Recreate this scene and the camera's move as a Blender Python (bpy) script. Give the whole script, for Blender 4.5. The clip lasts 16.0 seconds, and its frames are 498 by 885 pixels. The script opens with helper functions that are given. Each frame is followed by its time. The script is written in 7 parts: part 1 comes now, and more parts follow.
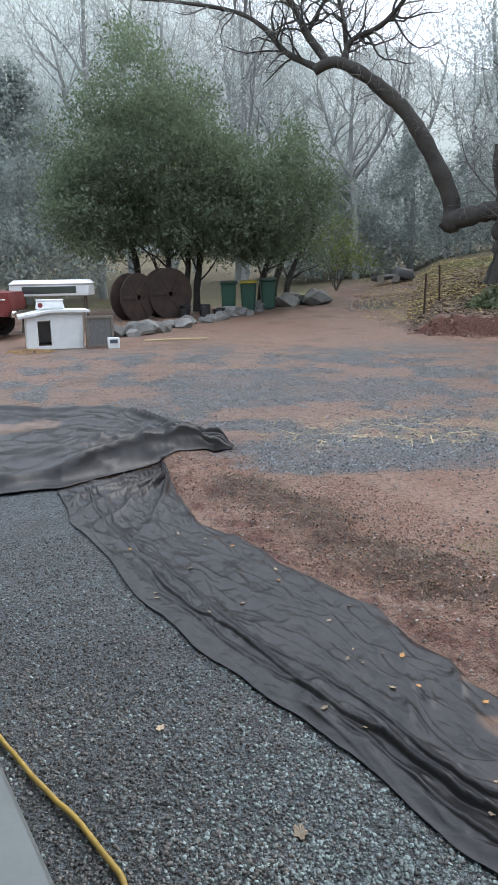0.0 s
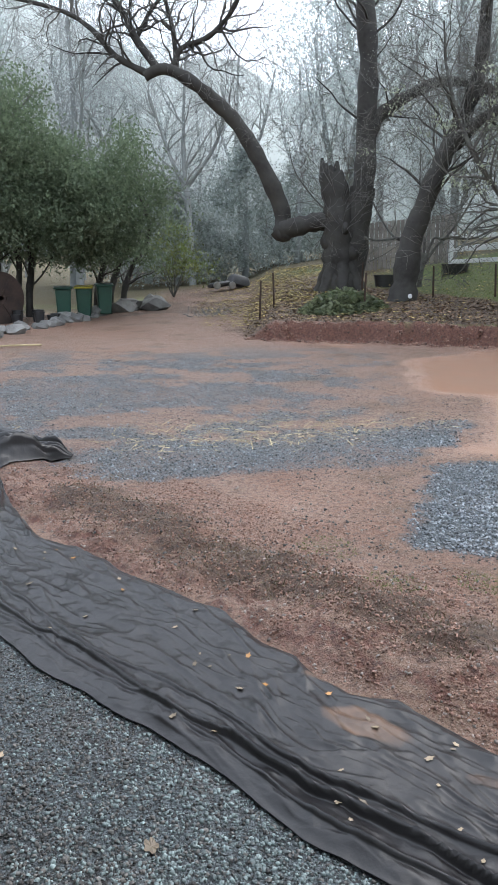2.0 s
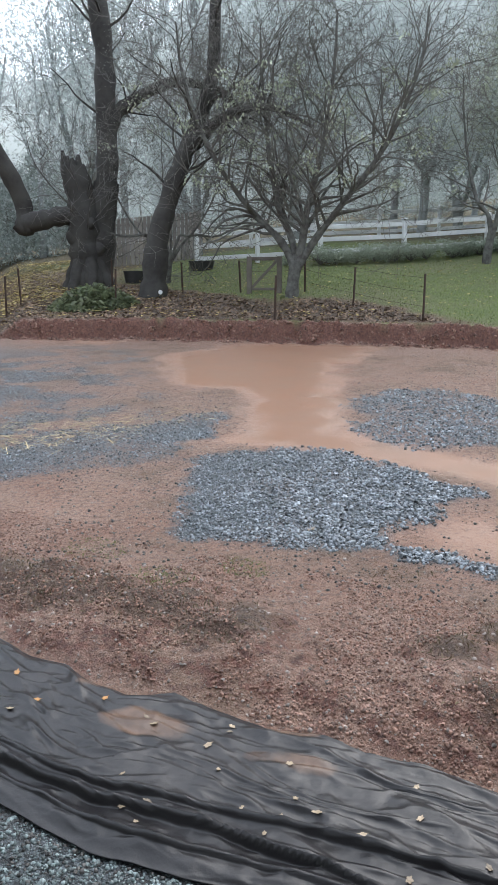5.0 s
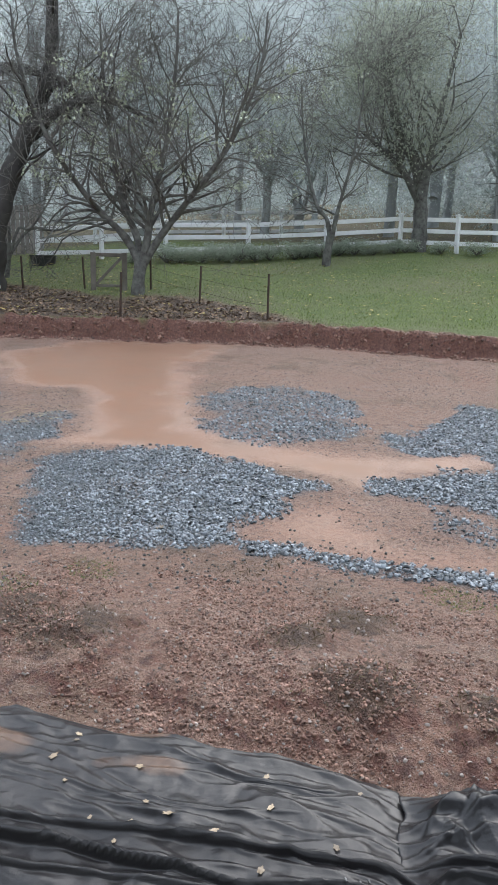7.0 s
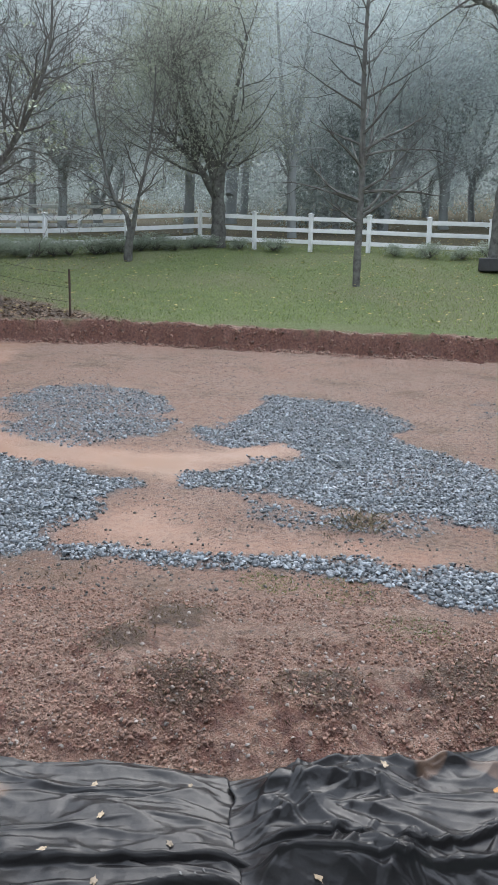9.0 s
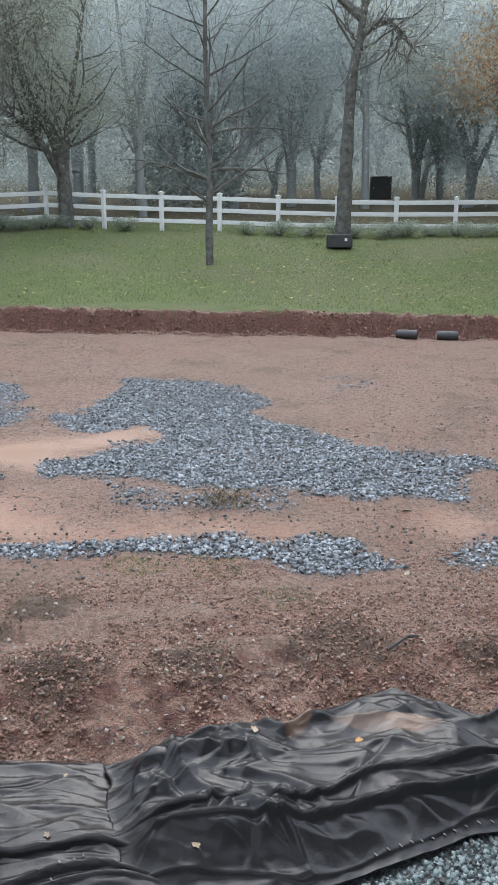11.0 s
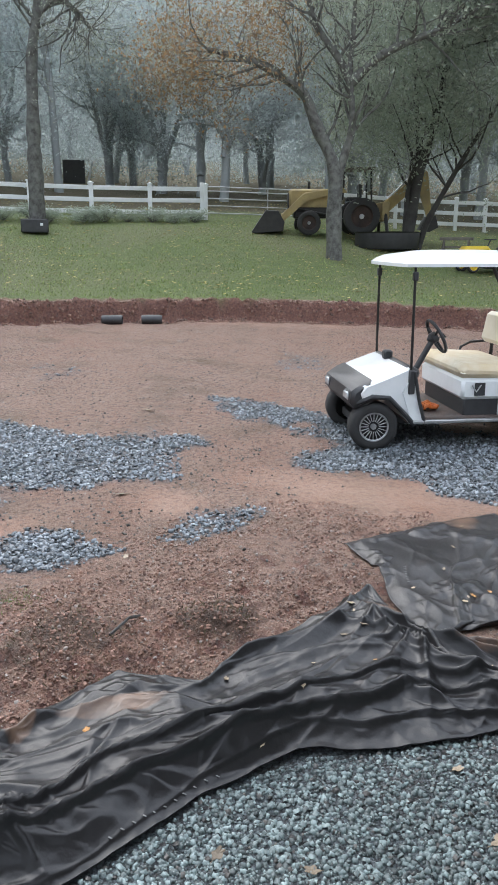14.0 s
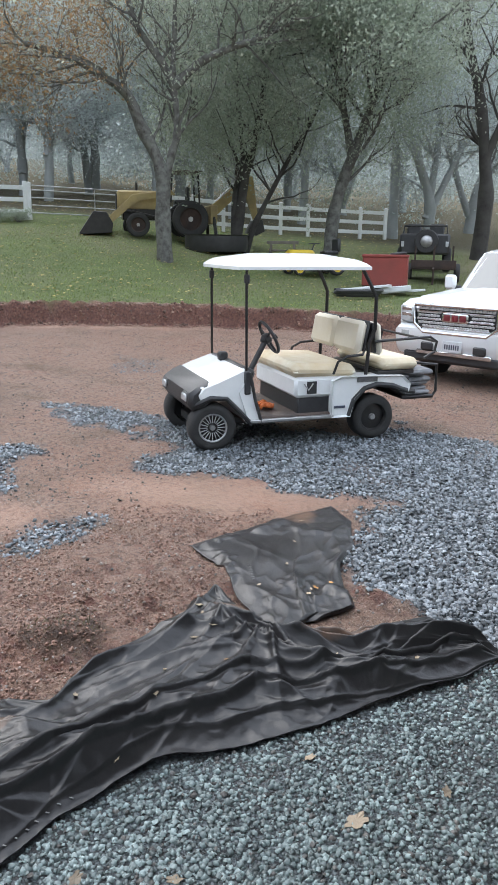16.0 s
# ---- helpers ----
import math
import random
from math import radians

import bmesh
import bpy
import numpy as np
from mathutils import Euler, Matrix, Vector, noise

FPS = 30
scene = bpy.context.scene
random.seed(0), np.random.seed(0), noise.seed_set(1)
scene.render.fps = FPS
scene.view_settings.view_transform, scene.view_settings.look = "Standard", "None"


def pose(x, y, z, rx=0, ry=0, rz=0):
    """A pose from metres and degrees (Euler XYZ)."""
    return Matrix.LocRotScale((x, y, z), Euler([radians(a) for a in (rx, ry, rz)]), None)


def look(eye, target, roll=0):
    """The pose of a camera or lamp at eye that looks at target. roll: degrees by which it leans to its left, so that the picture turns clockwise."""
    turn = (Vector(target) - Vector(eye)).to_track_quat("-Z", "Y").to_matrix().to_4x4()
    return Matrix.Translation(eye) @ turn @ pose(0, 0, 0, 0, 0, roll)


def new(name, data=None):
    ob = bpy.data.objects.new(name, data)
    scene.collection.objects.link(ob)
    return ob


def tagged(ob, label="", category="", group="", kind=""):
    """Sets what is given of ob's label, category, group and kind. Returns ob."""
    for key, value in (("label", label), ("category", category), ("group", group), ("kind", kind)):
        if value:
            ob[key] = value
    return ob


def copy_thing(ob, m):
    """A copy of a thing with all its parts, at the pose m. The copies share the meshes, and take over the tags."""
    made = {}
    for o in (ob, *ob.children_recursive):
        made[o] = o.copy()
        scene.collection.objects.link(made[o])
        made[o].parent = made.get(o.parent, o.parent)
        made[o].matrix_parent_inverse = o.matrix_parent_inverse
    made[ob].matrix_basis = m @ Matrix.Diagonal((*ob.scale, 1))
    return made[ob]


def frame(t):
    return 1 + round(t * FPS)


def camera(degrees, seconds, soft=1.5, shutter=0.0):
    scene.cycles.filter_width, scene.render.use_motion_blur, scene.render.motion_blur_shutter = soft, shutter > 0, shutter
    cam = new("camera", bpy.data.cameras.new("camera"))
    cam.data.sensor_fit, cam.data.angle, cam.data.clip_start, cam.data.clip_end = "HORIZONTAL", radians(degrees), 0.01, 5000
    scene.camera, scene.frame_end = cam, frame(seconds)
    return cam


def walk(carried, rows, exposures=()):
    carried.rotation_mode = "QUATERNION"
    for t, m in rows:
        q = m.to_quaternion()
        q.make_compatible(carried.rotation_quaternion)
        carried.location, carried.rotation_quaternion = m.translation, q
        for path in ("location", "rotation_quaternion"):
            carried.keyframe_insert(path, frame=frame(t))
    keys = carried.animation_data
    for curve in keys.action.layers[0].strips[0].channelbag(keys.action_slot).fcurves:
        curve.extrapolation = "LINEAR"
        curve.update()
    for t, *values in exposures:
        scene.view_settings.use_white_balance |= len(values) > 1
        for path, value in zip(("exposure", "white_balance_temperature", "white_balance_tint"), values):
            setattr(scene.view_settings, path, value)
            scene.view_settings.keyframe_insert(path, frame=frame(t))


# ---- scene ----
cam = camera(36.4, 16.0, soft=1.1)
ROWS = [
    (0.0, 0.015, -0.064, 1.935, 77.64, 1.04, 1.74),
    (0.5, 0.018, -0.050, 1.926, 77.76, 0.57, -0.65),
    (1.0, 0.020, -0.050, 1.929, 77.88, 0.20, -2.97),
    (1.5, 0.030, -0.042, 1.926, 78.00, 0.47, -6.73),
    (2.0, 0.032, -0.035, 1.922, 77.96, 0.35, -10.23),
    (2.5, 0.037, -0.026, 1.916, 77.99, -0.16, -13.77),
    (3.0, 0.042, -0.021, 1.916, 78.02, -0.47, -17.45),
    (3.5, 0.042, -0.022, 1.916, 78.05, -0.37, -20.54),
    (3.7, 0.034, -0.040, 1.932, 78.01, -0.31, -21.78),
    (5.8, 0.060, 0.001, 1.905, 77.40, -0.16, -33.46),
    (6.0, 0.069, 0.002, 1.898, 77.40, -0.40, -34.99),
    (6.5, 0.069, 0.000, 1.904, 77.53, -0.99, -38.45),
    (7.0, 0.078, 0.005, 1.901, 77.62, -1.22, -39.86),
    (7.5, 0.078, 0.007, 1.900, 77.78, -1.50, -43.15),
    (8.0, 0.091, 0.004, 1.899, 77.88, -1.23, -48.51),
    (8.5, 0.094, 0.007, 1.900, 77.71, -1.01, -52.11),
    (8.7, 0.095, 0.011, 1.895, 77.67, -1.03, -53.01),
    (10.8, 0.091, -0.032, 1.905, 76.30, -0.34, -63.79),
    (11.0, 0.078, -0.043, 1.916, 76.13, -0.07, -65.01),
    (11.5, 0.081, -0.050, 1.912, 75.70, -0.02, -68.41),
    (12.0, 0.081, -0.055, 1.910, 75.33, -0.06, -71.83),
    (12.5, 0.083, -0.079, 1.914, 75.12, -0.10, -76.11),
    (13.0, 0.086, -0.100, 1.919, 74.94, -0.22, -79.65),
    (13.5, 0.091, -0.108, 1.917, 74.97, -0.44, -83.32),
    (14.0, 0.097, -0.116, 1.913, 75.11, -0.06, -86.63),
    (14.5, 0.105, -0.115, 1.905, 75.21, -0.06, -89.74),
    (15.0, 0.112, -0.111, 1.907, 75.35, -0.35, -92.78),
    (15.5, 0.127, -0.110, 1.905, 75.56, -0.44, -95.86),
    (16.0, 0.118, -0.104, 1.916, 75.34, -0.72, -99.03),
]
walk(cam, [(t, pose(x, y, z, rx, ry, rz)) for t, x, y, z, rx, ry, rz in ROWS], ((0.0, .60), (1.5, .68), (2.5, .74), (3.7, .68), (9.0, .64), (13.0, .72), (16.0, .78)))

# ---- world and light: overcast, rainy daylight ----
world = bpy.data.worlds.new("overcast_sky")
scene.world = world
world.use_nodes = True
wn, wl = world.node_tree.nodes, world.node_tree.links
wn.clear()
w_out = wn.new("ShaderNodeOutputWorld")
w_bg = wn.new("ShaderNodeBackground")
w_sky = wn.new("ShaderNodeTexSky")
w_sky.sky_type = 'NISHITA'
w_sky.sun_disc = False
w_sky.sun_elevation = radians(38)
w_sky.sun_rotation = radians(60)
w_sky.air_density, w_sky.dust_density = 1.0, 6.0
w_hsv = wn.new("ShaderNodeHueSaturation")
w_hsv.inputs["Saturation"].default_value = 0.25
w_mix = wn.new("ShaderNodeMix")
w_mix.data_type = 'RGBA'
w_mix.inputs[0].default_value = 0.7
w_mix.inputs[7].default_value = (6.35, 7.2, 8.6, 1)       # even cloud cover
wl.new(w_sky.outputs[0], w_hsv.inputs["Color"])
wl.new(w_hsv.outputs[0], w_mix.inputs[6])
wl.new(w_mix.outputs[2], w_bg.inputs[0])
w_bg.inputs[1].default_value = 0.215
wl.new(w_bg.outputs[0], w_out.inputs[0])

sun = new("sun", bpy.data.lights.new("sun", 'SUN'))
sun.data.energy, sun.data.angle, sun.data.color = 0.8, radians(40), (1.0, 0.98, 0.96)
sun.matrix_world = look((0, 0, 60), (-22, -12, 0))


# ---- materials ----
def nd(nt, kind, **kw):
    n = nt.nodes.new(kind)
    for k, v in kw.items():
        n.inputs[k].default_value = v
    return n


def mixc(nt, fac, a, b, blend='MIX'):
    m = nt.nodes.new("ShaderNodeMix")
    m.data_type, m.blend_type = 'RGBA', blend
    for sock, v in ((0, fac), (6, a), (7, b)):
        if isinstance(v, (int, float)):
            m.inputs[sock].default_value = v
        elif isinstance(v, tuple):
            m.inputs[sock].default_value = (*v[:3], 1)
        else:
            nt.links.new(v, m.inputs[sock])
    return m.outputs[2]


def ramp(nt, src, lo, hi):
    m = nt.nodes.new("ShaderNodeMapRange")
    m.inputs[1].default_value, m.inputs[2].default_value = lo, hi
    nt.links.new(src, m.inputs[0])
    return m.outputs[0]


def noise_tex(nt, scale, detail=4.0, rough=0.55):
    n = nd(nt, "ShaderNodeTexNoise", Scale=scale, Detail=detail, Roughness=rough)
    c = nt.nodes.new("ShaderNodeTexCoord")
    nt.links.new(c.outputs["Object"], n.inputs["Vector"])
    return n.outputs[0]


def base_mat(name):
    m = bpy.data.materials.new(name)
    m.use_nodes = True
    nt = m.node_tree
    return m, nt, nt.nodes["Principled BSDF"]


def mat(name, col, col2=None, rough=0.6, metal=0.0, scale=8.0, fine=60.0, bump=0.15, vary=0.0, spec=0.5, rvar=0.12):
    """Two-scale mottled surface; vary: brightness change from piece to piece."""
    m, nt, b = base_mat(name)
    col2 = col2 or tuple(c * 0.68 for c in col)
    n1, n2 = noise_tex(nt, scale), noise_tex(nt, fine)
    c = mixc(nt, ramp(nt, n1, 0.35, 0.68), col, col2)
    c = mixc(nt, ramp(nt, n2, 0.3, 0.75), c, mixc(nt, 0.5, c, col2))
    if vary:
        oi = nt.nodes.new("ShaderNodeObjectInfo")
        gi = nt.nodes.new("ShaderNodeNewGeometry")
        ad = nt.nodes.new("ShaderNodeMath")
        ad.operation = 'ADD'
        nt.links.new(oi.outputs["Random"], ad.inputs[0])
        nt.links.new(gi.outputs["Random Per Island"], ad.inputs[1])
        hs = nd(nt, "ShaderNodeHueSaturation")
        mr = nt.nodes.new("ShaderNodeMapRange")
        fr = nt.nodes.new("ShaderNodeMath")
        fr.operation = 'FRACT'
        nt.links.new(ad.outputs[0], fr.inputs[0])
        mr.inputs[3].default_value, mr.inputs[4].default_value = 1 - vary, 1 + vary
        nt.links.new(fr.outputs[0], mr.inputs[0])
        nt.links.new(mr.outputs[0], hs.inputs["Value"])
        nt.links.new(c, hs.inputs["Color"])
        c = hs.outputs[0]
    nt.links.new(c, b.inputs["Base Color"])
    b.inputs["Metallic"].default_value = metal
    b.inputs["Specular IOR Level"].default_value = spec
    r = nt.nodes.new("ShaderNodeMapRange")
    r.inputs[3].default_value, r.inputs[4].default_value = max(0.02, rough - rvar), min(1, rough + rvar)
    nt.links.new(n1, r.inputs[0])
    nt.links.new(r.outputs[0], b.inputs["Roughness"])
    if bump:
        bp = nd(nt, "ShaderNodeBump", Strength=bump, Distance=0.02)
        nt.links.new(n2, bp.inputs["Height"])
        nt.links.new(bp.outputs[0], b.inputs["Normal"])
    return m


def leafy(m, share=0.45):
    """Lets light through a leaf material."""
    nt = m.node_tree
    b, out = nt.nodes["Principled BSDF"], nt.nodes["Material Output"]
    tr, mx = nt.nodes.new("ShaderNodeBsdfTranslucent"), nt.nodes.new("ShaderNodeMixShader")
    hs = nd(nt, "ShaderNodeHueSaturation", Value=1.5)
    nt.links.new(b.inputs["Base Color"].links[0].from_socket, hs.inputs["Color"])
    nt.links.new(hs.outputs[0], tr.inputs["Color"])
    mx.inputs[0].default_value = share
    nt.links.new(b.outputs[0], mx.inputs[1])
    nt.links.new(tr.outputs[0], mx.inputs[2])
    nt.links.new(mx.outputs[0], out.inputs["Surface"])


M = dict(
    bark=mat("wet_dark_bark", (0.022, 0.019, 0.018), (0.065, 0.062, 0.056), 0.85, 0, 1.5, 9, 0.9),
    bark_grey=mat("lichened_bark", (0.04, 0.035, 0.032), (0.165, 0.166, 0.152), 0.9, 0, 6, 18, 0.9),
    twig=mat("bare_twigs", (0.10, 0.092, 0.085), (0.15, 0.145, 0.13), 0.9, 0, 1, 10, 0),
    # hillside twigs: base colour paled to stand in for rain haze
    twig_far=mat("haze_pale_twigs", (0.30, 0.308, 0.305), (0.38, 0.392, 0.388), 0.95, 0, 1, 10, 0),
    twig_dark=mat("dark_twigs", (0.12, 0.115, 0.11), (0.19, 0.188, 0.178), 0.9, 0, 1, 10, 0),
    lichen=mat("pale_lichen", (0.44, 0.48, 0.35), (0.33, 0.37, 0.27), 0.95, 0, 3, 30, 0),
    leaf_dark=mat("evergreen_leaves", (0.10, 0.14, 0.085), (0.165, 0.207, 0.135), 0.8, 0, 0.7, 6, 0, vary=0.3),
    # cedars and thickets: haze mixed into the leaf colour
    leaf_mid=mat("haze_pale_foliage", (0.24, 0.275, 0.262), (0.30, 0.335, 0.32), 0.8, 0, 0.7, 6, 0, vary=0.3),
    leaf_con=mat("cedar_foliage", (0.06, 0.08, 0.075), (0.09, 0.115, 0.10), 0.7, 0, 0.7, 6, 0, vary=0.4),
    # oak leaves lightened for the mist in front of them
    leaf_oak=mat("dull_oak_leaves", (0.26, 0.285, 0.23), (0.34, 0.36, 0.295), 0.8, 0, 0.7, 6, 0, vary=0.2),
    leaf_live=mat("live_oak_leaves", (0.235, 0.275, 0.215), (0.31, 0.345, 0.28), 0.8, 0, 0.7, 6, 0, vary=0.2),
    wisps=mat("grey_hanging_lichen", (0.20, 0.205, 0.185), (0.28, 0.285, 0.255), 0.9, 0, 1, 9, 0, vary=0.3),
    # hillside crowns and trunks: distance haze put into leaf and bark colour
    leaf_far=mat("haze_pale_oak_leaves", (0.36, 0.40, 0.395), (0.43, 0.47, 0.465), 0.9, 0, 0.5, 6, 0, vary=0.2),
    bark_pale=mat("haze_pale_bark", (0.24, 0.255, 0.253), (0.31, 0.325, 0.322), 0.9, 0, 2, 12, 0.5),
    leaf_yel=mat("yellowing_leaves", (0.16, 0.17, 0.06), (0.10, 0.14, 0.05), 0.6, 0, 1.5, 6, 0, vary=0.4),
    leaf_brown=mat("russet_leaves", (0.33, 0.21, 0.11), (0.24, 0.16, 0.09), 0.7, 0, 1, 6, 0, vary=0.4),
    ivy=mat("ivy_leaves", (0.085, 0.115, 0.06), (0.14, 0.155, 0.09), 0.5, 0, 2, 9, 0, vary=0.5),
    litter=mat("fallen_leaf_litter", (0.28, 0.19, 0.125), (0.15, 0.105, 0.075), 0.8, 0, 2, 9, 0, vary=0.6),
    litter_y=mat("yellow_fallen_leaves", (0.48, 0.40, 0.13), (0.34, 0.25, 0.08), 0.7, 0, 2, 9, 0, vary=0.5),
    leaf_pale=mat("pale_wet_leaf", (0.36, 0.30, 0.21), (0.22, 0.15, 0.09), 0.45, 0, 30, 90, 0.1, vary=0.5),
    leaf_orange=mat("orange_wet_leaf", (0.45, 0.22, 0.05), (0.30, 0.14, 0.04), 0.45, 0, 30, 90, 0.1, vary=0.3),
    straw=mat("straw", (0.50, 0.42, 0.25), (0.36, 0.28, 0.16), 0.8, 0, 2, 30, 0, vary=0.4),
    stone=mat("crushed_bluestone", (0.075, 0.088, 0.10), (0.22, 0.243, 0.262), 0.4, 0, 9, 40, 0.2, vary=0.75),
    stone_pale=mat("pale_crushed_stone", (0.09, 0.118, 0.119), (0.20, 0.25, 0.247), 0.42, 0, .9, 40, 0.2, vary=0.7),
    # dark yard chips; on the pad the dark tone imitates window-glass reflections
    stone_brown=mat("dark_and_dimmed_stone", (0.045, 0.046, 0.046), (0.115, 0.105, 0.095), 0.5, 0, .9, 40, 0.2, vary=0.8),
    pebble=mat("pale_pebbles", (0.18, 0.14, 0.12), (0.31, 0.27, 0.24), 0.6, 0, 3, 40, 0.2, vary=0.5),
    # oaks past the fence: leaves and bark paled as if behind mist
    leaf_haze=mat("mist_pale_oak_leaves", (0.34, 0.385, 0.38), (0.41, 0.455, 0.45), 0.9, 0, 0.4, 6, 0, vary=0.25),
    bark_haze=mat("mist_pale_bark", (0.25, 0.268, 0.268), (0.31, 0.328, 0.328), 0.9, 0, 2, 12, 0.4),
    clod=mat("red_clay_clods", (0.15, 0.077, 0.053), (0.24, 0.14, 0.105), 0.6, 0, 5, 40, 0.4, vary=0.55),
    grass=mat("grass_blades", (0.135, 0.185, 0.052), (0.205, 0.245, 0.085), 0.7, 0, 0.4, 5, 0, vary=0.45),
    grass_dry=mat("dead_grass", (0.17, 0.12, 0.07), (0.10, 0.085, 0.045), 0.8, 0, 1, 5, 0, vary=0.4),
    rail=mat("white_vinyl", (0.80, 0.81, 0.81), (0.66, 0.68, 0.68), 0.45, 0, 2, 30, 0.03),
    rock=mat("field_stone", (0.11, 0.105, 0.10), (0.21, 0.21, 0.20), 0.85, 0, 3, 25, 0.6, vary=0.35),
    steel=mat("rusty_steel_stake", (0.05, 0.04, 0.036), (0.10, 0.06, 0.045), 0.75, 0.4, 9, 50, 0.2),
    wood=mat("weathered_wood", (0.10, 0.085, 0.07), (0.18, 0.16, 0.14), 0.85, 0, 4, 45, 0.4),
    wood_pale=mat("grey_fence_boards", (0.30, 0.27, 0.245), (0.22, 0.2, 0.185), 0.85, 0, 3, 40, 0.3, vary=0.2),
    white=mat("white_paint", (0.74, 0.76, 0.77), (0.60, 0.63, 0.64), 0.4, 0, 3, 40, 0.04),
    gelcoat=mat("white_gelcoat", (0.80, 0.81, 0.81), (0.70, 0.72, 0.72), 0.22, 0, 3, 40, 0.02, rvar=0.06),
    carpaint=mat("white_car_paint", (0.78, 0.80, 0.81), (0.72, 0.74, 0.76), 0.14, 0, 2, 40, 0.0, rvar=0.05),
    black=mat("black_plastic", (0.022, 0.022, 0.024), (0.04, 0.04, 0.042), 0.5, 0, 6, 60, 0.08),
    blackmetal=mat("black_painted_steel", (0.02, 0.02, 0.021), (0.035, 0.033, 0.032), 0.35, 0.3, 8, 60, 0.05),
    rubber=mat("tyre_rubber", (0.02, 0.02, 0.021), (0.034, 0.033, 0.032), 0.75, 0, 10, 70, 0.25),
    chrome=mat("chrome", (0.72, 0.73, 0.74), (0.55, 0.56, 0.58), 0.14, 1.0, 12, 60, 0, rvar=0.05),
    rim=mat("silver_wheel_paint", (0.60, 0.60, 0.60), (0.46, 0.46, 0.46), 0.35, 0.2, 12, 60, 0.05),
    alloy=mat("dull_alloy", (0.50, 0.50, 0.50), (0.36, 0.36, 0.36), 0.4, 0.8, 12, 60, 0.05),
    cream=mat("stained_cream_vinyl", (0.72, 0.67, 0.54), (0.58, 0.46, 0.29), 0.5, 0, 3.2, 30, 0.08),
    cream_clean=mat("cream_vinyl", (0.74, 0.70, 0.60), (0.68, 0.62, 0.50), 0.45, 0, 3.2, 30, 0.05),
    mat_floor=mat("ribbed_floor_mat", (0.05, 0.045, 0.042), (0.12, 0.085, 0.07), 0.7, 0, 6, 60, 0.3),
    lens=mat("lamp_lens", (0.55, 0.57, 0.58), (0.42, 0.44, 0.45), 0.12, 0.2, 12, 60, 0),
    amber=mat("orange_strap", (0.62, 0.16, 0.02), (0.45, 0.10, 0.02), 0.6, 0, 9, 60, 0.1),
    red=mat("faded_red_paint", (0.20, 0.035, 0.035), (0.13, 0.028, 0.028), 0.4, 0, 1.5, 30, 0.05),
    redbox=mat("red_tool_chest_paint", (0.26, 0.045, 0.035), (0.17, 0.04, 0.03), 0.5, 0, 1.5, 30, 0.05),
    yellow=mat("worn_yellow_paint", (0.46, 0.35, 0.14), (0.29, 0.22, 0.11), 0.55, 0, 2.5, 25, 0.1),
    yellow2=mat("bright_yellow_paint", (0.62, 0.44, 0.02), (0.48, 0.33, 0.02), 0.45, 0, 2.5, 25, 0.05),
    green=mat("green_bin_plastic", (0.025, 0.085, 0.058), (0.018, 0.06, 0.045), 0.45, 0, 2, 30, 0.05),
    green_yel=mat("yellow_bin_lid", (0.50, 0.42, 0.06), (0.38, 0.32, 0.05), 0.5, 0, 2, 30, 0.05),
    rust=mat("rusty_iron", (0.07, 0.042, 0.033), (0.035, 0.027, 0.024), 0.85, 0.1, 3, 25, 0.4),
    hose=mat("yellow_hose", (0.38, 0.25, 0.045), (0.27, 0.18, 0.04), 0.45, 0, 6, 60, 0.05),
    glass=mat("dark_window_glass", (0.035, 0.045, 0.05), (0.05, 0.06, 0.065), 0.06, 0, 1, 20, 0, spec=0.8, rvar=0.03),
    badge=mat("red_badge", (0.20, 0.03, 0.04), (0.15, 0.03, 0.035), 0.3, 0, 8, 60, 0),
    plate=mat("pale_plate", (0.62, 0.64, 0.66), (0.52, 0.54, 0.57), 0.4, 0, 20, 80, 0),
    ink=mat("dark_print", (0.05, 0.06, 0.09), (0.07, 0.08, 0.11), 0.6, 0, 20, 80, 0),
    print_grey=mat("faded_grey_print", (0.15, 0.15, 0.15), (0.09, 0.09, 0.09), 0.5, 0, 20, 80, 0),
    siding=mat("white_window_trim", (0.22, 0.24, 0.235), (0.17, 0.185, 0.182), 0.4, 0, 3, 40, 0.05),
    sawdust=mat("orange_sawdust", (0.40, 0.26, 0.13), (0.30, 0.19, 0.10), 0.95, 0, 4, 50, 0.5),
    bag=mat("grey_plastic_bag", (0.30, 0.31, 0.33), (0.12, 0.12, 0.13), 0.4, 0, 9, 40, 0.3),
)

for _k in ('leaf_dark', 'leaf_mid', 'leaf_con', 'leaf_oak', 'leaf_live', 'leaf_far', 'leaf_haze', 'leaf_yel', 'leaf_brown', 'ivy', 'grass'):
    leafy(M[_k], .6 if _k in ('leaf_far', 'leaf_haze', 'leaf_live', 'leaf_oak') else .45)


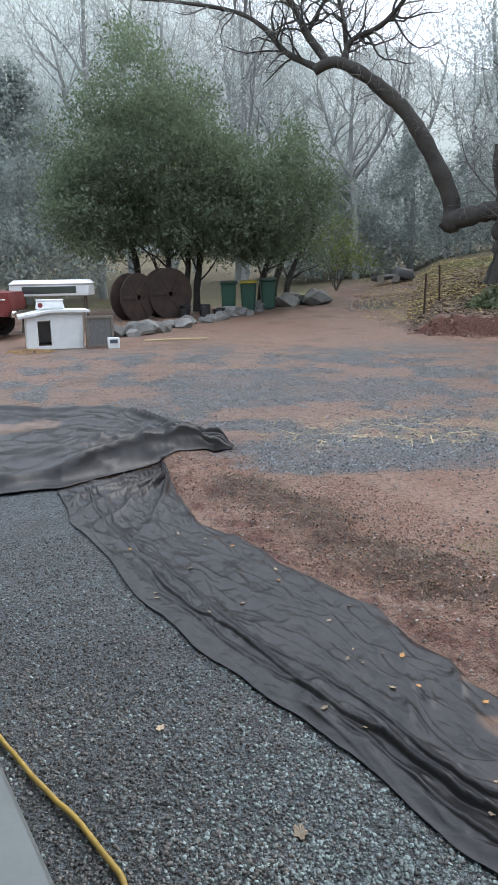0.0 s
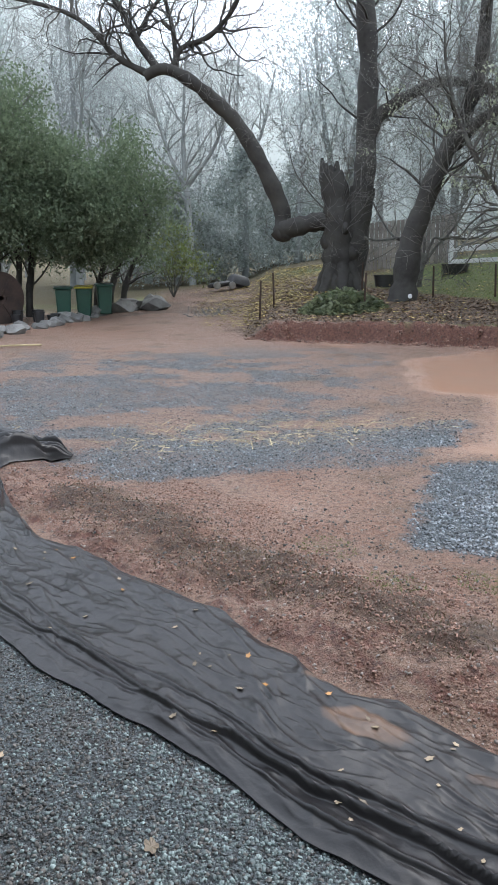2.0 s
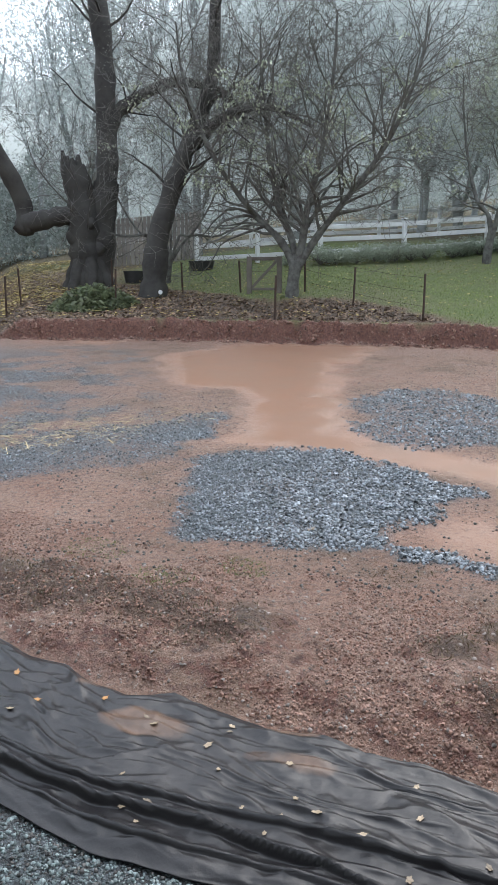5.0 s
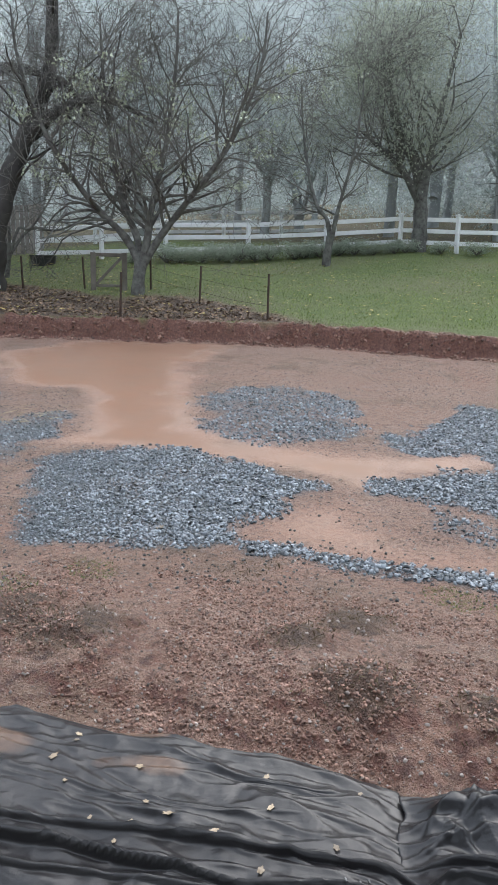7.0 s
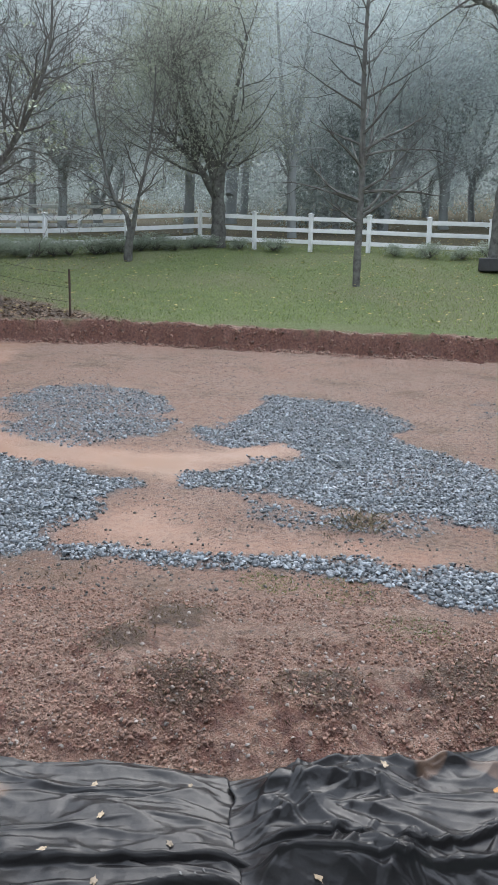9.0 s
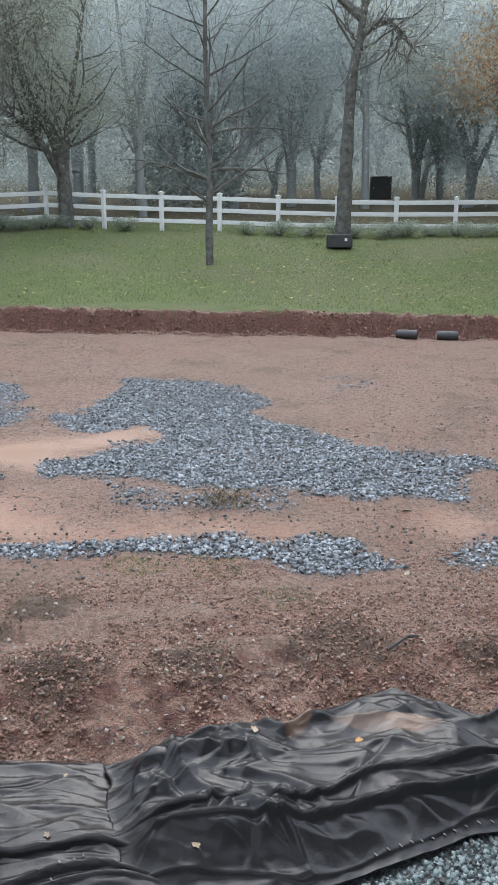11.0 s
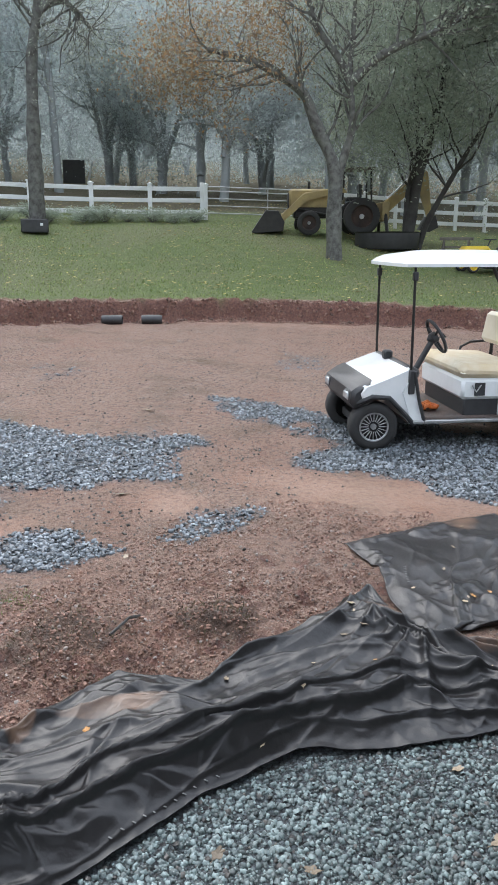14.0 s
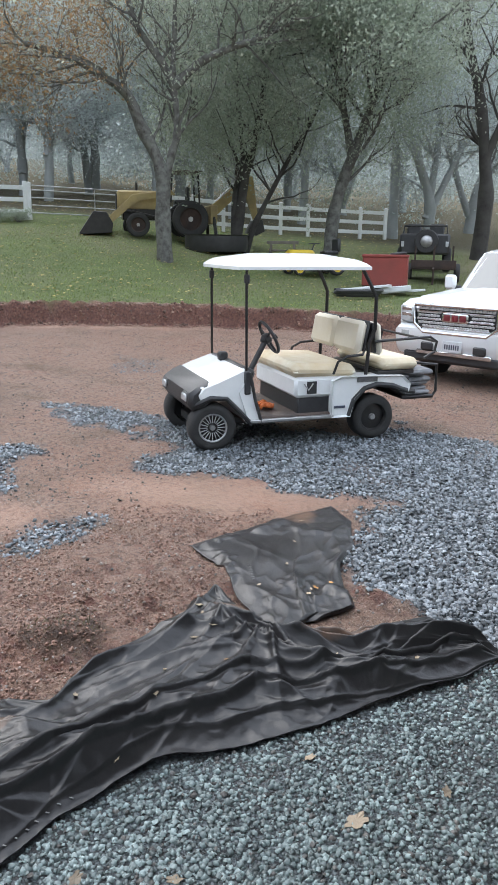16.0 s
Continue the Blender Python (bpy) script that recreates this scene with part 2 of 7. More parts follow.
# ---- mesh helpers ----
class Geo:
    """Collects vertices and faces of one part."""

    def __init__(self):
        self.v, self.f = [], []

    def add(self, vs, fs):
        k = len(self.v)
        self.v += [tuple(p) for p in vs]
        self.f += [tuple(i + k for i in f) for f in fs]
        return self

    def box(self, c, s, bev=0.0, rot=(0, 0, 0), taper=1.0):
        m = Euler([radians(a) for a in rot]).to_matrix()
        h = [x / 2 for x in s]
        pts = []
        for sx in (-1, 1):
            for sy in (-1, 1):
                for sz in (-1, 1):
                    k = taper if sz > 0 else 1.0
                    p = (sx * h[0] * k, sy * h[1] * k, sz * h[2])
                    if bev:
                        pts += [(p[0] - (sx * bev if a != 0 else 0), p[1] - (sy * bev if a != 1 else 0), p[2] - (sz * bev if a != 2 else 0)) for a in range(3)]
                    else:
                        pts.append(p)
        self.hull([Vector(c) + m @ Vector(p) for p in pts])
        return self

    def hull(self, pts):
        bm = bmesh.new()
        for p in pts:
            bm.verts.new(p)
        r = bmesh.ops.convex_hull(bm, input=bm.verts)
        bmesh.ops.dissolve_limit(bm, angle_limit=0.01, verts=bm.verts, edges=bm.edges)
        bm.verts.index_update()
        self.add([v.co[:] for v in bm.verts], [[v.index for v in f.verts] for f in bm.faces])
        bm.free()
        return self

    def tube(self, pts, radii, sides=6, cap=True):
        pts = [Vector(p) for p in pts]
        if isinstance(radii, (int, float)):
            radii = [radii] * len(pts)
        vs, fs, ref = [], [], None
        for i, p in enumerate(pts):
            d = (pts[min(i + 1, len(pts) - 1)] - pts[max(i - 1, 0)])
            if d.length < 1e-9:
                d = Vector((0, 0, 1))
            d.normalize()
            if ref is None:
                ref = d.orthogonal().normalized()
            ref = (ref - d * ref.dot(d))
            ref = ref.normalized() if ref.length > 1e-6 else d.orthogonal().normalized()
            q = d.cross(ref)
            for k in range(sides):
                a = 2 * math.pi * k / sides
                vs.append(p + (ref * math.cos(a) + q * math.sin(a)) * radii[i])
        n = len(pts)
        for i in range(n - 1):
            for k in range(sides):
                k2 = (k + 1) % sides
                fs.append((i * sides + k, i * sides + k2, (i + 1) * sides + k2, (i + 1) * sides + k))
        if cap:
            fs.append(tuple(range(sides))[::-1])
            fs.append(tuple(range((n - 1) * sides, n * sides)))
        return self.add(vs, fs)

    def lathe(self, prof, c=(0, 0, 0), axis='x', sides=28):
        vs, fs = [], []
        for r, h in prof:
            for k in range(sides):
                a = 2 * math.pi * k / sides
                p = {'x': (h, r * math.cos(a), r * math.sin(a)), 'y': (r * math.cos(a), h, r * math.sin(a)), 'z': (r * math.cos(a), r * math.sin(a), h)}[axis]
                vs.append((p[0] + c[0], p[1] + c[1], p[2] + c[2]))
        for i in range(len(prof) - 1):
            for k in range(sides):
                k2 = (k + 1) % sides
                fs.append((i * sides + k, i * sides + k2, (i + 1) * sides + k2, (i + 1) * sides + k))
        return self.add(vs, fs)

    def prism(self, poly, lo, hi, axis='x', bev=0.0):
        """Extrudes a 2D outline (two axes left over, in order) from lo to hi along axis."""
        def put(a, b, h):
            return {'x': (h, a, b), 'y': (a, h, b), 'z': (a, b, h)}[axis]
        n = len(poly)
        cx, cy = sum(p[0] for p in poly) / n, sum(p[1] for p in poly) / n
        rings = [(lo, 0.0), (hi, 0.0)]
        if bev:
            rings = [(lo, bev), (lo + bev, 0), (hi - bev, 0), (hi, bev)]
        vs, fs = [], []
        for h, b in rings:
            for a, c in poly:
                d = math.hypot(a - cx, c - cy) or 1
                vs.append(put(a - (a - cx) / d * b, c - (c - cy) / d * b, h))
        for i in range(len(rings) - 1):
            for k in range(n):
                k2 = (k + 1) % n
                fs.append((i * n + k, i * n + k2, (i + 1) * n + k2, (i + 1) * n + k))
        fs.append(tuple(range(n))[::-1])
        fs.append(tuple(range((len(rings) - 1) * n, len(rings) * n)))
        return self.add(vs, fs)

    def mesh(self, name, smooth=40):
        me = bpy.data.meshes.new(name)
        me.from_pydata(self.v, [], self.f)
        bm = bmesh.new()
        bm.from_mesh(me)
        bmesh.ops.recalc_face_normals(bm, faces=bm.faces)
        bm.to_mesh(me)
        bm.free()
        if smooth:
            me.shade_smooth()
            me.set_sharp_from_angle(angle=radians(smooth))
        return me


def raw_mesh(name, vs, fs, smooth=False):
    """Fast mesh from arrays; all faces with the same corner count."""
    vs, fs = np.asarray(vs, dtype=np.float32), np.asarray(fs, dtype=np.int32)
    me = bpy.data.meshes.new(name)
    me.vertices.add(len(vs))
    me.vertices.foreach_set("co", vs.ravel())
    k = fs.shape[1]
    me.loops.add(fs.size)
    me.loops.foreach_set("vertex_index", fs.ravel())
    me.polygons.add(len(fs))
    me.polygons.foreach_set("loop_start", np.arange(0, fs.size, k, dtype=np.int32))
    me.update(calc_edges=True)
    me.validate()
    if smooth:
        me.shade_smooth()
    return me


def part(name, geo, material, parent=None, label="", smooth=40, kind=""):
    me = geo.mesh(name, smooth) if isinstance(geo, Geo) else geo
    if not me.materials:
        me.materials.append(material)
    ob = new(name, me)
    if parent is not None:
        ob.parent = parent
    return tagged(ob, label, kind=kind)


def thing(name, label, category, loc=(0, 0, 0), rz=0.0, group="", kind="", m=None):
    e = new(name)
    e.empty_display_size = 0.2
    e.matrix_world = m if m is not None else pose(*loc, 0, 0, rz)
    return tagged(e, label, category, group, kind)


# ---- the lie of the land ----
RNG = np.random.RandomState(7)
_tab = RNG.rand(256, 256)


def vnoise(x, y):
    xi, yi = np.floor(x).astype(int), np.floor(y).astype(int)
    fx, fy = x - xi, y - yi
    fx, fy = fx * fx * (3 - 2 * fx), fy * fy * (3 - 2 * fy)
    a, b = _tab[xi % 256, yi % 256], _tab[(xi + 1) % 256, yi % 256]
    c, d = _tab[xi % 256, (yi + 1) % 256], _tab[(xi + 1) % 256, (yi + 1) % 256]
    return (a * (1 - fx) + b * fx) * (1 - fy) + (c * (1 - fx) + d * fx) * fy


def fbm(x, y, s, octaves=4):
    v, amp, tot = 0.0, 1.0, 0.0
    for i in range(octaves):
        v = v + amp * vnoise(x / s + 17.3 * i, y / s + 5.1 * i)
        tot += amp
        amp, s = amp * 0.55, s / 2.03
    return v / tot


def sm(a):
    a = np.clip(a, 0, 1)
    return a * a * (3 - 2 * a)


def bank_r(ph):
    return np.interp(ph, [-180, -60, -25, 0, 10, 28, 35, 54, 64, 77, 82, 180], [19, 18, 17.4, 16.8, 16.3, 15.5, 15.8, 16.6, 17.1, 17.9, 19, 20])


def bank_h(ph):
    return 0.46 * sm((80.0 - ph) / 2.5) * sm((ph + 75) / 20)


def lay(x, y):
    """Height of the ground without its fine relief."""
    r, ph = np.hypot(x, y), np.degrees(np.arctan2(y, x))
    rb = bank_r(ph)
    g = np.interp(ph, [-180, -60, -30, -10, 0, 45, 90, 140, 180], [0, -.1, -.12, .1, .2, .45, .55, .5, 0]) * sm((r - 4) / 13.)
    out = np.maximum(r - rb, 0)
    up = bank_h(ph) * np.clip((r - rb - .03 - (fbm(x, y, .5, 4) - .5) * .5) / 0.11, 0, 1) ** .8
    l1 = np.interp(ph, [-180, -60, -30, -10, 0, 40, 48, 56, 62, 68, 75, 80, 86, 92, 140, 180], [.05, .06, .085, .13, .165, .168, .162, .165, .145, .125, .105, .08, .06, .03, .02, .02])
    d1 = np.clip(out - 0.3, 0, 13.5)
    d2 = np.clip(out - 13.8, 0, 110)
    sl2 = np.interp(ph, [-180, -60, -20, 20, 50, 70, 100, 140, 180], [.02, .07, .10, .12, .10, .055, .05, .06, .02])
    return g + up + l1 * d1 + sl2 * d2


def hz(x, y):
    return float(lay(np.float64(x), np.float64(y)))


# sheet edges in plan: house side and soil side of the long black sheet, then of the crumpled one
LONG_IN = [(-1.95, 6.45), (-1.63, 5.71), (-1.17, 4.95), (-.81, 4.25), (-.45, 3.68), (-.15, 3.31), (.09, 2.99), (.35, 2.65), (.62, 2.2), (.85, 1.91), (1.3, 1.45), (1.62, 1.1), (1.76, .82)]
LONG_OUT = [(-1.12, 7.25), (-.97, 6.78), (-.74, 6.06), (-.55, 5.58), (-.36, 5.39), (-.18, 5.15), (.06, 4.8), (.34, 4.44), (.59, 4.07), (.74, 3.72), (.9, 3.45), (.97, 3.25), (1.09, 3.05), (1.26, 2.98),
            (1.41, 2.73), (1.51, 2.5), (1.66, 2.31), (1.76, 2.16), (1.92, 1.96), (2.05, 1.74), (2.13, 1.53)]
CRUMPLE_IN = [(1.62, 1.1), (1.86, .62), (2.12, .37), (2.36, .18), (2.5, -.03), (2.6, -.22), (2.64, -.44), (2.74, -.82), (2.87, -1.21), (3.0, -1.52), (3.14, -1.82)]
CRUMPLE_OUT = [(2.12, 1.53), (2.35, 1.27), (2.5, 1.1), (2.55, .95), (2.73, .83), (2.91, .74), (3.01, .64), (3.0, .48), (2.98, .25), (3.12, .17), (3.26, .05), (3.58, -.24), (3.93, -.51), (3.7, -.63),
               (3.5, -.72), (3.4, -.9), (3.36, -1.09), (3.47, -1.24), (3.46, -1.6), (3.2, -1.8)]
FLAP_A = [(3.46, -.8), (3.84, -.72), (4.3, -.62), (4.74, -.47)]
FLAP_B = [(3.63, -1.07), (3.7, -1.25), (3.98, -1.26), (4.37, -1.37), (4.63, -1.54), (5.05, -1.65), (5.37, -1.58)]
EDGE_OUT = LONG_OUT + CRUMPLE_OUT


def seg_dist(x, y, pts):
    best = np.full(np.shape(x), 1e9)
    for (ax, ay), (bx, by) in zip(pts[:-1], pts[1:]):
        dx, dy = bx - ax, by - ay
        t = np.clip(((x - ax) * dx + (y - ay) * dy) / (dx * dx + dy * dy), 0, 1)
        best = np.minimum(best, np.hypot(x - ax - t * dx, y - ay - t * dy))
    return best


def blob(x, y, cx, cy, a, b, rot, edge=0.5):
    """1 inside a ragged ellipse, falling to 0 outside."""
    c, s = math.cos(radians(rot)), math.sin(radians(rot))
    u, v = ((x - cx) * c + (y - cy) * s) / a, (-(x - cx) * s + (y - cy) * c) / b
    d = np.sqrt(u * u + v * v) + (fbm(x, y, 0.9) - 0.5) * 1.5
    return sm((1 + edge / 2 - d) / edge)


# crushed-stone spreads in plan, each with its density
SPREAD_A = [(2.27, 5.45), (2.39, 5.87), (2.77, 6.46), (3.23, 6.69), (3.57, 7.14), (4.18, 6.75), (4.51, 6.42), (4.74, 5.84), (4.92, 5.22), (5, 4.68), (4.24, 4.37), (3.6, 4.18), (3.66, 3.54), (3.96, 3.08), (4.22, 2.69), (4.02, 2.74), (3.74, 3.14), (3.44, 3.65), (2.9, 4.14), (2.83, 4.41), (2.52, 4.69), (2.24, 4.98)]  # broad heap beyond the spoil
SPREAD_B = [(4.18, 2.76), (4.39, 2.35), (4.42, 2.3), (4.47, 2.18), (4.78, 1.71), (4.96, 1.44), (4.98, 1.28), (4.74, 1.19), (4.61, 1.03), (4.65, 0.82), (4.58, 0.77), (4.31, 1.16), (4.17, 1.55), (4.1, 1.99), (4.1, 2.3), (4.07, 2.68)]  # thin strip along the spoil
SPREAD_C = [(6.24, 5.02), (7.07, 5.56), (8.31, 5.88), (8.99, 6.06), (9.4, 5.6), (9.5, 4.97), (9.2, 4.38), (8.98, 4.03), (8.23, 3.76), (7.84, 3.29), (7.61, 2.66), (7.38, 2.09), (7.42, 1.52), (7.38, 0.81), (7.12, 0.82), (6.51, 0.92), (6.04, 0.89), (5.83, 1.16), (5.61, 1.65), (5.62, 1.94), (5.53, 2.3), (5.5, 2.7), (5.29, 2.96), (5.36, 3.5), (5.33, 3.83), (5.12, 4.22), (5.25, 4.31), (5.37, 4.49), (5.66, 4.39), (6.16, 4.29), (6.72, 3.9), (6.9, 4.44), (6.46, 4.71)]  # forked spread in the middle of the yard
SPREAD_D = [(6.48, 8.68), (7.32, 8.74), (7.96, 8.47), (8.14, 7.71), (8, 7.03), (7.26, 6.28), (6.14, 5.63), (5.55, 5.9), (5.26, 6.38), (5.27, 7.07), (5.82, 7.69)]  # thin round spread
SPREAD_E = [(2.37, 8.44), (2.97, 8.55), (3.73, 8.6), (4.27, 8.74), (4.61, 8.46), (4.14, 7.85), (3.73, 7.6), (3.22, 7.38), (2.75, 6.87), (2.4, 6.89), (2.33, 7.22), (2.29, 7.93)]  # thin spread by the straw
SPREAD_F = [(6.6, -0.15), (7.02, -0.36), (7.88, -0.22), (8.02, 0.19), (8.42, 0.74), (9.1, 0.87), (9.1, 0.09), (8.36, -0.54), (8.21, -1.66), (7.55, -2.38), (7.91, -3.13), (7.03, -3.78), (6.68, -5.21), (2.82, -2.39), (3.17, -1.83), (3.26, -1.7), (3.5, -1.65), (3.71, -1.51), (3.74, -1.32), (4.02, -1.28), (4.42, -1.39), (4.69, -1.56), (5.11, -1.62), (5.43, -2.12), (5.59, -1.9), (5.78, -1.39), (6.16, -1.28), (6.34, -0.57)]  # bed under the cart
SPREAD_H = [(4.85, 0.82), (5.39, 0.7), (5.65, 0.39), (5.29, 0.12), (4.96, 0.18), (4.7, 0.5), (4.61, 0.77)]  # thin tail of the strip
SPREAD_I = [(12.5, 0.32), (12.5, -0.79), (11, -0.88), (11.1, 0.11)]  # faint trace
SPREAD_J = [(10.9, 3.5), (11, 2.9), (10.4, 2.42), (9.7, 3.14)]  # faint trace
SPREAD_K = [(5.23, 3.76), (5.55, 1.91), (5.44, 1.68), (4.99, 2.2), (4.58, 3.19)]  # trodden margin
SPREAD_L = [(-0.08, 11.5), (1.2, 11.8), (2.46, 11.3), (2.45, 10.5), (1.04, 10.2), (0.07, 10.6)]  # far drive
SPREAD_M = [(-0.41, 7.2), (-0.02, 8.75), (1.01, 8.46), (2.27, 7.9), (2.13, 7.17), (1.19, 7.14), (0.4, 6.81)]  # near drive
SPREAD_N = [(-1.44, 12.5), (-0.03, 12.9), (1.34, 11.3), (2.42, 10.8), (1.64, 10), (-0.03, 10.4), (-1.24, 10.7)]  # far drive
SPREAD_O = [(-2.47, 10), (-1.65, 10.7), (-1.1, 9.3), (-0.42, 8.52), (-1.24, 8.8)]  # far drive
SPREADS = [(SPREAD_A, 1), (SPREAD_B, 1), (SPREAD_C, 0.95), (SPREAD_D, 0.72), (SPREAD_E, 0.8), (SPREAD_F, 0.95), (SPREAD_H, 0.62), (SPREAD_I, 0.42), (SPREAD_J, 0.45), (SPREAD_K, 0.5), (SPREAD_L, 0.68), (SPREAD_M, 0.76), (SPREAD_N, 0.7), (SPREAD_O, 0.66)]
# shallow muddy water
POOL_1 = [(3.63, 7.25), (4.43, 8.04), (5.12, 9.8), (4.58, 10.6), (5.51, 13.3), (7.81, 14.5), (10.4, 12.9), (7.93, 11.1), (6.15, 8.73), (5.28, 7.18), (5.16, 6.43), (5.44, 5.78), (6.07, 4.93), (6.58, 4.63), (7, 4.36), (6.75, 4.1), (5.94, 4.38), (5.21, 4.48), (4.98, 5.29), (4.8, 5.91), (4.23, 6.84)]
POOL_2 = [(3.55, 4.06), (4.23, 4.29), (4.6, 4.2), (4.32, 3.48), (4.18, 2.85), (3.8, 3.46)]
POOL_3 = [(4.02, 3.79), (4.34, 3.02), (4.78, 2.24), (4.97, 1.7), (4.76, 1.79), (4.36, 2.56), (3.8, 3.58)]
POOL_4 = [(6.25, 0.5), (6.28, -0.57), (6.08, -1.26), (5.7, -1.47), (5.52, -1.88), (5.37, -1.65), (5.23, -1.1), (5.09, -0.75), (5.53, 0.04)]
POOL_5 = [(5.58, 0.92), (5.58, 0.58), (5.3, 0.59), (5.3, 0.86)]
POOL_6 = [(16.1, 2.0), (16.7, .2), (16.8, -2.5), (16.5, -2.5), (16.2, .2)]
POOL_7 = [(3.75, 19.9), (4.41, 17.3), (5.66, 16.5), (5.09, 15.6), (4.09, 17.1)]
POOL_8 = [(0.9, 6.1), (1.65, 6.77), (2.27, 6.45), (2.2, 5.65), (1.38, 5.64)]
POOL_9 = [(1.97, 5.03), (2.15, 4.81), (2.45, 4.52), (2.81, 4.23), (2.68, 4.02), (2.26, 4.31)]
POOLS = [(POOL_1, 0.85), (POOL_2, 0.6), (POOL_3, 0.6), (POOL_4, 0.45), (POOL_5, 0.9), (POOL_6, 0.8), (POOL_7, 0.6), (POOL_8, 0.25), (POOL_9, 0.25)]
# brown humps of rotting turf on the spoil: place, radius
HUMPS = [(1.75, 3.35, .32), (2.45, 2.0, .3), (.75, 4.75, .4), (.35, 5.5, .45), (1.25, 4.2, .35), (2.75, 1.5, .26), (3.3, .9, .34), (3.05, 2.6, .24), (3.6, .25, .24), (2.6, 2.6, .2), (-.2, 6.4, .4), (.55, 5.1, .42), (1.0, 4.5, .4), (1.5, 3.8, .35), (.05, 6.0, .42)]


def region(x, y, poly, edge=.3, rag=.5):
    """1 inside a ragged outline, falling to 0 outside."""
    p = np.array(poly)
    out = np.zeros(np.shape(x))
    k = (x > p[:, 0].min() - 1) & (x < p[:, 0].max() + 1) & (y > p[:, 1].min() - 1) & (y < p[:, 1].max() + 1)
    if not k.any():
        return out
    xs, ys = x[k], y[k]
    ins = np.zeros(len(xs), bool)
    for (ax, ay), (bx, by) in zip(poly, poly[1:] + poly[:1]):
        ins ^= ((ay > ys) != (by > ys)) & (xs < (bx - ax) * (ys - ay) / ((by - ay) or 1e-9) + ax)
    d = seg_dist(xs, ys, poly + poly[:1]) * np.where(ins, 1, -1)
    d = d + (fbm(xs, ys, .45) - .5) * rag * np.clip(np.hypot(xs, ys) / 7, .5, 1.6)
    out[k] = sm(d / edge + .5)
    return out


# where the soil begins beyond the sheet, by bearing
SOIL_A = [-24, -7.4, 1, 9, 14.3, 20.4, 34.3, 54.3, 67.1, 75, 85.6, 92, 97, 98.8]
SOIL_R = [3.9, 3.96, 3.26, 3.04, 3.0, 2.72, 2.63, 2.84, 3.24, 3.6, 4.45, 5.15, 6.1, 7.3]
# outer edge of the stone pad beside the house, by bearing
PAD_A = [-180, -40, -30, -17, -1, 10, 34, 50, 66, 76, 86, 94, 100, 104, 108, 140]
PAD_R = [9, 4.4, 3.65, 3.0, 2.75, 2.5, 2.3, 2.35, 2.6, 2.9, 3.6, 4.4, 5.6, 6.3, 7.4, 9.5]


def masks(x, y):
    """gravel, puddle, grass and litter shares of the ground."""
    r, ph = np.hypot(x, y), np.degrees(np.arctan2(y, x))
    gr = np.zeros(np.shape(x))
    for p, d in SPREADS:
        gr = np.maximum(gr, np.clip(d * (.68 + .66 * fbm(x, y, .7, 3)), 0, 1) * region(x, y, p, .4, .7))
    # loose stone over the yard and the near pad on the house side of the sheet
    pad = np.interp(ph, PAD_A, PAD_R)
    near = sm((pad + 0.1 - r) / 0.3)
    gr = np.maximum(gr, near)
    wet = np.zeros(np.shape(x))
    for p, d in POOLS:
        wet = np.maximum(wet, d * region(x, y, p, 1.1, .6))
    out = r - bank_r(ph)
    wet = wet * (1 - sm((gr - .5) / .4)) * sm((-out - .05) / .25)
    # loose stone trodden into the drive
    gr = np.maximum(gr, sm((ph - 62) / 12) * sm((r - 6.6) / 1.5) * sm((19 - r) / 5) * (.36 + .46 * sm((fbm(x, y, .5) - .42) / .2)) * (1 - wet))
    # leaf litter under the oaks, lawn on the rest
    deep = np.interp(ph, [36, 42, 48, 54, 60, 66, 72, 81], [.1, .7, 1.6, 2.8, 3.2, 4.6, 7, 8]) + 1.6 * (fbm(x, y, 1.2) - .5)
    lit = sm((out - .25) / .25) * sm((deep - out) / .8) * sm((ph - 36) / 4) * sm((81 - ph) / 2)
    lawn = sm((out - .2 + .3 * (fbm(x, y, .4) - .5)) / .2) * sm((74 - ph + 6 * (fbm(x, y, 3.0) - .5)) / 6) * sm((ph + 30) / 8) * (1 - lit)
    lawn = np.maximum(lawn, .95 * sm((r - 27) / 5) * (1 - sm((ph - 78) / 2) * sm((88 - ph) / 3) * sm((37 - r) / 4)))
    lit = np.maximum(lit, sm((r - 22) / 4) * sm((ph - 66) / 8) * sm((fbm(x, y, 2.2) - .42) / .15) * .6)
    lit = np.maximum(lit, .75 * sm((out - 12.8) / 3) * sm((ph + 70) / 20))
    brown = np.zeros(np.shape(x))
    for hx, hy, hr in HUMPS:
        brown = np.maximum(brown, np.exp(-((x - hx) ** 2 + (y - hy) ** 2) / hr ** 2))
    lit = np.maximum(lit, .82 * sm((brown * 1.3 + fbm(x, y, .22) - .95) / .5) * (1 - near))
    return gr, wet, lawn, lit


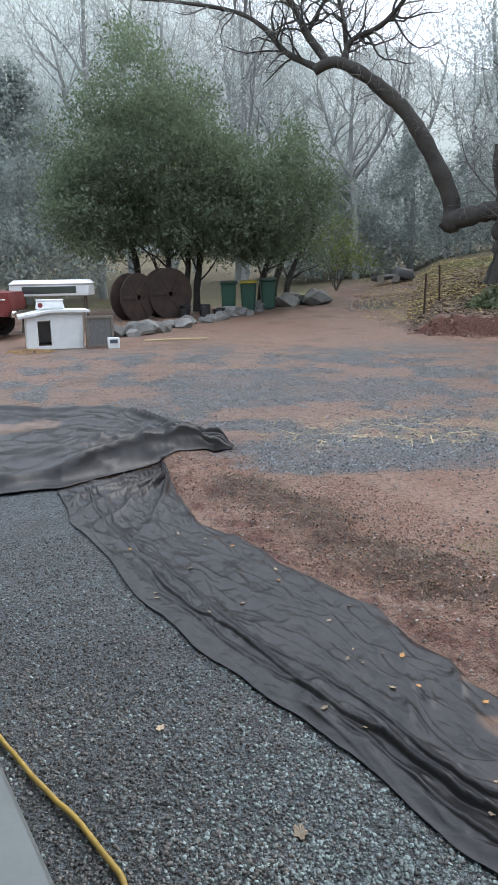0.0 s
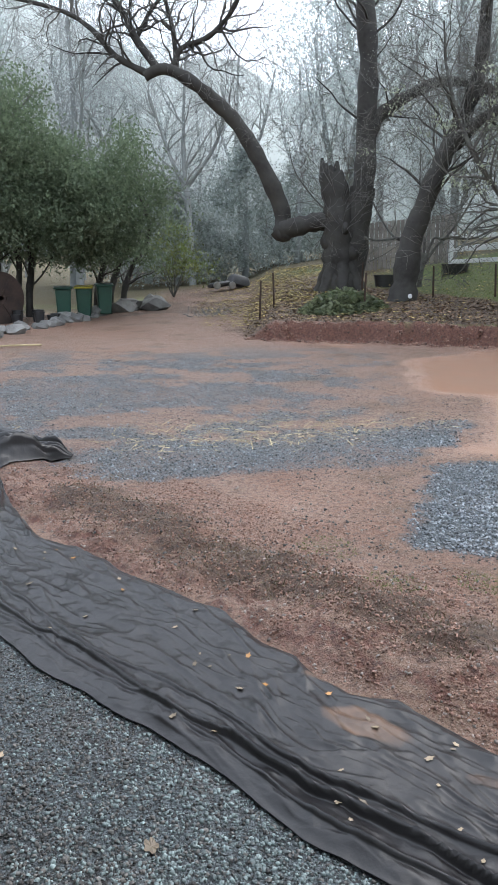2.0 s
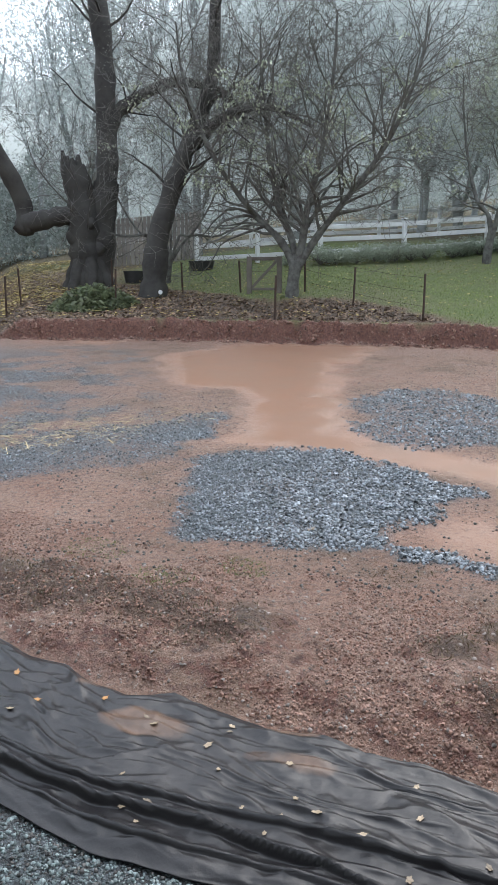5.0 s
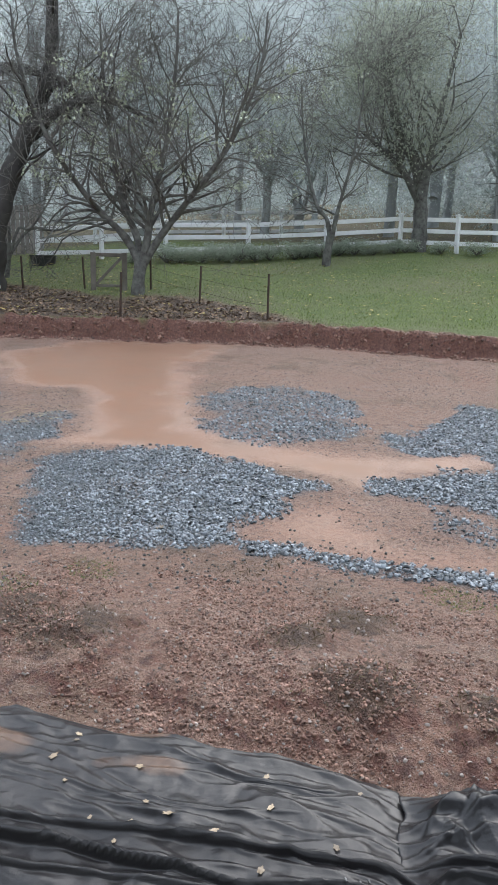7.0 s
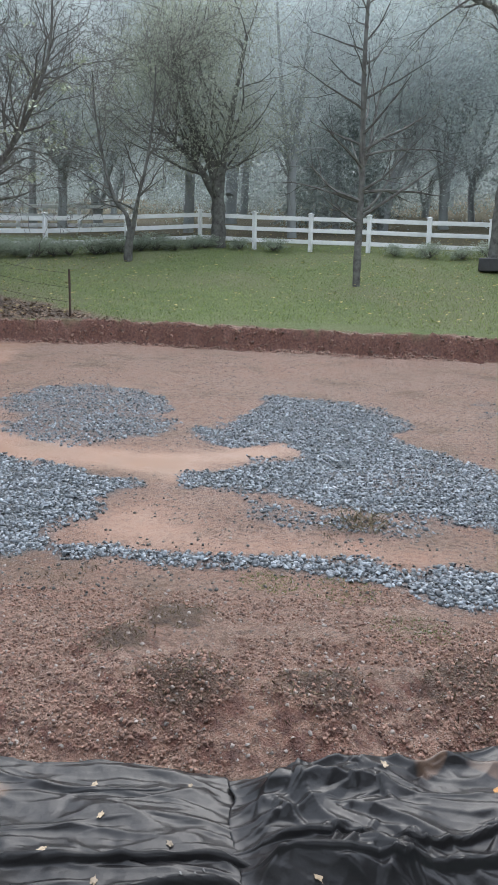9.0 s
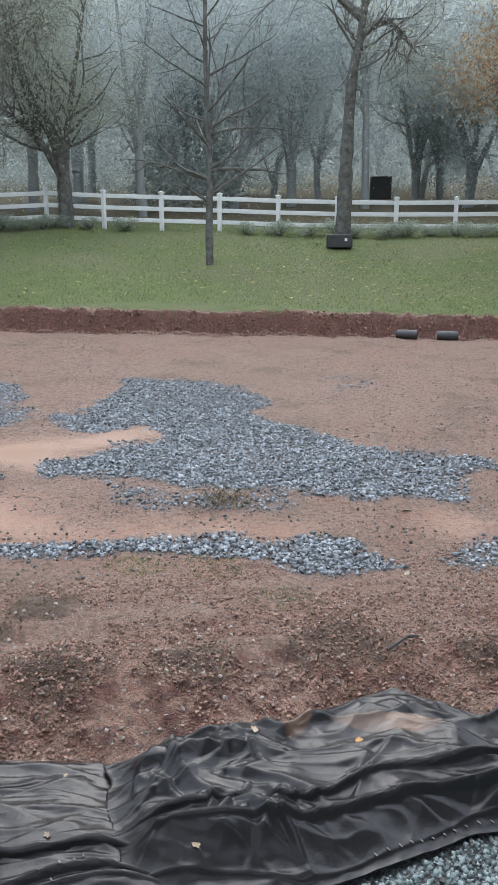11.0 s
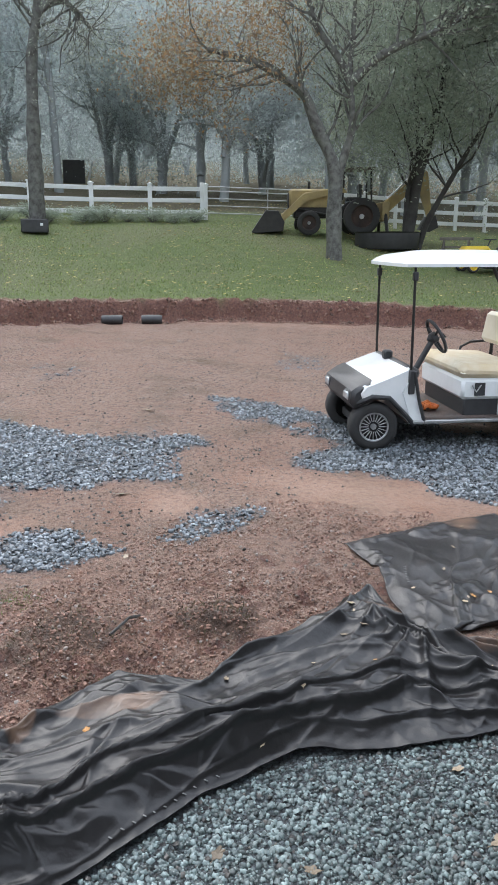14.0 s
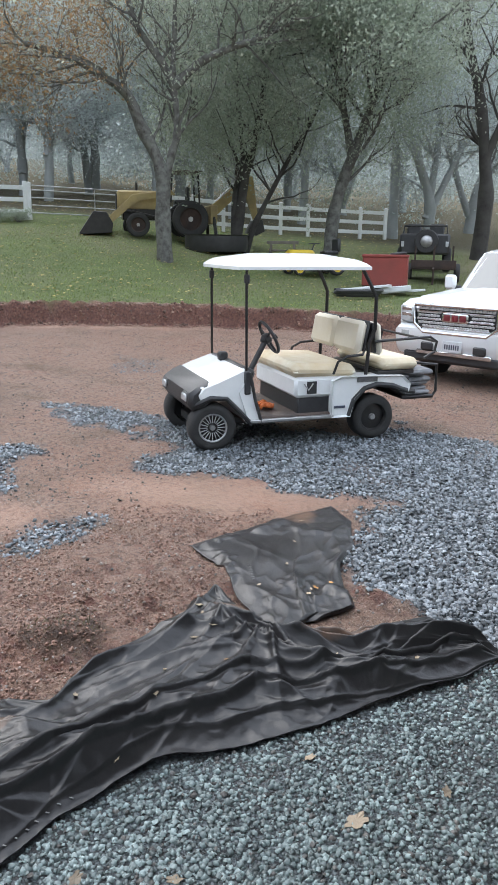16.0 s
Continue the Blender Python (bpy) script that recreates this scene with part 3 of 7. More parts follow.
def relief(x, y, gr, wet, lawn):
    r, ph = np.hypot(x, y), np.degrees(np.arctan2(y, x))
    rb = bank_r(ph)
    # spoil beside the sheet: low humps and hollows
    d_out = seg_dist(x, y, EDGE_OUT)
    # none of it under the sheet
    edge_r = np.interp(ph, SOIL_A, SOIL_R)
    spoil = sm((1.9 - d_out) / 1.5) * (1 - sm((gr - .3) / .5)) * sm((r - edge_r + .12) / .3)
    hump = np.zeros(np.shape(x))
    for hx, hy, hr in HUMPS:
        hump = np.maximum(hump, np.exp(-((x - hx) ** 2 + (y - hy) ** 2) / hr ** 2))
    lumps = np.abs(fbm(x, y, .2, 3) - .5) * 2
    h = spoil * ((fbm(x, y, 0.9) - 0.5) * 0.26 + (fbm(x, y, 0.16, 3) - 0.5) * 0.10 + (.4 - lumps) * .035 + hump * .12 + 0.02)
    yard = sm((rb - r) / .6) * (1 - wet)
    h = h + yard * ((fbm(x, y, 1.6) - 0.5) * 0.05 + (fbm(x, y, .12, 3) - .5) * 0.022)
    edge = np.exp(-((r - rb - 0.1) / 0.35) ** 2) * (bank_h(ph) > .05)
    h = h + edge * ((fbm(x, y, 0.5) - .5) * .12 + (fbm(x * 3, y * 3, 0.5) - .5) * .2)
    h = h + sm((r - rb - 1) / 3) * (fbm(x, y, 5) - .5) * .25
    return h * (1 - .85 * sm((0.5 - r) / .5))


def on_ground(x, y):
    x, y = np.atleast_1d(np.float64(x)), np.atleast_1d(np.float64(y))
    gr, wet, lawn, lit = masks(x, y)
    return lay(x, y) + relief(x, y, gr, wet, lawn)


def gz(x, y):
    return float(on_ground(x, y)[0])


# ---- ground ----
def ground_material():
    m, nt, b = base_mat("yard_ground")
    at = nt.nodes.new("ShaderNodeAttribute")
    at.attribute_name = "mask"
    sp = nt.nodes.new("ShaderNodeSeparateColor")
    nt.links.new(at.outputs["Color"], sp.inputs[0])
    gr, wet, lawn = sp.outputs
    wet = ramp(nt, wet, .1, .8)
    lit = at.outputs["Alpha"]
    big, mid, fine, grit = noise_tex(nt, 0.35), noise_tex(nt, 2.2, 5), noise_tex(nt, 22, 5, .65), noise_tex(nt, 90, 3, .7)
    clay = mixc(nt, ramp(nt, big, .35, .65), (0.318, 0.16, 0.104), (0.302, 0.183, 0.132))
    clay = mixc(nt, ramp(nt, mid, .35, .7), clay, (0.365, 0.234, 0.174))
    stain = noise_tex(nt, 1.1, 4, .6)
    clay = mixc(nt, ramp(nt, stain, .52, .7), clay, (0.20, 0.125, 0.08))
    clay = mixc(nt, ramp(nt, fine, .47, .68), clay, (0.105, 0.056, 0.04))
    clay = mixc(nt, ramp(nt, grit, .58, .68), clay, (0.46, 0.38, 0.325))
    clay = mixc(nt, ramp(nt, grit, .42, .34), clay, (0.09, 0.05, 0.038))
    vo = nd(nt, "ShaderNodeTexVoronoi", Scale=70.0)
    tc = nt.nodes.new("ShaderNodeTexCoord")
    nt.links.new(tc.outputs["Object"], vo.inputs["Vector"])
    grey = mixc(nt, ramp(nt, vo.outputs["Color"], .1, .9), (0.07, 0.084, 0.092), (0.20, 0.235, 0.25))
    grey = mixc(nt, ramp(nt, vo.outputs["Distance"], .42, .75), grey, (0.04, 0.042, 0.045))
    grey = mixc(nt, ramp(nt, mid, .5, .8), grey, mixc(nt, .4, grey, (0.17, 0.13, 0.11)))
    # freshly cut clay on the steep face of the bank
    ge = nt.nodes.new("ShaderNodeNewGeometry")
    sx = nt.nodes.new("ShaderNodeSeparateXYZ")
    nt.links.new(ge.outputs["True Normal"], sx.inputs[0])
    cut = mixc(nt, ramp(nt, fine, .35, .65), (0.28, 0.128, 0.092), (0.12, 0.058, 0.045))
    clay = mixc(nt, ramp(nt, sx.outputs[2], .96, .78), clay, cut)
    turf = mixc(nt, ramp(nt, mid, .3, .7), (0.12, 0.165, 0.052), (0.185, 0.222, 0.08))
    turf = mixc(nt, ramp(nt, big, .4, .65), turf, (0.195, 0.205, 0.10))
    turf = mixc(nt, ramp(nt, grit, .45, .8), turf, (0.075, 0.105, 0.035))
    duff = mixc(nt, ramp(nt, fine, .35, .65), (0.12, 0.074, 0.046), (0.048, 0.03, 0.021))
    c = mixc(nt, ramp(nt, gr, .25, .95), clay, grey)
    c = mixc(nt, lawn, c, turf)
    c = mixc(nt, lit, c, duff)
    pud = mixc(nt, ramp(nt, mid, .3, .7), (0.235, 0.122, 0.074), (0.215, 0.125, 0.083))
    c = mixc(nt, wet, c, pud)
    nt.links.new(c, b.inputs["Base Color"])
    # wet ground: clay half glossy, puddles smooth
    r1 = nt.nodes.new("ShaderNodeMapRange")
    r1.inputs[3].default_value, r1.inputs[4].default_value = 0.32, 0.75
    nt.links.new(mid, r1.inputs[0])
    r2 = nt.nodes.new("ShaderNodeMix")
    nt.links.new(ramp(nt, wet, .2, .95), r2.inputs[0])
    nt.links.new(r1.outputs[0], r2.inputs[2])
    r2.inputs[3].default_value = 0.36
    r3 = nt.nodes.new("ShaderNodeMix")
    nt.links.new(lawn, r3.inputs[0])
    nt.links.new(r2.outputs[0], r3.inputs[2])
    r3.inputs[3].default_value = 0.9
    nt.links.new(r3.outputs[0], b.inputs["Roughness"])
    dry = nt.nodes.new("ShaderNodeMath")
    dry.operation = 'SUBTRACT'
    dry.inputs[0].default_value = 1.0
    nt.links.new(wet, dry.inputs[1])
    bp = nd(nt, "ShaderNodeBump", Distance=0.045)
    nt.links.new(dry.outputs[0], bp.inputs["Strength"])
    hm = nt.nodes.new("ShaderNodeMath")
    nt.links.new(fine, hm.inputs[0])
    nt.links.new(grit, hm.inputs[1])
    nt.links.new(hm.outputs[0], bp.inputs["Height"])
    nt.links.new(bp.outputs[0], b.inputs["Normal"])
    return m


def ground_sheet():
    ang = np.concatenate([np.arange(-42, 122, 0.32), np.arange(122, 318, 4.0)])
    k = len(ang)
    rel = [0.06, 0.09]
    while rel[-1] < 0.97:
        rel.append(rel[-1] * 1.0085)
    rel = np.array(rel)
    # rings out to the bank, across it, and on to the horizon
    past = np.concatenate([np.linspace(-0.25, 0.65, 30), 0.65 + np.cumsum(0.16 * 1.055 ** np.arange(82))])
    past = np.concatenate([past, [700, 1100, 1800, 3000]])
    a = np.where(ang > 180, ang - 360, ang)
    rb = bank_r(a)
    R = np.concatenate([rel[:, None] * rb[None, :], rb[None, :] + past[:, None]])
    A = np.radians(np.broadcast_to(ang, R.shape))
    X, Y = R * np.cos(A), R * np.sin(A)
    gr, wet, lawn, lit = masks(X, Y)
    Z = lay(X, Y) + relief(X, Y, gr, wet, lawn)
    n = len(R)
    vs = np.stack([X, Y, Z], -1).reshape(-1, 3)
    i, j = np.meshgrid(np.arange(n - 1), np.arange(k), indexing='ij')
    j2 = (j + 1) % k
    fs = np.stack([i * k + j, (i + 1) * k + j, (i + 1) * k + j2, i * k + j2], -1).reshape(-1, 4)
    vs = np.concatenate([vs, [[0, 0, 0.0]]])
    me = raw_mesh("ground", vs, fs, True)
    col = np.stack([gr, wet, lawn, lit], -1).reshape(-1, 4)
    col = np.concatenate([col, [[1, 0, 0, 0]]]).astype(np.float32)
    at = me.color_attributes.new("mask", 'FLOAT_COLOR', 'POINT')
    at.data.foreach_set("color", col.ravel())
    return part("ground", me, ground_material(), None, "wet red clay yard with gravel, puddles and lawn", kind="structure")


tagged(ground_sheet(), category="ground")


# ---- loose pieces scattered on the ground, each kind one object ----
def rot_mats(n, rng, tilt=1.0):
    a, b, c = rng.rand(n) * 6.283, (rng.rand(n) - .5) * 2 * tilt, (rng.rand(n) - .5) * 2 * tilt
    ca, sa, cb, sb, cc, sc = np.cos(a), np.sin(a), np.cos(b), np.sin(b), np.cos(c), np.sin(c)
    z, o = np.zeros(n), np.ones(n)
    Rz = np.stack([np.stack([ca, -sa, z], -1), np.stack([sa, ca, z], -1), np.stack([z, z, o], -1)], 1)
    Ry = np.stack([np.stack([cb, z, sb], -1), np.stack([z, o, z], -1), np.stack([-sb, z, cb], -1)], 1)
    Rxm = np.stack([np.stack([o, z, z], -1), np.stack([z, cc, -sc], -1), np.stack([z, sc, cc], -1)], 1)
    return Rz @ Ry @ Rxm


OCT_V = np.array([(1, 0, 0), (-1, 0, 0), (0, 1, 0), (0, -1, 0), (0, 0, 1), (0, 0, -1)], float)
OCT_F = np.array([(0, 2, 4), (2, 1, 4), (1, 3, 4), (3, 0, 4), (2, 0, 5), (1, 2, 5), (3, 1, 5), (0, 3, 5)])
CUB_V = np.array([(-1, -1, -1), (1, -1, -1), (1, 1, -1), (-1, 1, -1), (-.8, -.8, 1), (.8, -.8, 1), (.8, .8, 1), (-.8, .8, 1)], float)
CUB_F = np.array([(4, 5, 6, 7), (0, 1, 5, 4), (1, 2, 6, 5), (2, 3, 7, 6), (3, 0, 4, 7)])
LEAF_V = np.array([(-1, 0, 0), (-.3, .5, .12), (.5, .4, .1), (1, 0, -.1), (.5, -.4, .15), (-.3, -.5, .08)], float)
LEAF_F = np.array([(0, 1, 4, 5), (1, 2, 3, 4)])
CROWN_V = np.array([(-1, 0, 0), (.1, .5, .14), (1, 0, -.1), (-.05, -.5, .1)], float)
CROWN_F = np.array([(0, 3, 2, 1)])
BLADE_V = np.array([(-.06, 0, 0), (.06, 0, 0), (.05, .12, .6), (.0, .4, 1.0)], float)
BLADE_F = np.array([(0, 1, 2, 3)])


def scatter(name, xs, ys, size, V, F, material, rng, tilt=1.0, sink=0.2, flat=1.0, jitter=0.35, label="", z=None):
    n = len(xs)
    zs = on_ground(xs, ys) if z is None else z
    Rm = rot_mats(n, rng, tilt)
    base = V[None] * (1 + (rng.rand(n, len(V), 3) - .5) * jitter) * np.array([1, 1, flat])
    base = base * (1 + (rng.rand(n, 1, 3) - .5) * 0.5)
    P = np.einsum('nij,nkj->nki', Rm, base) * size[:, None, None]
    P += np.stack([xs, ys, zs + size * (1 - sink) * (flat if tilt < .6 else .7)], -1)[:, None, :]
    fs = (F[None] + (np.arange(n) * len(V))[:, None, None]).reshape(-1, F.shape[1])
    me = raw_mesh(name, P.reshape(-1, 3), fs)
    return part(name, me, material, None, label, kind="stuff")


def polar_points(n, rng, r0, r1, p0, p1, power=1.0):
    u = rng.rand(n) ** power
    r = r0 + (r1 - r0) * u
    p = np.radians(p0 + (p1 - p0) * rng.rand(n))
    return r * np.cos(p), r * np.sin(p)


SHEETS = [LONG_IN + LONG_OUT[::-1], CRUMPLE_IN + CRUMPLE_OUT[::-1], FLAP_A + FLAP_B[::-1],
          [(-5.2, 6.9), (-3.4, 6.3), (-2.43, 6.34), (-1.95, 6.5), (-1.0, 7.4), (-.42, 7.86), (-2.07, 9.5), (-3.65, 9.8), (-5.6, 9.9)]]


def under_sheet(x, y):
    hit = np.zeros(len(x), bool)
    for poly in SHEETS:
        ins = np.zeros(len(x), bool)
        for (ax, ay), (bx, by) in zip(poly, poly[1:] + poly[:1]):
            c = ((ay > y) != (by > y)) & (x < (bx - ax) * (y - ay) / ((by - ay) or 1e-9) + ax)
            ins ^= c
        hit |= ins
    return hit


def stones():
    rng = np.random.RandomState(11)
    # pad of small pale stone on the house side
    x, y = polar_points(125000, rng, 1.6, 5.6, -36, 115, 1.5)
    gr, wet, lawn, lit = masks(x, y)
    pad = np.interp(np.degrees(np.arctan2(y, x)), PAD_A, PAD_R)
    k = (np.hypot(x, y) < pad) & (gr > .5) & ~under_sheet(x, y)
    x, y = x[k], y[k]
    ph = np.degrees(np.arctan2(y, x))
    s = (0.0035 + 0.0062 * rng.rand(len(x)) ** 2) * np.interp(ph, [5, 50], [1.05, 0.8])
    # more darkened stones towards the drive, standing in for dim glass reflections
    dull = rng.rand(len(x)) < np.interp(ph, [60, 85, 104], [.05, .25, .8]) * (.5 + fbm(x, y, .7))
    tagged(scatter("muddy_gravel", x[dull], y[dull], s[dull], CUB_V, CUB_F, M['stone_brown'], rng, 1.2, .45, .7, .5, "small crushed stone on the pad, darkened for dim window reflections"), category="gravel")
    x, y, s = x[~dull], y[~dull], s[~dull]
    tagged(scatter("pad_gravel", x, y, s, CUB_V, CUB_F, M['stone_pale'], rng, .9, .55, .6, .7, "small wet blue-grey crushed stone on the pad"), category="gravel")
    x, y = polar_points(330000, rng, 3.0, 14.5, -40, 112, 1.35)
    gr, wet, lawn, lit = masks(x, y)
    pad = np.interp(np.degrees(np.arctan2(y, x)), PAD_A, PAD_R)
    k = (gr > .35 + .5 * rng.rand(len(x))) & (np.hypot(x, y) > pad - .1) & ~under_sheet(x, y)
    ph = np.degrees(np.arctan2(y, x))
    k &= (ph < -9) | (ph > 98) | (np.hypot(x, y) > np.interp(ph, SOIL_A, SOIL_R) + .35)
    x, y = x[k][:120000], y[k][:120000]
    s = (0.0058 + 0.009 * rng.rand(len(x)) ** 2) * np.interp(np.degrees(np.arctan2(y, x)), [50, 72], [1, .62])
    tagged(scatter("crushed_stone", x, y, s, CUB_V, CUB_F, M['stone'], rng, 1.4, .3, .75, .6, "wet blue-grey crushed stone in patches"), category="gravel")
    # strewn pebbles over the clay
    x, y = polar_points(34000, rng, 2.6, 16, -34, 112, 1.1)
    gr, wet, lawn, lit = masks(x, y)
    k = (gr < .5) & (wet < .3) & ~under_sheet(x, y)
    x, y = x[k], y[k]
    s = 0.003 + 0.0065 * rng.rand(len(x)) ** 4
    tagged(scatter("pebbles", x, y, s, CUB_V, CUB_F, M['pebble'], rng, 1.0, .55, .6, .6, "small stones pressed into wet clay"), category="pebbles")
    # stray dark stones all over the yard
    x, y = polar_points(20000, rng, 4.4, 15.5, -34, 112, 1.0)
    gr, wet, lawn, lit = masks(x, y)
    k = (gr < .6) & (wet < .45) & ~under_sheet(x, y) & (np.hypot(x, y) > np.interp(np.degrees(np.arctan2(y, x)), SOIL_A, SOIL_R) + .3) & (fbm(x, y, 1.3) > .36 + .2 * rng.rand(len(x)))
    x, y = x[k], y[k]
    tagged(scatter("stray_stones", x, y, 0.004 + 0.006 * rng.rand(len(x)) ** 2, CUB_V, CUB_F, M['stone_brown'], rng, 1.2, .4, .7, .6, "stray bluestone chips trodden into the clay"), category="gravel")
    # clods on the spoil
    x, y = polar_points(170000, rng, 2.2, 7.5, -12, 100, 1.2)
    gr, wet, lawn, lit = masks(x, y)
    d = seg_dist(x, y, EDGE_OUT)
    inside = np.hypot(x, y) > np.interp(np.degrees(np.arctan2(y, x)), SOIL_A, SOIL_R)
    k = (gr < .4) & (wet < .3) & (d < 1.7) & inside & ~under_sheet(x, y) & (fbm(x, y, .5) > .40)
    x, y = x[k][:72000], y[k][:72000]
    s = 0.0018 + 0.0062 * rng.rand(len(x)) ** 4
    tagged(scatter("clay_clods", x, y, s, CUB_V, CUB_F, M['clod'], rng, 1.4, .4, .8, .6, "crumbs and clods of red clay"), category="soil")


def bank_clods():
    rng = np.random.RandomState(13)
    n = 15000
    p = -28 + 108 * rng.rand(n)
    r = bank_r(p) - .12 + .3 * rng.rand(n) ** 1.4
    x, y = r * np.cos(np.radians(p)), r * np.sin(np.radians(p))
    s = .006 + .022 * rng.rand(n) ** 5
    tagged(scatter("bank_clods", x, y, s, CUB_V, CUB_F, M['clod'], rng, 1.4, .6, .8, .6, "broken clods of red clay along the cut bank"), category="soil")


def greens():
    rng = np.random.RandomState(12)
    x, y = polar_points(90000, rng, 16.5, 30, -32, 66, 1.2)
    gr, wet, lawn, lit = masks(x, y)
    k = lawn * (1 - lit) > .3 + .5 * rng.rand(len(x))
    x, y = x[k][:52000], y[k][:52000]
    s = 0.022 + 0.03 * rng.rand(len(x))
    tagged(scatter("grass", x, y, s, BLADE_V * np.array([3.2, 1, 1]), BLADE_F, M['grass'], rng, .5, 1.0, 1, .3, "short green lawn grass"), category="grass")
    x, y = polar_points(46000, rng, 16.5, 30, 44, 84, 1.0)
    gr, wet, lawn, lit = masks(x, y)
    k = lit > .3 + .6 * rng.rand(len(x))
    x, y = x[k][:24000], y[k][:24000]
    tagged(scatter("leaf_litter", x, y, 0.02 + .026 * rng.rand(len(x)), LEAF_V, LEAF_F, M['litter'], rng, .7, .5, 1, .3, "brown fallen leaves under the oaks"), category="leaves")
    x, y = polar_points(17000, rng, 17, 36, -20, 84, 1.0)
    gr, wet, lawn, lit = masks(x, y)
    ph = np.degrees(np.arctan2(y, x))
    k = (lawn + lit > .4) & (rng.rand(len(x)) < np.interp(ph, [-20, 0, 20, 40, 60, 72, 84], [.8, .6, .5, .25, .6, 1, 1]))
    x, y = x[k], y[k]
    tagged(scatter("yellow_leaves", x, y, 0.03 + .03 * rng.rand(len(x)), LEAF_V, LEAF_F, M['litter_y'], rng, .2, -.3, 1, .3, "yellow fallen leaves strewn on the grass"), category="leaves")
    x, y = polar_points(6500, rng, 20.5, 34, 73, 84, 1.0)
    k = rng.rand(len(x)) < (84 - np.degrees(np.arctan2(y, x)) + 4 * (fbm(x, y, 1.5) - .5)) / 7
    x, y = x[k], y[k]
    tagged(scatter("golden_leaves", x, y, 0.03 + .035 * rng.rand(len(x)), LEAF_V, LEAF_F, M['litter_y'], rng, .2, -.3, 1, .3, "golden fallen leaves beside the old oak"), category="leaves")
    # dead grass tufts on the spoil
    tx, ty = [], []
    for cx, cy, r, n in [(hx, hy, hr * .9, int(650 * hr)) for hx, hy, hr in HUMPS] + [(3.1, 3.55, .2, 90), (5.0, 2.6, .2, 130), (-.3, 7.3, .4, 150)]:
        a, q = rng.rand(n) * 6.28, np.sqrt(rng.rand(n)) * r
        tx.append(cx + q * np.cos(a) * 1.3)
        ty.append(cy + q * np.sin(a))
    x, y = np.concatenate(tx), np.concatenate(ty)
    tagged(scatter("dead_grass", x, y, .014 + .02 * rng.rand(len(x)), BLADE_V * np.array([1.3, 1.6, 1]), BLADE_F, M['grass_dry'], rng, 1.0, 1.0, 1, .3, "flattened dead grass on the spoil"), category="grass")
    # flattened olive grass on the smooth clay
    tx, ty = [], []
    for cx, cy, r in ((3.72, 1.46, .2), (4.0, 2.06, .2), (3.84, 2.5, .16), (1.72, 4.23, .2), (1.5, 5.0, .22), (2.3, 4.2, .16)):
        a, q = rng.rand(420) * 6.28, np.sqrt(rng.rand(420)) * r
        tx.append(cx + q * np.cos(a))
        ty.append(cy + q * np.sin(a) * 1.3)
    x, y = np.concatenate(tx), np.concatenate(ty)
    tagged(scatter("olive_grass", x, y, .012 + .018 * rng.rand(len(x)), BLADE_V * np.array([1.3, 1.6, .6]), BLADE_F, M['leaf_yel'], rng, 1.2, 1.0, 1, .3, "flattened olive grass on the clay"), category="grass")
    # straw on the yard
    n = 260
    x = np.concatenate([1.6 + rng.randn(n) * .9, 3.2 + rng.randn(70) * .5, -1 + rng.randn(20) * 1.2])
    y = np.concatenate([8.7 + rng.randn(n) * .45, 8.6 + rng.randn(70) * .3, 9.4 + rng.randn(20) * .5])
    V = CUB_V * np.array([1, .022, .014])
    tagged(scatter("straw", x, y, .1 + .16 * rng.rand(len(x)), V, CUB_F, M['straw'], rng, .12, 1.0, .2, .2, "pale straw strewn over wet gravel"), category="straw")


stones()
bank_clods()
greens()


# ---- black plastic sheeting ----
def resample(pts, n):
    p = np.array(pts, float)
    d = np.concatenate([[0], np.cumsum(np.hypot(*(p[1:] - p[:-1]).T))])
    u = np.linspace(0, d[-1], n)
    return np.stack([np.interp(u, d, p[:, 0]), np.interp(u, d, p[:, 1])], -1)


def sheet_material():
    """Black plastic with silt left by runoff."""
    m = mat("black_plastic_sheet", (0.0125, 0.012, 0.013), (0.023, 0.0212, 0.0218), 0.33, 0, 1.3, 45, 0.1, spec=0.38)
    nt = m.node_tree
    b = nt.nodes["Principled BSDF"]
    at = nt.nodes.new("ShaderNodeAttribute")
    at.attribute_name = "silt"
    n = noise_tex(nt, 7, 5)
    ad = nt.nodes.new("ShaderNodeMath")
    ad.operation = 'ADD'
    nt.links.new(at.outputs["Fac"], ad.inputs[0])
    nt.links.new(n, ad.inputs[1])
    k = ramp(nt, ad.outputs[0], 1.2, 1.8)
    old = b.inputs["Base Color"].links[0].from_socket
    nt.links.new(mixc(nt, k, old, (0.20, 0.12, 0.078)), b.inputs["Base Color"])
    return m


M['tarp'] = sheet_material()
# silt pools on the sheets: centre, half length, half width, turn
SILT = [(1.02, 2.82, .14, .3, 40), (1.5, 2.2, .12, .34, 40), (1.6, 2.42, .2, .1, -50), (.95, 3.25, .15, .1, 0), (2.72, .55, .28, .06, -70), (2.55, .9, .1, .06, 0), (3.35, -1.15, .12, .3, 10), (3.55, -.68, .25, .05, 60), (2.9, -1.6, .3, .15, -70), (5.2, -1.3, .3, .2, 0), (-3.0, 8.4, .7, .35, 10)]


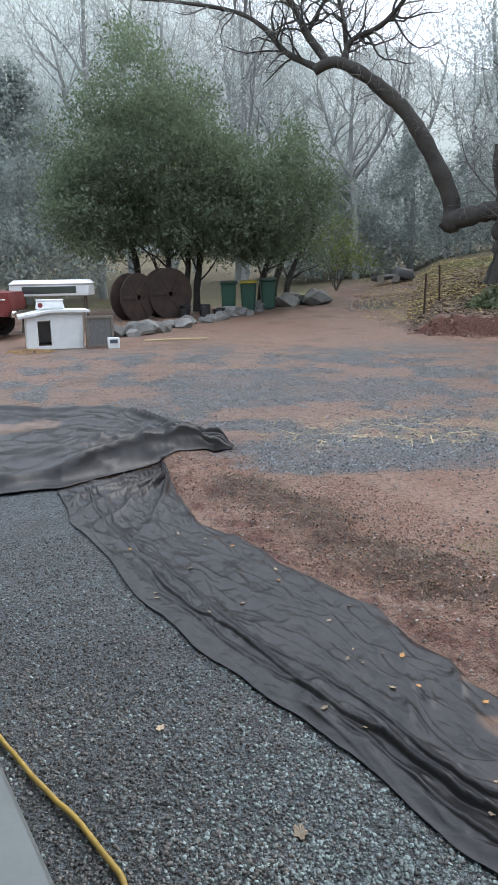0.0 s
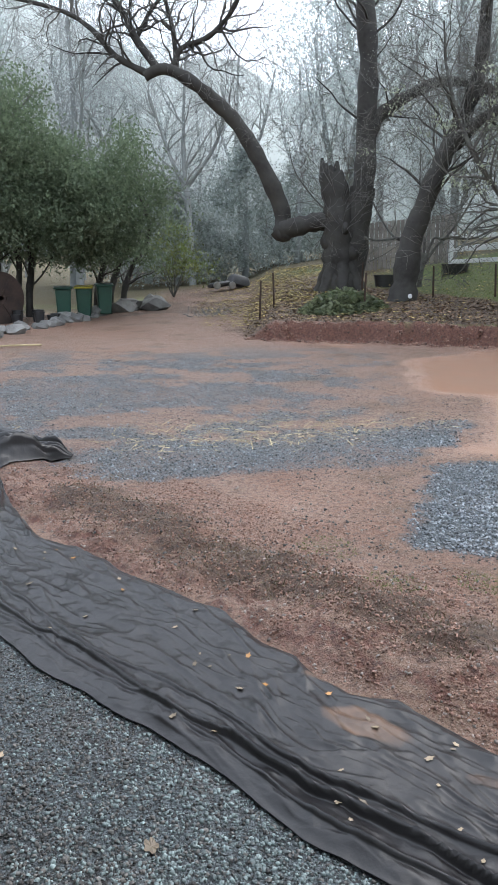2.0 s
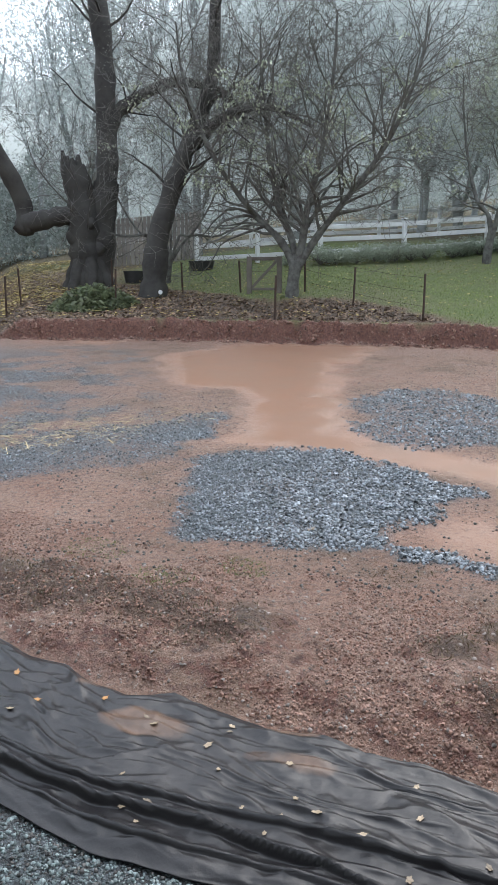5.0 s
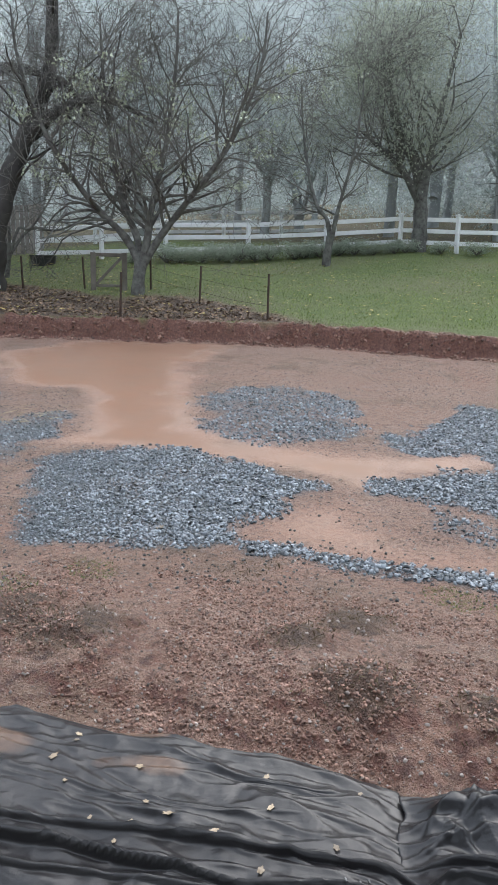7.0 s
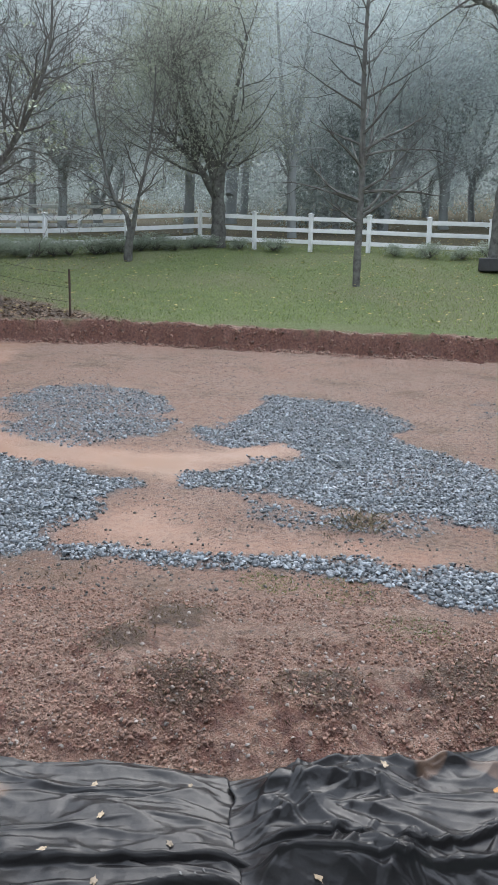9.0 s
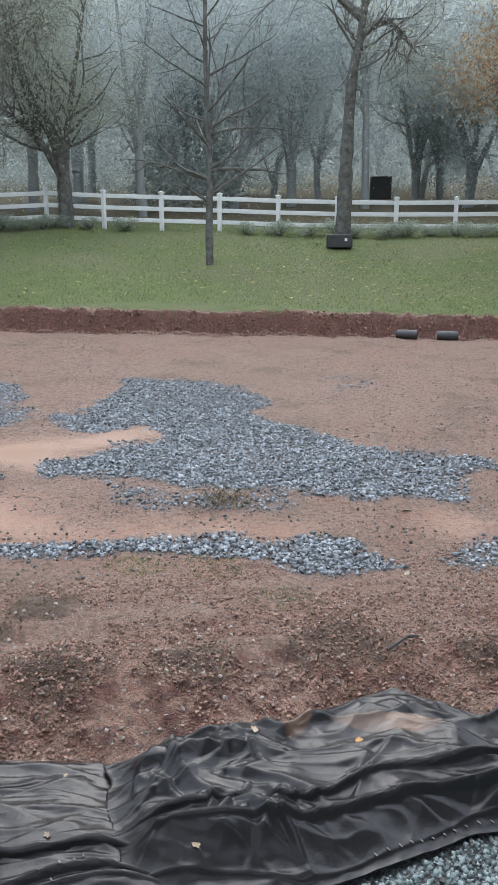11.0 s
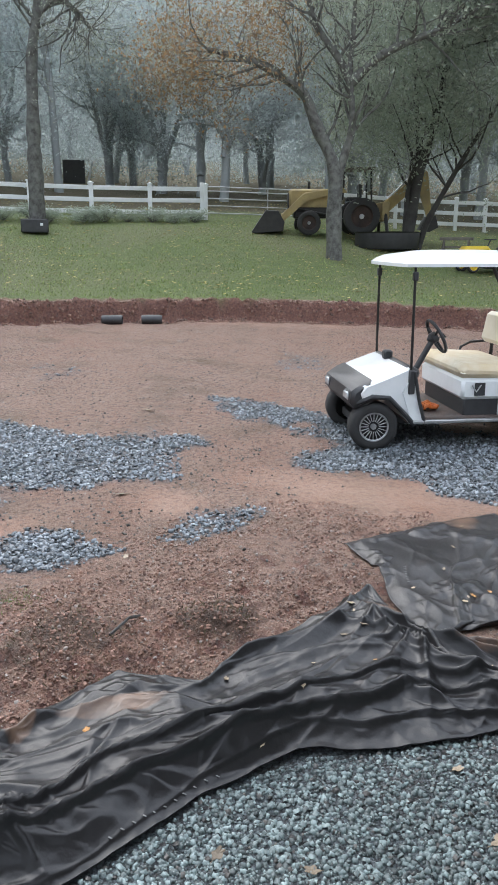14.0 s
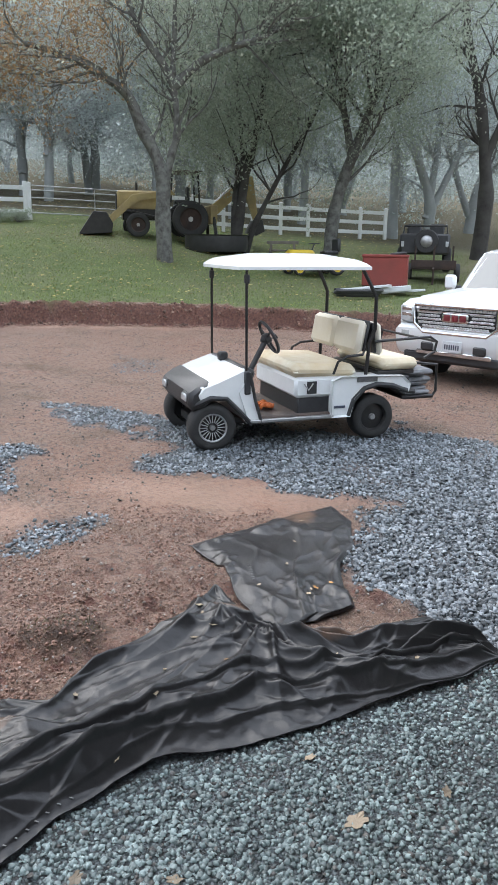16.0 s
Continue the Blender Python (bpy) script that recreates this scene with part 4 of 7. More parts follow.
def sheet(name, ea, eb, nu, nv, folds, creases, label, seed, lift=0.012, hump=0.0, swell=.02, gather=None, cluster=None, rise=.1, calm=0.0, ridges=()):
    """A sheet laid between two edges. folds: (share across, width, height) running its length; creases: (count, height, length, spread in degrees)."""
    rng = np.random.RandomState(seed * 17)
    A, B = resample(ea, nu), resample(eb, nu)
    v = np.linspace(0, 1, nv)
    P = A[:, None] * (1 - v)[None, :, None] + B[:, None] * v[None, :, None]
    U = np.linspace(0, 1, nu)[:, None] * np.ones(nv)
    V = np.ones(nu)[:, None] * v
    L = np.concatenate([[0], np.cumsum(np.hypot(*(A[1:] - A[:-1]).T))])[-1]
    W = float(np.hypot(*(A - B).T).mean())
    s = seed * 3.7
    P[..., 0] += (fbm(U * L + s, V * 2 + s, .5, 2) - .5) * .09
    P[..., 1] += (fbm(U * L + s + 9, V * 2 + s, .5, 2) - .5) * .09
    X, Y = P[..., 0], P[..., 1]
    base = lay(X, Y) + relief(X, Y, *masks(X, Y)[:3])
    soft = lay(X, Y) + np.maximum(relief(X, Y, *masks(X, Y)[:3]), -.01) * .8
    Z = soft + lift
    for at, w, h in folds:
        c = at + (fbm(U * L * .8 + at * 31 + s, V * 0 + s, 1.1, 2) - .5) * .3
        d = (V - c) / w
        Z = Z + h * np.where(d > 0, np.exp(-np.abs(d) * .6), np.exp(-np.abs(d) * 3)) * (.35 + 1.1 * fbm(U * L + at * 31 + s, V * 0, .9, 2)) * (1 - calm * sm((.75 - U) / .45))
    # sharp-ridged wrinkles, drawn out along the sheet
    for size, tall, draw, skew in ridges:
        a, b = U * L / draw + V * skew, V * W * 1.0 + U * L * .12
        q = 1 - np.abs(2 * fbm(a / size + s, b / size + s * 2, 1.0, 2) - 1) * 1.7
        Z = Z + tall * np.clip(q, 0, 1) ** 2.2
    n, ch, cl, spread = creases
    ax = np.gradient(P[:, nv // 2, :], axis=0)
    top = np.zeros(X.shape)
    for k in range(n):
        i, j = rng.randint(0, nu), rng.randint(0, nv)
        a = math.atan2(ax[i, 1], ax[i, 0]) + radians(rng.uniform(-spread, spread))
        ca, sa = math.cos(a), math.sin(a)
        dx, dy = X - X[i, j], Y - Y[i, j]
        al, ac = dx * ca + dy * sa, -dx * sa + dy * ca
        q = cl * rng.uniform(.5, 1.6)
        ac = ac + .35 * al * al / q * rng.uniform(-.6, .6)
        w = q * rng.uniform(.05, .11)
        top = np.maximum(top, ch * rng.uniform(.3, 1.0) * np.where(ac > 0, np.exp(-np.abs(ac) / w), np.exp(-np.abs(ac) / (w * 3))) * np.exp(-(al / q) ** 2))
    Z = Z + top
    if cluster:
        # a tightly crushed spot: short creases in all directions
        cx, cy, R, cn, h2 = cluster
        top = np.zeros(X.shape)
        for k in range(cn):
            a, q = rng.rand() * 6.283, R * math.sqrt(rng.rand())
            dx, dy = X - cx - q * math.cos(a), Y - cy - q * math.sin(a)
            a = rng.rand() * 3.1416
            al, ac = dx * math.cos(a) + dy * math.sin(a), -dx * math.sin(a) + dy * math.cos(a)
            L2 = rng.uniform(.1, .26)
            ac = ac + rng.uniform(-.5, .5) * al * al / L2
            w = L2 * rng.uniform(.1, .22)
            top = np.maximum(top, h2 * rng.uniform(.3, 1) * np.where(ac > 0, np.exp(-np.abs(ac) / w), np.exp(-np.abs(ac) / (w * 2.2))) * np.exp(-(al / L2) ** 2))
        Z = Z + top
    if gather:
        # pleats running out from a pinched spot
        gx, gy, gr_, gh, gn = gather
        rr, th = np.hypot(X - gx, Y - gy), np.arctan2(Y - gy, X - gx)
        Z = Z + gh * (1 - np.abs(np.sin(th * gn + 2 * fbm(X, Y, .6, 2)))) ** 2 * np.exp(-(rr / gr_) ** 2) * sm(rr / .12)
    Z = Z + hump * sm(V * 4) * sm((1 - V) * 5) * fbm(U * L + s, V + s, .8, 2) + swell * (fbm(U * L * .6 + s, V + s, .5, 2) - .4)
    # the edges lie down on the ground
    flat = .2 + .8 * sm(V / rise) * sm((1 - V) / .05) * sm(U / .05) * sm((1 - U) / .04)
    Z = soft + lift * .6 + (Z - soft - lift * .6) * flat
    Z = np.maximum(Z, base + .006)
    vs = np.stack([X, Y, Z], -1).reshape(-1, 3)
    i, j = np.meshgrid(np.arange(nu - 1), np.arange(nv - 1), indexing='ij')
    fs = np.stack([i * nv + j, (i + 1) * nv + j, (i + 1) * nv + j + 1, i * nv + j + 1], -1).reshape(-1, 4)
    me = raw_mesh(name, vs, fs, True)
    silt = np.zeros(X.shape)
    for q in SILT:
        silt = np.maximum(silt, blob(X, Y, q[0], q[1], q[2] * .8, q[3] * .8, q[4], .9))
    at = me.attributes.new("silt", 'FLOAT', 'POINT')
    at.data.foreach_set("value", silt.astype(np.float32).ravel())
    ob = part(name, me, M['tarp'], None, label)
    SHEET_OB[len(SHEET_OB)] = ob
    so = ob.modifiers.new("thickness", 'SOLIDIFY')
    so.thickness, so.offset = 0.004, 1
    tagged(ob, category="plastic sheet", group="black sheets")
    return vs.reshape(nu, nv, 3)


TARP, SHEET_OB = {}, {}
TARP['long'] = sheet("plastic_sheet", LONG_IN, LONG_OUT, 560, 210, [(.03, .02, .015), (.12, .012, .025), (.21, .014, .05), (.33, .012, .04)], (190, .02, .3, 28),
                     "long wet black plastic sheet with lengthwise folds", 1, swell=.02, gather=(-1.0, 6.9, 1.0, .09, 11), calm=.5, ridges=((.22, .016, 3.5, .3), (.09, .007, 2.5, -.2)))
TARP['crumple'] = sheet("plastic_sheet", CRUMPLE_IN, CRUMPLE_OUT, 480, 230,
                        [(.10, .014, .03), (.22, .016, .045), (.36, .016, .04)], (70, .035, .5, 30), "crumpled wet black plastic sheet beside the gravel pad", 2, .02, .05, .03,
                        gather=(3.4, -.75, .6, .04, 6), cluster=(2.15, 1.1, .36, 40, .06), rise=.22, ridges=((.5, .065, 1.9, .55), (.24, .032, 2.2, -.5), (.11, .012, 1.8, .3)))
TARP['flap'] = sheet("plastic_sheet", FLAP_A, FLAP_B, 150, 100, [(.5, .05, .015)], (8, .015, .3, 70),
                     "flat black plastic flap muddied at its far end", 3, .016, .0, .03, ridges=((.4, .02, 1.5, .3), (.15, .006, 1.5, -.3)))
TARP['upper'] = sheet("plastic_sheet", [(-5.2, 6.9), (-3.4, 6.3), (-2.43, 6.34), (-1.95, 6.5), (-1.0, 7.4), (-.42, 7.86)], [(-5.6, 9.9), (-3.65, 9.8), (-2.07, 9.5), (-1.2, 8.7), (-.44, 7.95)], 280, 120,
                      [(.12, .06, .13), (.3, .05, .07), (.85, .04, .07)], (30, .04, .5, 25), "bunched black plastic sheet with standing rainwater", 4, .02, .08, .05, ridges=((.6, .07, 3, .3), (.25, .025, 2, -.2)))


# ---- trees ----
class Tree:
    def __init__(self, seed):
        self.rng = random.Random(seed)
        self.wood, self.thin, self.tips = Geo(), Geo(), []

    def limb(self, pts, r0, r1, sides=8, wood=True):
        pts = [Vector(p) for p in pts]
        # smooth the given points
        out = []
        for i in range(len(pts) - 1):
            p0, p1, p2, p3 = pts[max(i - 1, 0)], pts[i], pts[i + 1], pts[min(i + 2, len(pts) - 1)]
            for k in range(4):
                t = k / 4
                out.append(0.5 * ((2 * p1) + (p2 - p0) * t + (2 * p0 - 5 * p1 + 4 * p2 - p3) * t * t + (3 * p1 - p0 - 3 * p2 + p3) * t ** 3))
        out.append(pts[-1])
        n = len(out)
        rad = [r0 + (r1 - r0) * i / (n - 1) for i in range(n)]
        if wood and r0 > .06:
            rad = [r * (1 + self.rng.uniform(-.12, .14)) for r in rad]
        (self.wood if wood else self.thin).tube(out, rad, sides)
        return out, rad

    def grow(self, p, d, length, r, depth, wig=.28, up=.06, kids=(3, 5), shrink=.62, droop=0.0):
        rng = self.rng
        n = 3 if depth <= 0 else max(3, min(7, int(length / .4) + 2))
        pts, d = [Vector(p)], Vector(d).normalized()
        for i in range(n):
            d = (d + Vector((rng.uniform(-wig, wig), rng.uniform(-wig, wig), rng.uniform(-wig, wig) + up - droop * i / n))).normalized()
            pts.append(pts[-1] + d * length / n)
        rad = [max(r * (1 - .72 * i / n), .004) for i in range(n + 1)]
        g = self.wood if r > .035 else self.thin
        g.tube(pts, rad, 7 if r > .08 else (5 if r > .025 else 3), cap=False)
        if depth <= 0:
            self.tips += [pts[-1], pts[len(pts) // 2]]
            return
        for k in range(rng.randint(*kids)):
            i = rng.randint(max(1, n // 3), n)
            q = pts[i]
            ax = (pts[i] - pts[i - 1]).normalized()
            side = ax.orthogonal().normalized()
            side.rotate(Matrix.Rotation(rng.uniform(0, 6.283), 3, ax))
            nd_ = ax * rng.uniform(.45, 1.0) + side * rng.uniform(.5, 1.0)
            self.grow(q, nd_, length * shrink * rng.uniform(.75, 1.15), max(rad[i] * .62, .006), depth - 1, wig, up, kids, shrink, droop)

    def sprout(self, pts, rad, count, length, depth, start=.3, **kw):
        rng, n = self.rng, len(pts)
        for k in range(count):
            i = rng.randint(max(1, int(start * n)), n - 1)
            ax = (pts[i] - pts[i - 1]).normalized()
            side = ax.orthogonal().normalized()
            side.rotate(Matrix.Rotation(rng.uniform(0, 6.283), 3, ax))
            self.grow(pts[i], ax * .5 + side * rng.uniform(.6, 1.1) + Vector((0, 0, .25)), length * rng.uniform(.6, 1.2), min(rad[i] * .5, length * .022), depth, **kw)

    def leaves(self, count, size, spread, tips=None, flat=.6):
        rng = np.random.RandomState(self.rng.randint(0, 9999))
        t = np.array([tuple(p) for p in (tips or self.tips)])
        c = t[rng.randint(0, len(t), count)] + rng.randn(count, 3) * spread * np.array([1, 1, flat])
        s = size * (.6 + .8 * rng.rand(count))
        P = np.einsum('nij,nkj->nki', rot_mats(count, rng, 1.2), CROWN_V[None] * (1 + .3 * (rng.rand(count, 4, 3) - .5))) * s[:, None, None] + c[:, None]
        fs = (CROWN_F[None] + (np.arange(count) * 4)[:, None, None]).reshape(-1, 4)
        return raw_mesh("crown", P.reshape(-1, 3), fs)

    def finish(self, name, label, loc, bark, twig, leaf=None, group="", rz=0.0, category="tree"):
        t = thing(name, label, category, loc, rz, group)
        if self.wood.v:
            part("trunk", self.wood, bark, t, smooth=60)
        if self.thin.v:
            part("branchwork", raw_simple(self.thin), twig, t)
        for k, (me, lm) in enumerate(leaf or []):
            part("crown", me, lm, t)
        return t


def raw_simple(geo):
    me = bpy.data.meshes.new("branches")
    me.from_pydata(geo.v, [], geo.f)
    me.shade_smooth()
    return me


def facing(ph):
    """Sideways unit and away unit of a plane seen square from the yard's middle."""
    a = radians(ph)
    return Vector((math.sin(a), -math.cos(a), 0)), Vector((math.cos(a), math.sin(a), 0))


def shaped(ph, pts):
    r, a = facing(ph)
    return [r * p[0] + Vector((0, 0, p[1])) + a * (p[2] if len(p) > 2 else 0) for p in pts]


def old_oak():
    t = Tree(3)
    ph = 73
    t.limb(shaped(ph, [(0, -.5), (-.02, .3), (-.06, 1.1), (-.08, 1.9), (-.2, 2.7), (-.36, 3.3)]), .62, .34, 16)
    # root flare and burrs on the bole
    for k in range(7):
        a = k * .9
        t.limb([(.3 * math.cos(a), .3 * math.sin(a), .7), (.52 * math.cos(a), .52 * math.sin(a), .2), (.8 * math.cos(a), .8 * math.sin(a), -.3)], .26, .12, 7)
        t.limb([shaped(ph, [(-.34, 3.1)])[0] + Vector((.2 * math.cos(a), .2 * math.sin(a), 0)), shaped(ph, [(-.38, 3.3 + .12 * (k % 4) + .1)])[0] + Vector((.24 * math.cos(a), .24 * math.sin(a), 0))], .17, .04, 6)
    for bu, bz, bd, br_ in ((-.5, 1.35, -.2, .2), (.35, 1.0, -.4, .18), (-.4, 2.2, -.25, .17), (.1, 1.7, -.5, .16)):
        t.limb(shaped(ph, [(bu * .6, bz - .12, bd * .6), (bu, bz, bd), (bu * .7, bz + .2, bd * .6)]), br_, br_ * .6, 8)
    t.limb(shaped(ph, [(.25, -.2), (.36, .9), (.48, 1.9), (.6, 2.9)]), .42, .34, 12)
    lead, lr = t.limb(shaped(ph, [(.4, 1.5), (.56, 2.6), (.65, 3.5), (.66, 4.98), (.67, 6.5), (.55, 8), (.8, 10.5), (.7, 13)]), .36, .2, 12)
    t.limb(shaped(ph, [(0, 1.9), (-.67, 1.95), (-1.35, 1.8, -.1), (-1.83, 1.72, -.1)]), .29, .25, 12)
    big, br = t.limb(shaped(ph, [(-1.8, 1.6, -.1), (-1.79, 2.25), (-2.16, 3.15, -.2), (-2.68, 4.1, -.3), (-3.15, 4.78, -.4), (-3.6, 5.2, -.5), (-4.33, 5.8, -.6), (-5.1, 6.17, -.7), (-5.7, 6.0, -.7)]), .26, .15, 12)
    t.limb(shaped(ph, [(-1.95, 1.72, -.1), (-1.78, 1.55, -.1), (-1.62, 1.75, -.1)]), .26, .2, 9)
    for e, r0 in (([(-5.3, 6.15, -.7), (-5.97, 7.03, -.6), (-6.27, 7.63, -.5), (-6.7, 8.2, -.6), (-8.0, 9, -.8), (-9.4, 9.8, -1)], .13), ([(-4.9, 6.15, -.6), (-4.65, 6.71, -.6), (-3.82, 6.93, -.8), (-3.16, 7.44, -1), (-2.6, 8.2, -1.2), (-1.6, 8.9, -1.4)], .1),
                  ([(-5.6, 6.05, -.7), (-6.49, 6.51, -.9), (-7.12, 7.2, -1), (-7.93, 7.66, -1.2), (-9.6, 8.1, -1.2), (-11.5, 8.5, -1)], .1), ([(-4.9, 6.15), (-5.0, 7.4), (-5.3, 8.8), (-5.0, 10.6)], .09), ([(-6.1, 7.2), (-5.4, 8.2), (-4.2, 8.9), (-3.4, 9.8)], .07)):
        pts, rad = t.limb(shaped(ph, e), r0, .03, 7)
        t.sprout(pts, rad, 26, 1.7, 2, .1, wig=.55, kids=(3, 5))
    t.sprout(big, br, 14, 1.0, 2, .3, wig=.5, kids=(2, 4))
    arm, ar = t.limb(shaped(ph, [(.72, 4.4), (.95, 4.8), (1.27, 5.05), (1.91, 5.43), (2.71, 5.72), (3.68, 5.63), (4.33, 5.33), (5.0, 4.3)]), .24, .07, 10)
    t.sprout(arm, ar, 22, 1.6, 3, .2, wig=.38, droop=.2, kids=(2, 4))
    t.sprout(lead, lr, 20, 2.0, 3, .4, wig=.38, kids=(2, 4))
    side = facing(ph)[0]
    shag = [p for p in t.tips if p.dot(side) > .9]
    # fine suckers round the broken trunk
    for k in range(40):
        a = t.rng.uniform(0, 6.28)
        t.grow((.45 * math.cos(a), .45 * math.sin(a), t.rng.uniform(1.4, 3.3)), (math.cos(a), math.sin(a), .5), t.rng.uniform(.7, 1.7), .012, 1, .3, kids=(2, 3))
    return t.finish("oak_tree", "old dark oak with broken trunk and one long arching limb", (6.95, 22.6, 1.7), M['bark'], M['twig_dark'], [(t.leaves(9000, .025, .2, shag), M['wisps'])])


def leaning_oak():
    t = Tree(5)
    ph = 68
    tr, rr = t.limb(shaped(ph, [(-.05, -.3), (.03, .1), (.1, .8), (.19, 1.53), (.45, 2.32), (.72, 3.09), (1.04, 3.85), (1.37, 4.6), (1.7, 5.6), (1.8, 7.5)]), .38, .13, 14)
    a1, r1 = t.limb(shaped(ph, [(1.0, 3.7), (1.8, 4.4, -.4), (3.0, 4.7, -.6), (4.2, 4.2, -.8)]), .17, .04, 8)
    t.sprout(tr, rr, 14, 2.0, 3, .45, droop=.1, kids=(2, 4))
    t.sprout(a1, r1, 12, 1.6, 3, .2, droop=.25, kids=(2, 4))
    return t.finish("oak_tree", "dark oak trunk leaning over the leaf litter", (7.7, 19.5, 1.4), M['bark'], M['twig_dark'], [(t.leaves(11000, .024, .2), M['wisps'])])


def orchard_tree(seed, loc, ph, h, r, lichen=False, stems=2, spread=1.0, label="bare fruit tree with lichen-covered twigs", twig=None, name="fruit_tree"):
    t = Tree(seed)
    rng = t.rng
    fork = .9
    t.limb(shaped(ph, [(0, -.2), (.02, .3), (.1, fork)]), r * 1.15, r, 9)
    for s in range(stems):
        sx = (s - (stems - 1) / 2) * 1.1 + rng.uniform(-.1, .1)
        dz = rng.uniform(-.7, .7)
        pts, rad = t.limb(shaped(ph, [(.1, fork - .25), (.12 + sx * .25, fork + .5, dz * .2), (sx * .7, h * .34, dz * .5), (sx * 1.3, h * .55, dz), (sx * 1.7, h * .8, dz * 1.2), (sx * 1.8, h, dz)]), r * .7, r * .12, 8)
        t.sprout(pts, rad, int(12 * spread), h * .36, 3, .28, wig=.34, droop=.16, kids=(2, 4), up=.04)
    extra = []
    if lichen:
        k = random.Random(seed).sample(t.tips, min(len(t.tips), 900))
        k = [p for p in k if 2.6 < p.z < 5.2][:170]
        if k:
            extra.append((t.leaves(4200, .04, .12, k), M['lichen']))
    return t.finish(name, label, loc, M['bark_grey'], twig or M['twig'], extra, group="bare trees")


def leafy_tree(seed, ph, stems, r, count, size, spread, leafmat, label, loc, bark='bark_grey', depth=3, length=2.6, sprouts=16, twig='twig', name="oak_tree", leaf2=None, start=.35, kids=(2, 4), fork=.6):
    t = Tree(seed)
    for n, pts in enumerate(stems):
        q = r if n == 0 else r * fork
        p, rad = t.limb(shaped(ph, pts), q, q * .3, 9)
        t.sprout(p, rad, sprouts, length, depth, start, wig=.3, kids=kids)
    lv = []
    if count:
        lv.append((t.leaves(count, size, spread), M[leafmat]))
    if leaf2:
        tips = [p for p in t.tips if p.dot(facing(ph)[0]) < -1.2]
        if tips:
            lv.append((t.leaves(leaf2[1], size, spread, tips), M[leaf2[0]]))
    return t.finish(name, label, loc, M[bark], M[twig], lv)


def evergreen_bush():
    t = Tree(21)
    rng = np.random.RandomState(4)
    ph = 96
    for sx, h, bk in ((-.6, 5.5, 0), (.0, 6.2, 0), (.35, 5.5, .3), (-1.6, 4.6, .4), (3.2, 4.0, 2.6), (3.7, 4.2, 2.8), (2.7, 3.8, 2.4)):
        pts, rad = t.limb(shaped(ph, [(sx, -.2, bk), (sx * 1.02, .8, bk), (sx * 1.1 + .1, 1.8, bk + .2), (sx * 1.25, h * .7, bk * .6), (sx * 1.1, h, bk * .3)]), .15, .04, 7)
        t.sprout(pts, rad, 9, 1.8, 2, .3, kids=(2, 3))
    side, away = facing(ph)
    clumps = []
    # crowded clumps over two rounded crowns
    for cx, cz, a, b, n in ((-1.1, 4.7, 3.1, 4.0, 330), (2.7, 3.4, 2.3, 2.5, 210), (-2.9, 3.3, 1.6, 2.3, 90), (.9, 3.2, 2.6, 2.1, 130)):
        u = rng.randn(n, 3)
        u /= np.linalg.norm(u, axis=1)[:, None]
        q = (.45 + .58 * rng.rand(n)) * (1 + .16 * np.sin(u[:, 0] * 5 + cx) * np.cos(u[:, 2] * 4))
        for (ux, uy, uz), k in zip(u, q):
            z = cz + uz * b * k
            if z < 1.75 + .5 * rng.rand():
                continue
            clumps.append(side * (cx + ux * a * k * (1.0 if uz < .2 else .93)) + away * (uy * 2.6 * k) + Vector((0, 0, z)))
    lv = [(t.leaves(120000, .058, .32, clumps, .8), M['leaf_dark'])]
    return t.finish("evergreen_tree", "broad dense evergreen tree on several dark stems", (-2.9, 25.9, hz(-2.9, 25.9)), M['bark'], M['twig_dark'], lv)


def conifer(seed, loc, h, w, label, count=9000, leaf='leaf_con'):
    t = Tree(seed)
    rng = np.random.RandomState(seed)
    t.limb([(0, 0, -.3), (.05, 0, h * .5), (0, 0, h)], .22, .03, 7)
    cl = []
    for k in range(420):
        z = h * (.1 + .9 * rng.rand() ** 1.2)
        q = w * (1 - (z / h) ** 2.4) * (.35 + .65 * rng.rand())
        a = rng.rand() * 6.28
        cl.append(Vector((q * math.cos(a), q * math.sin(a), z)))
    # haze-paled foliage gets the bark paled the same way
    return t.finish("cedar_tree", label, loc, M['bark_haze' if leaf == 'leaf_mid' else 'bark'], M['twig_dark'], [(t.leaves(count, .085, .3, cl, 1.0), M[leaf])])


old_oak()
leaning_oak()
orchard_tree(31, (10.5, 16.9, hz(10.5, 16.9)), 58, 6.6, .16, True, 4, 3.2)
orchard_tree(32, (17.65, 17.28, hz(17.65, 17.28)), 44, 5.6, .12, False, 2, 2.0)
orchard_tree(33, (9.0, 21.5, hz(9.0, 21.5)), 66, 4.2, .07, False, 5, 1.0, "small bare many-stemmed tree in the grass")
evergreen_bush()


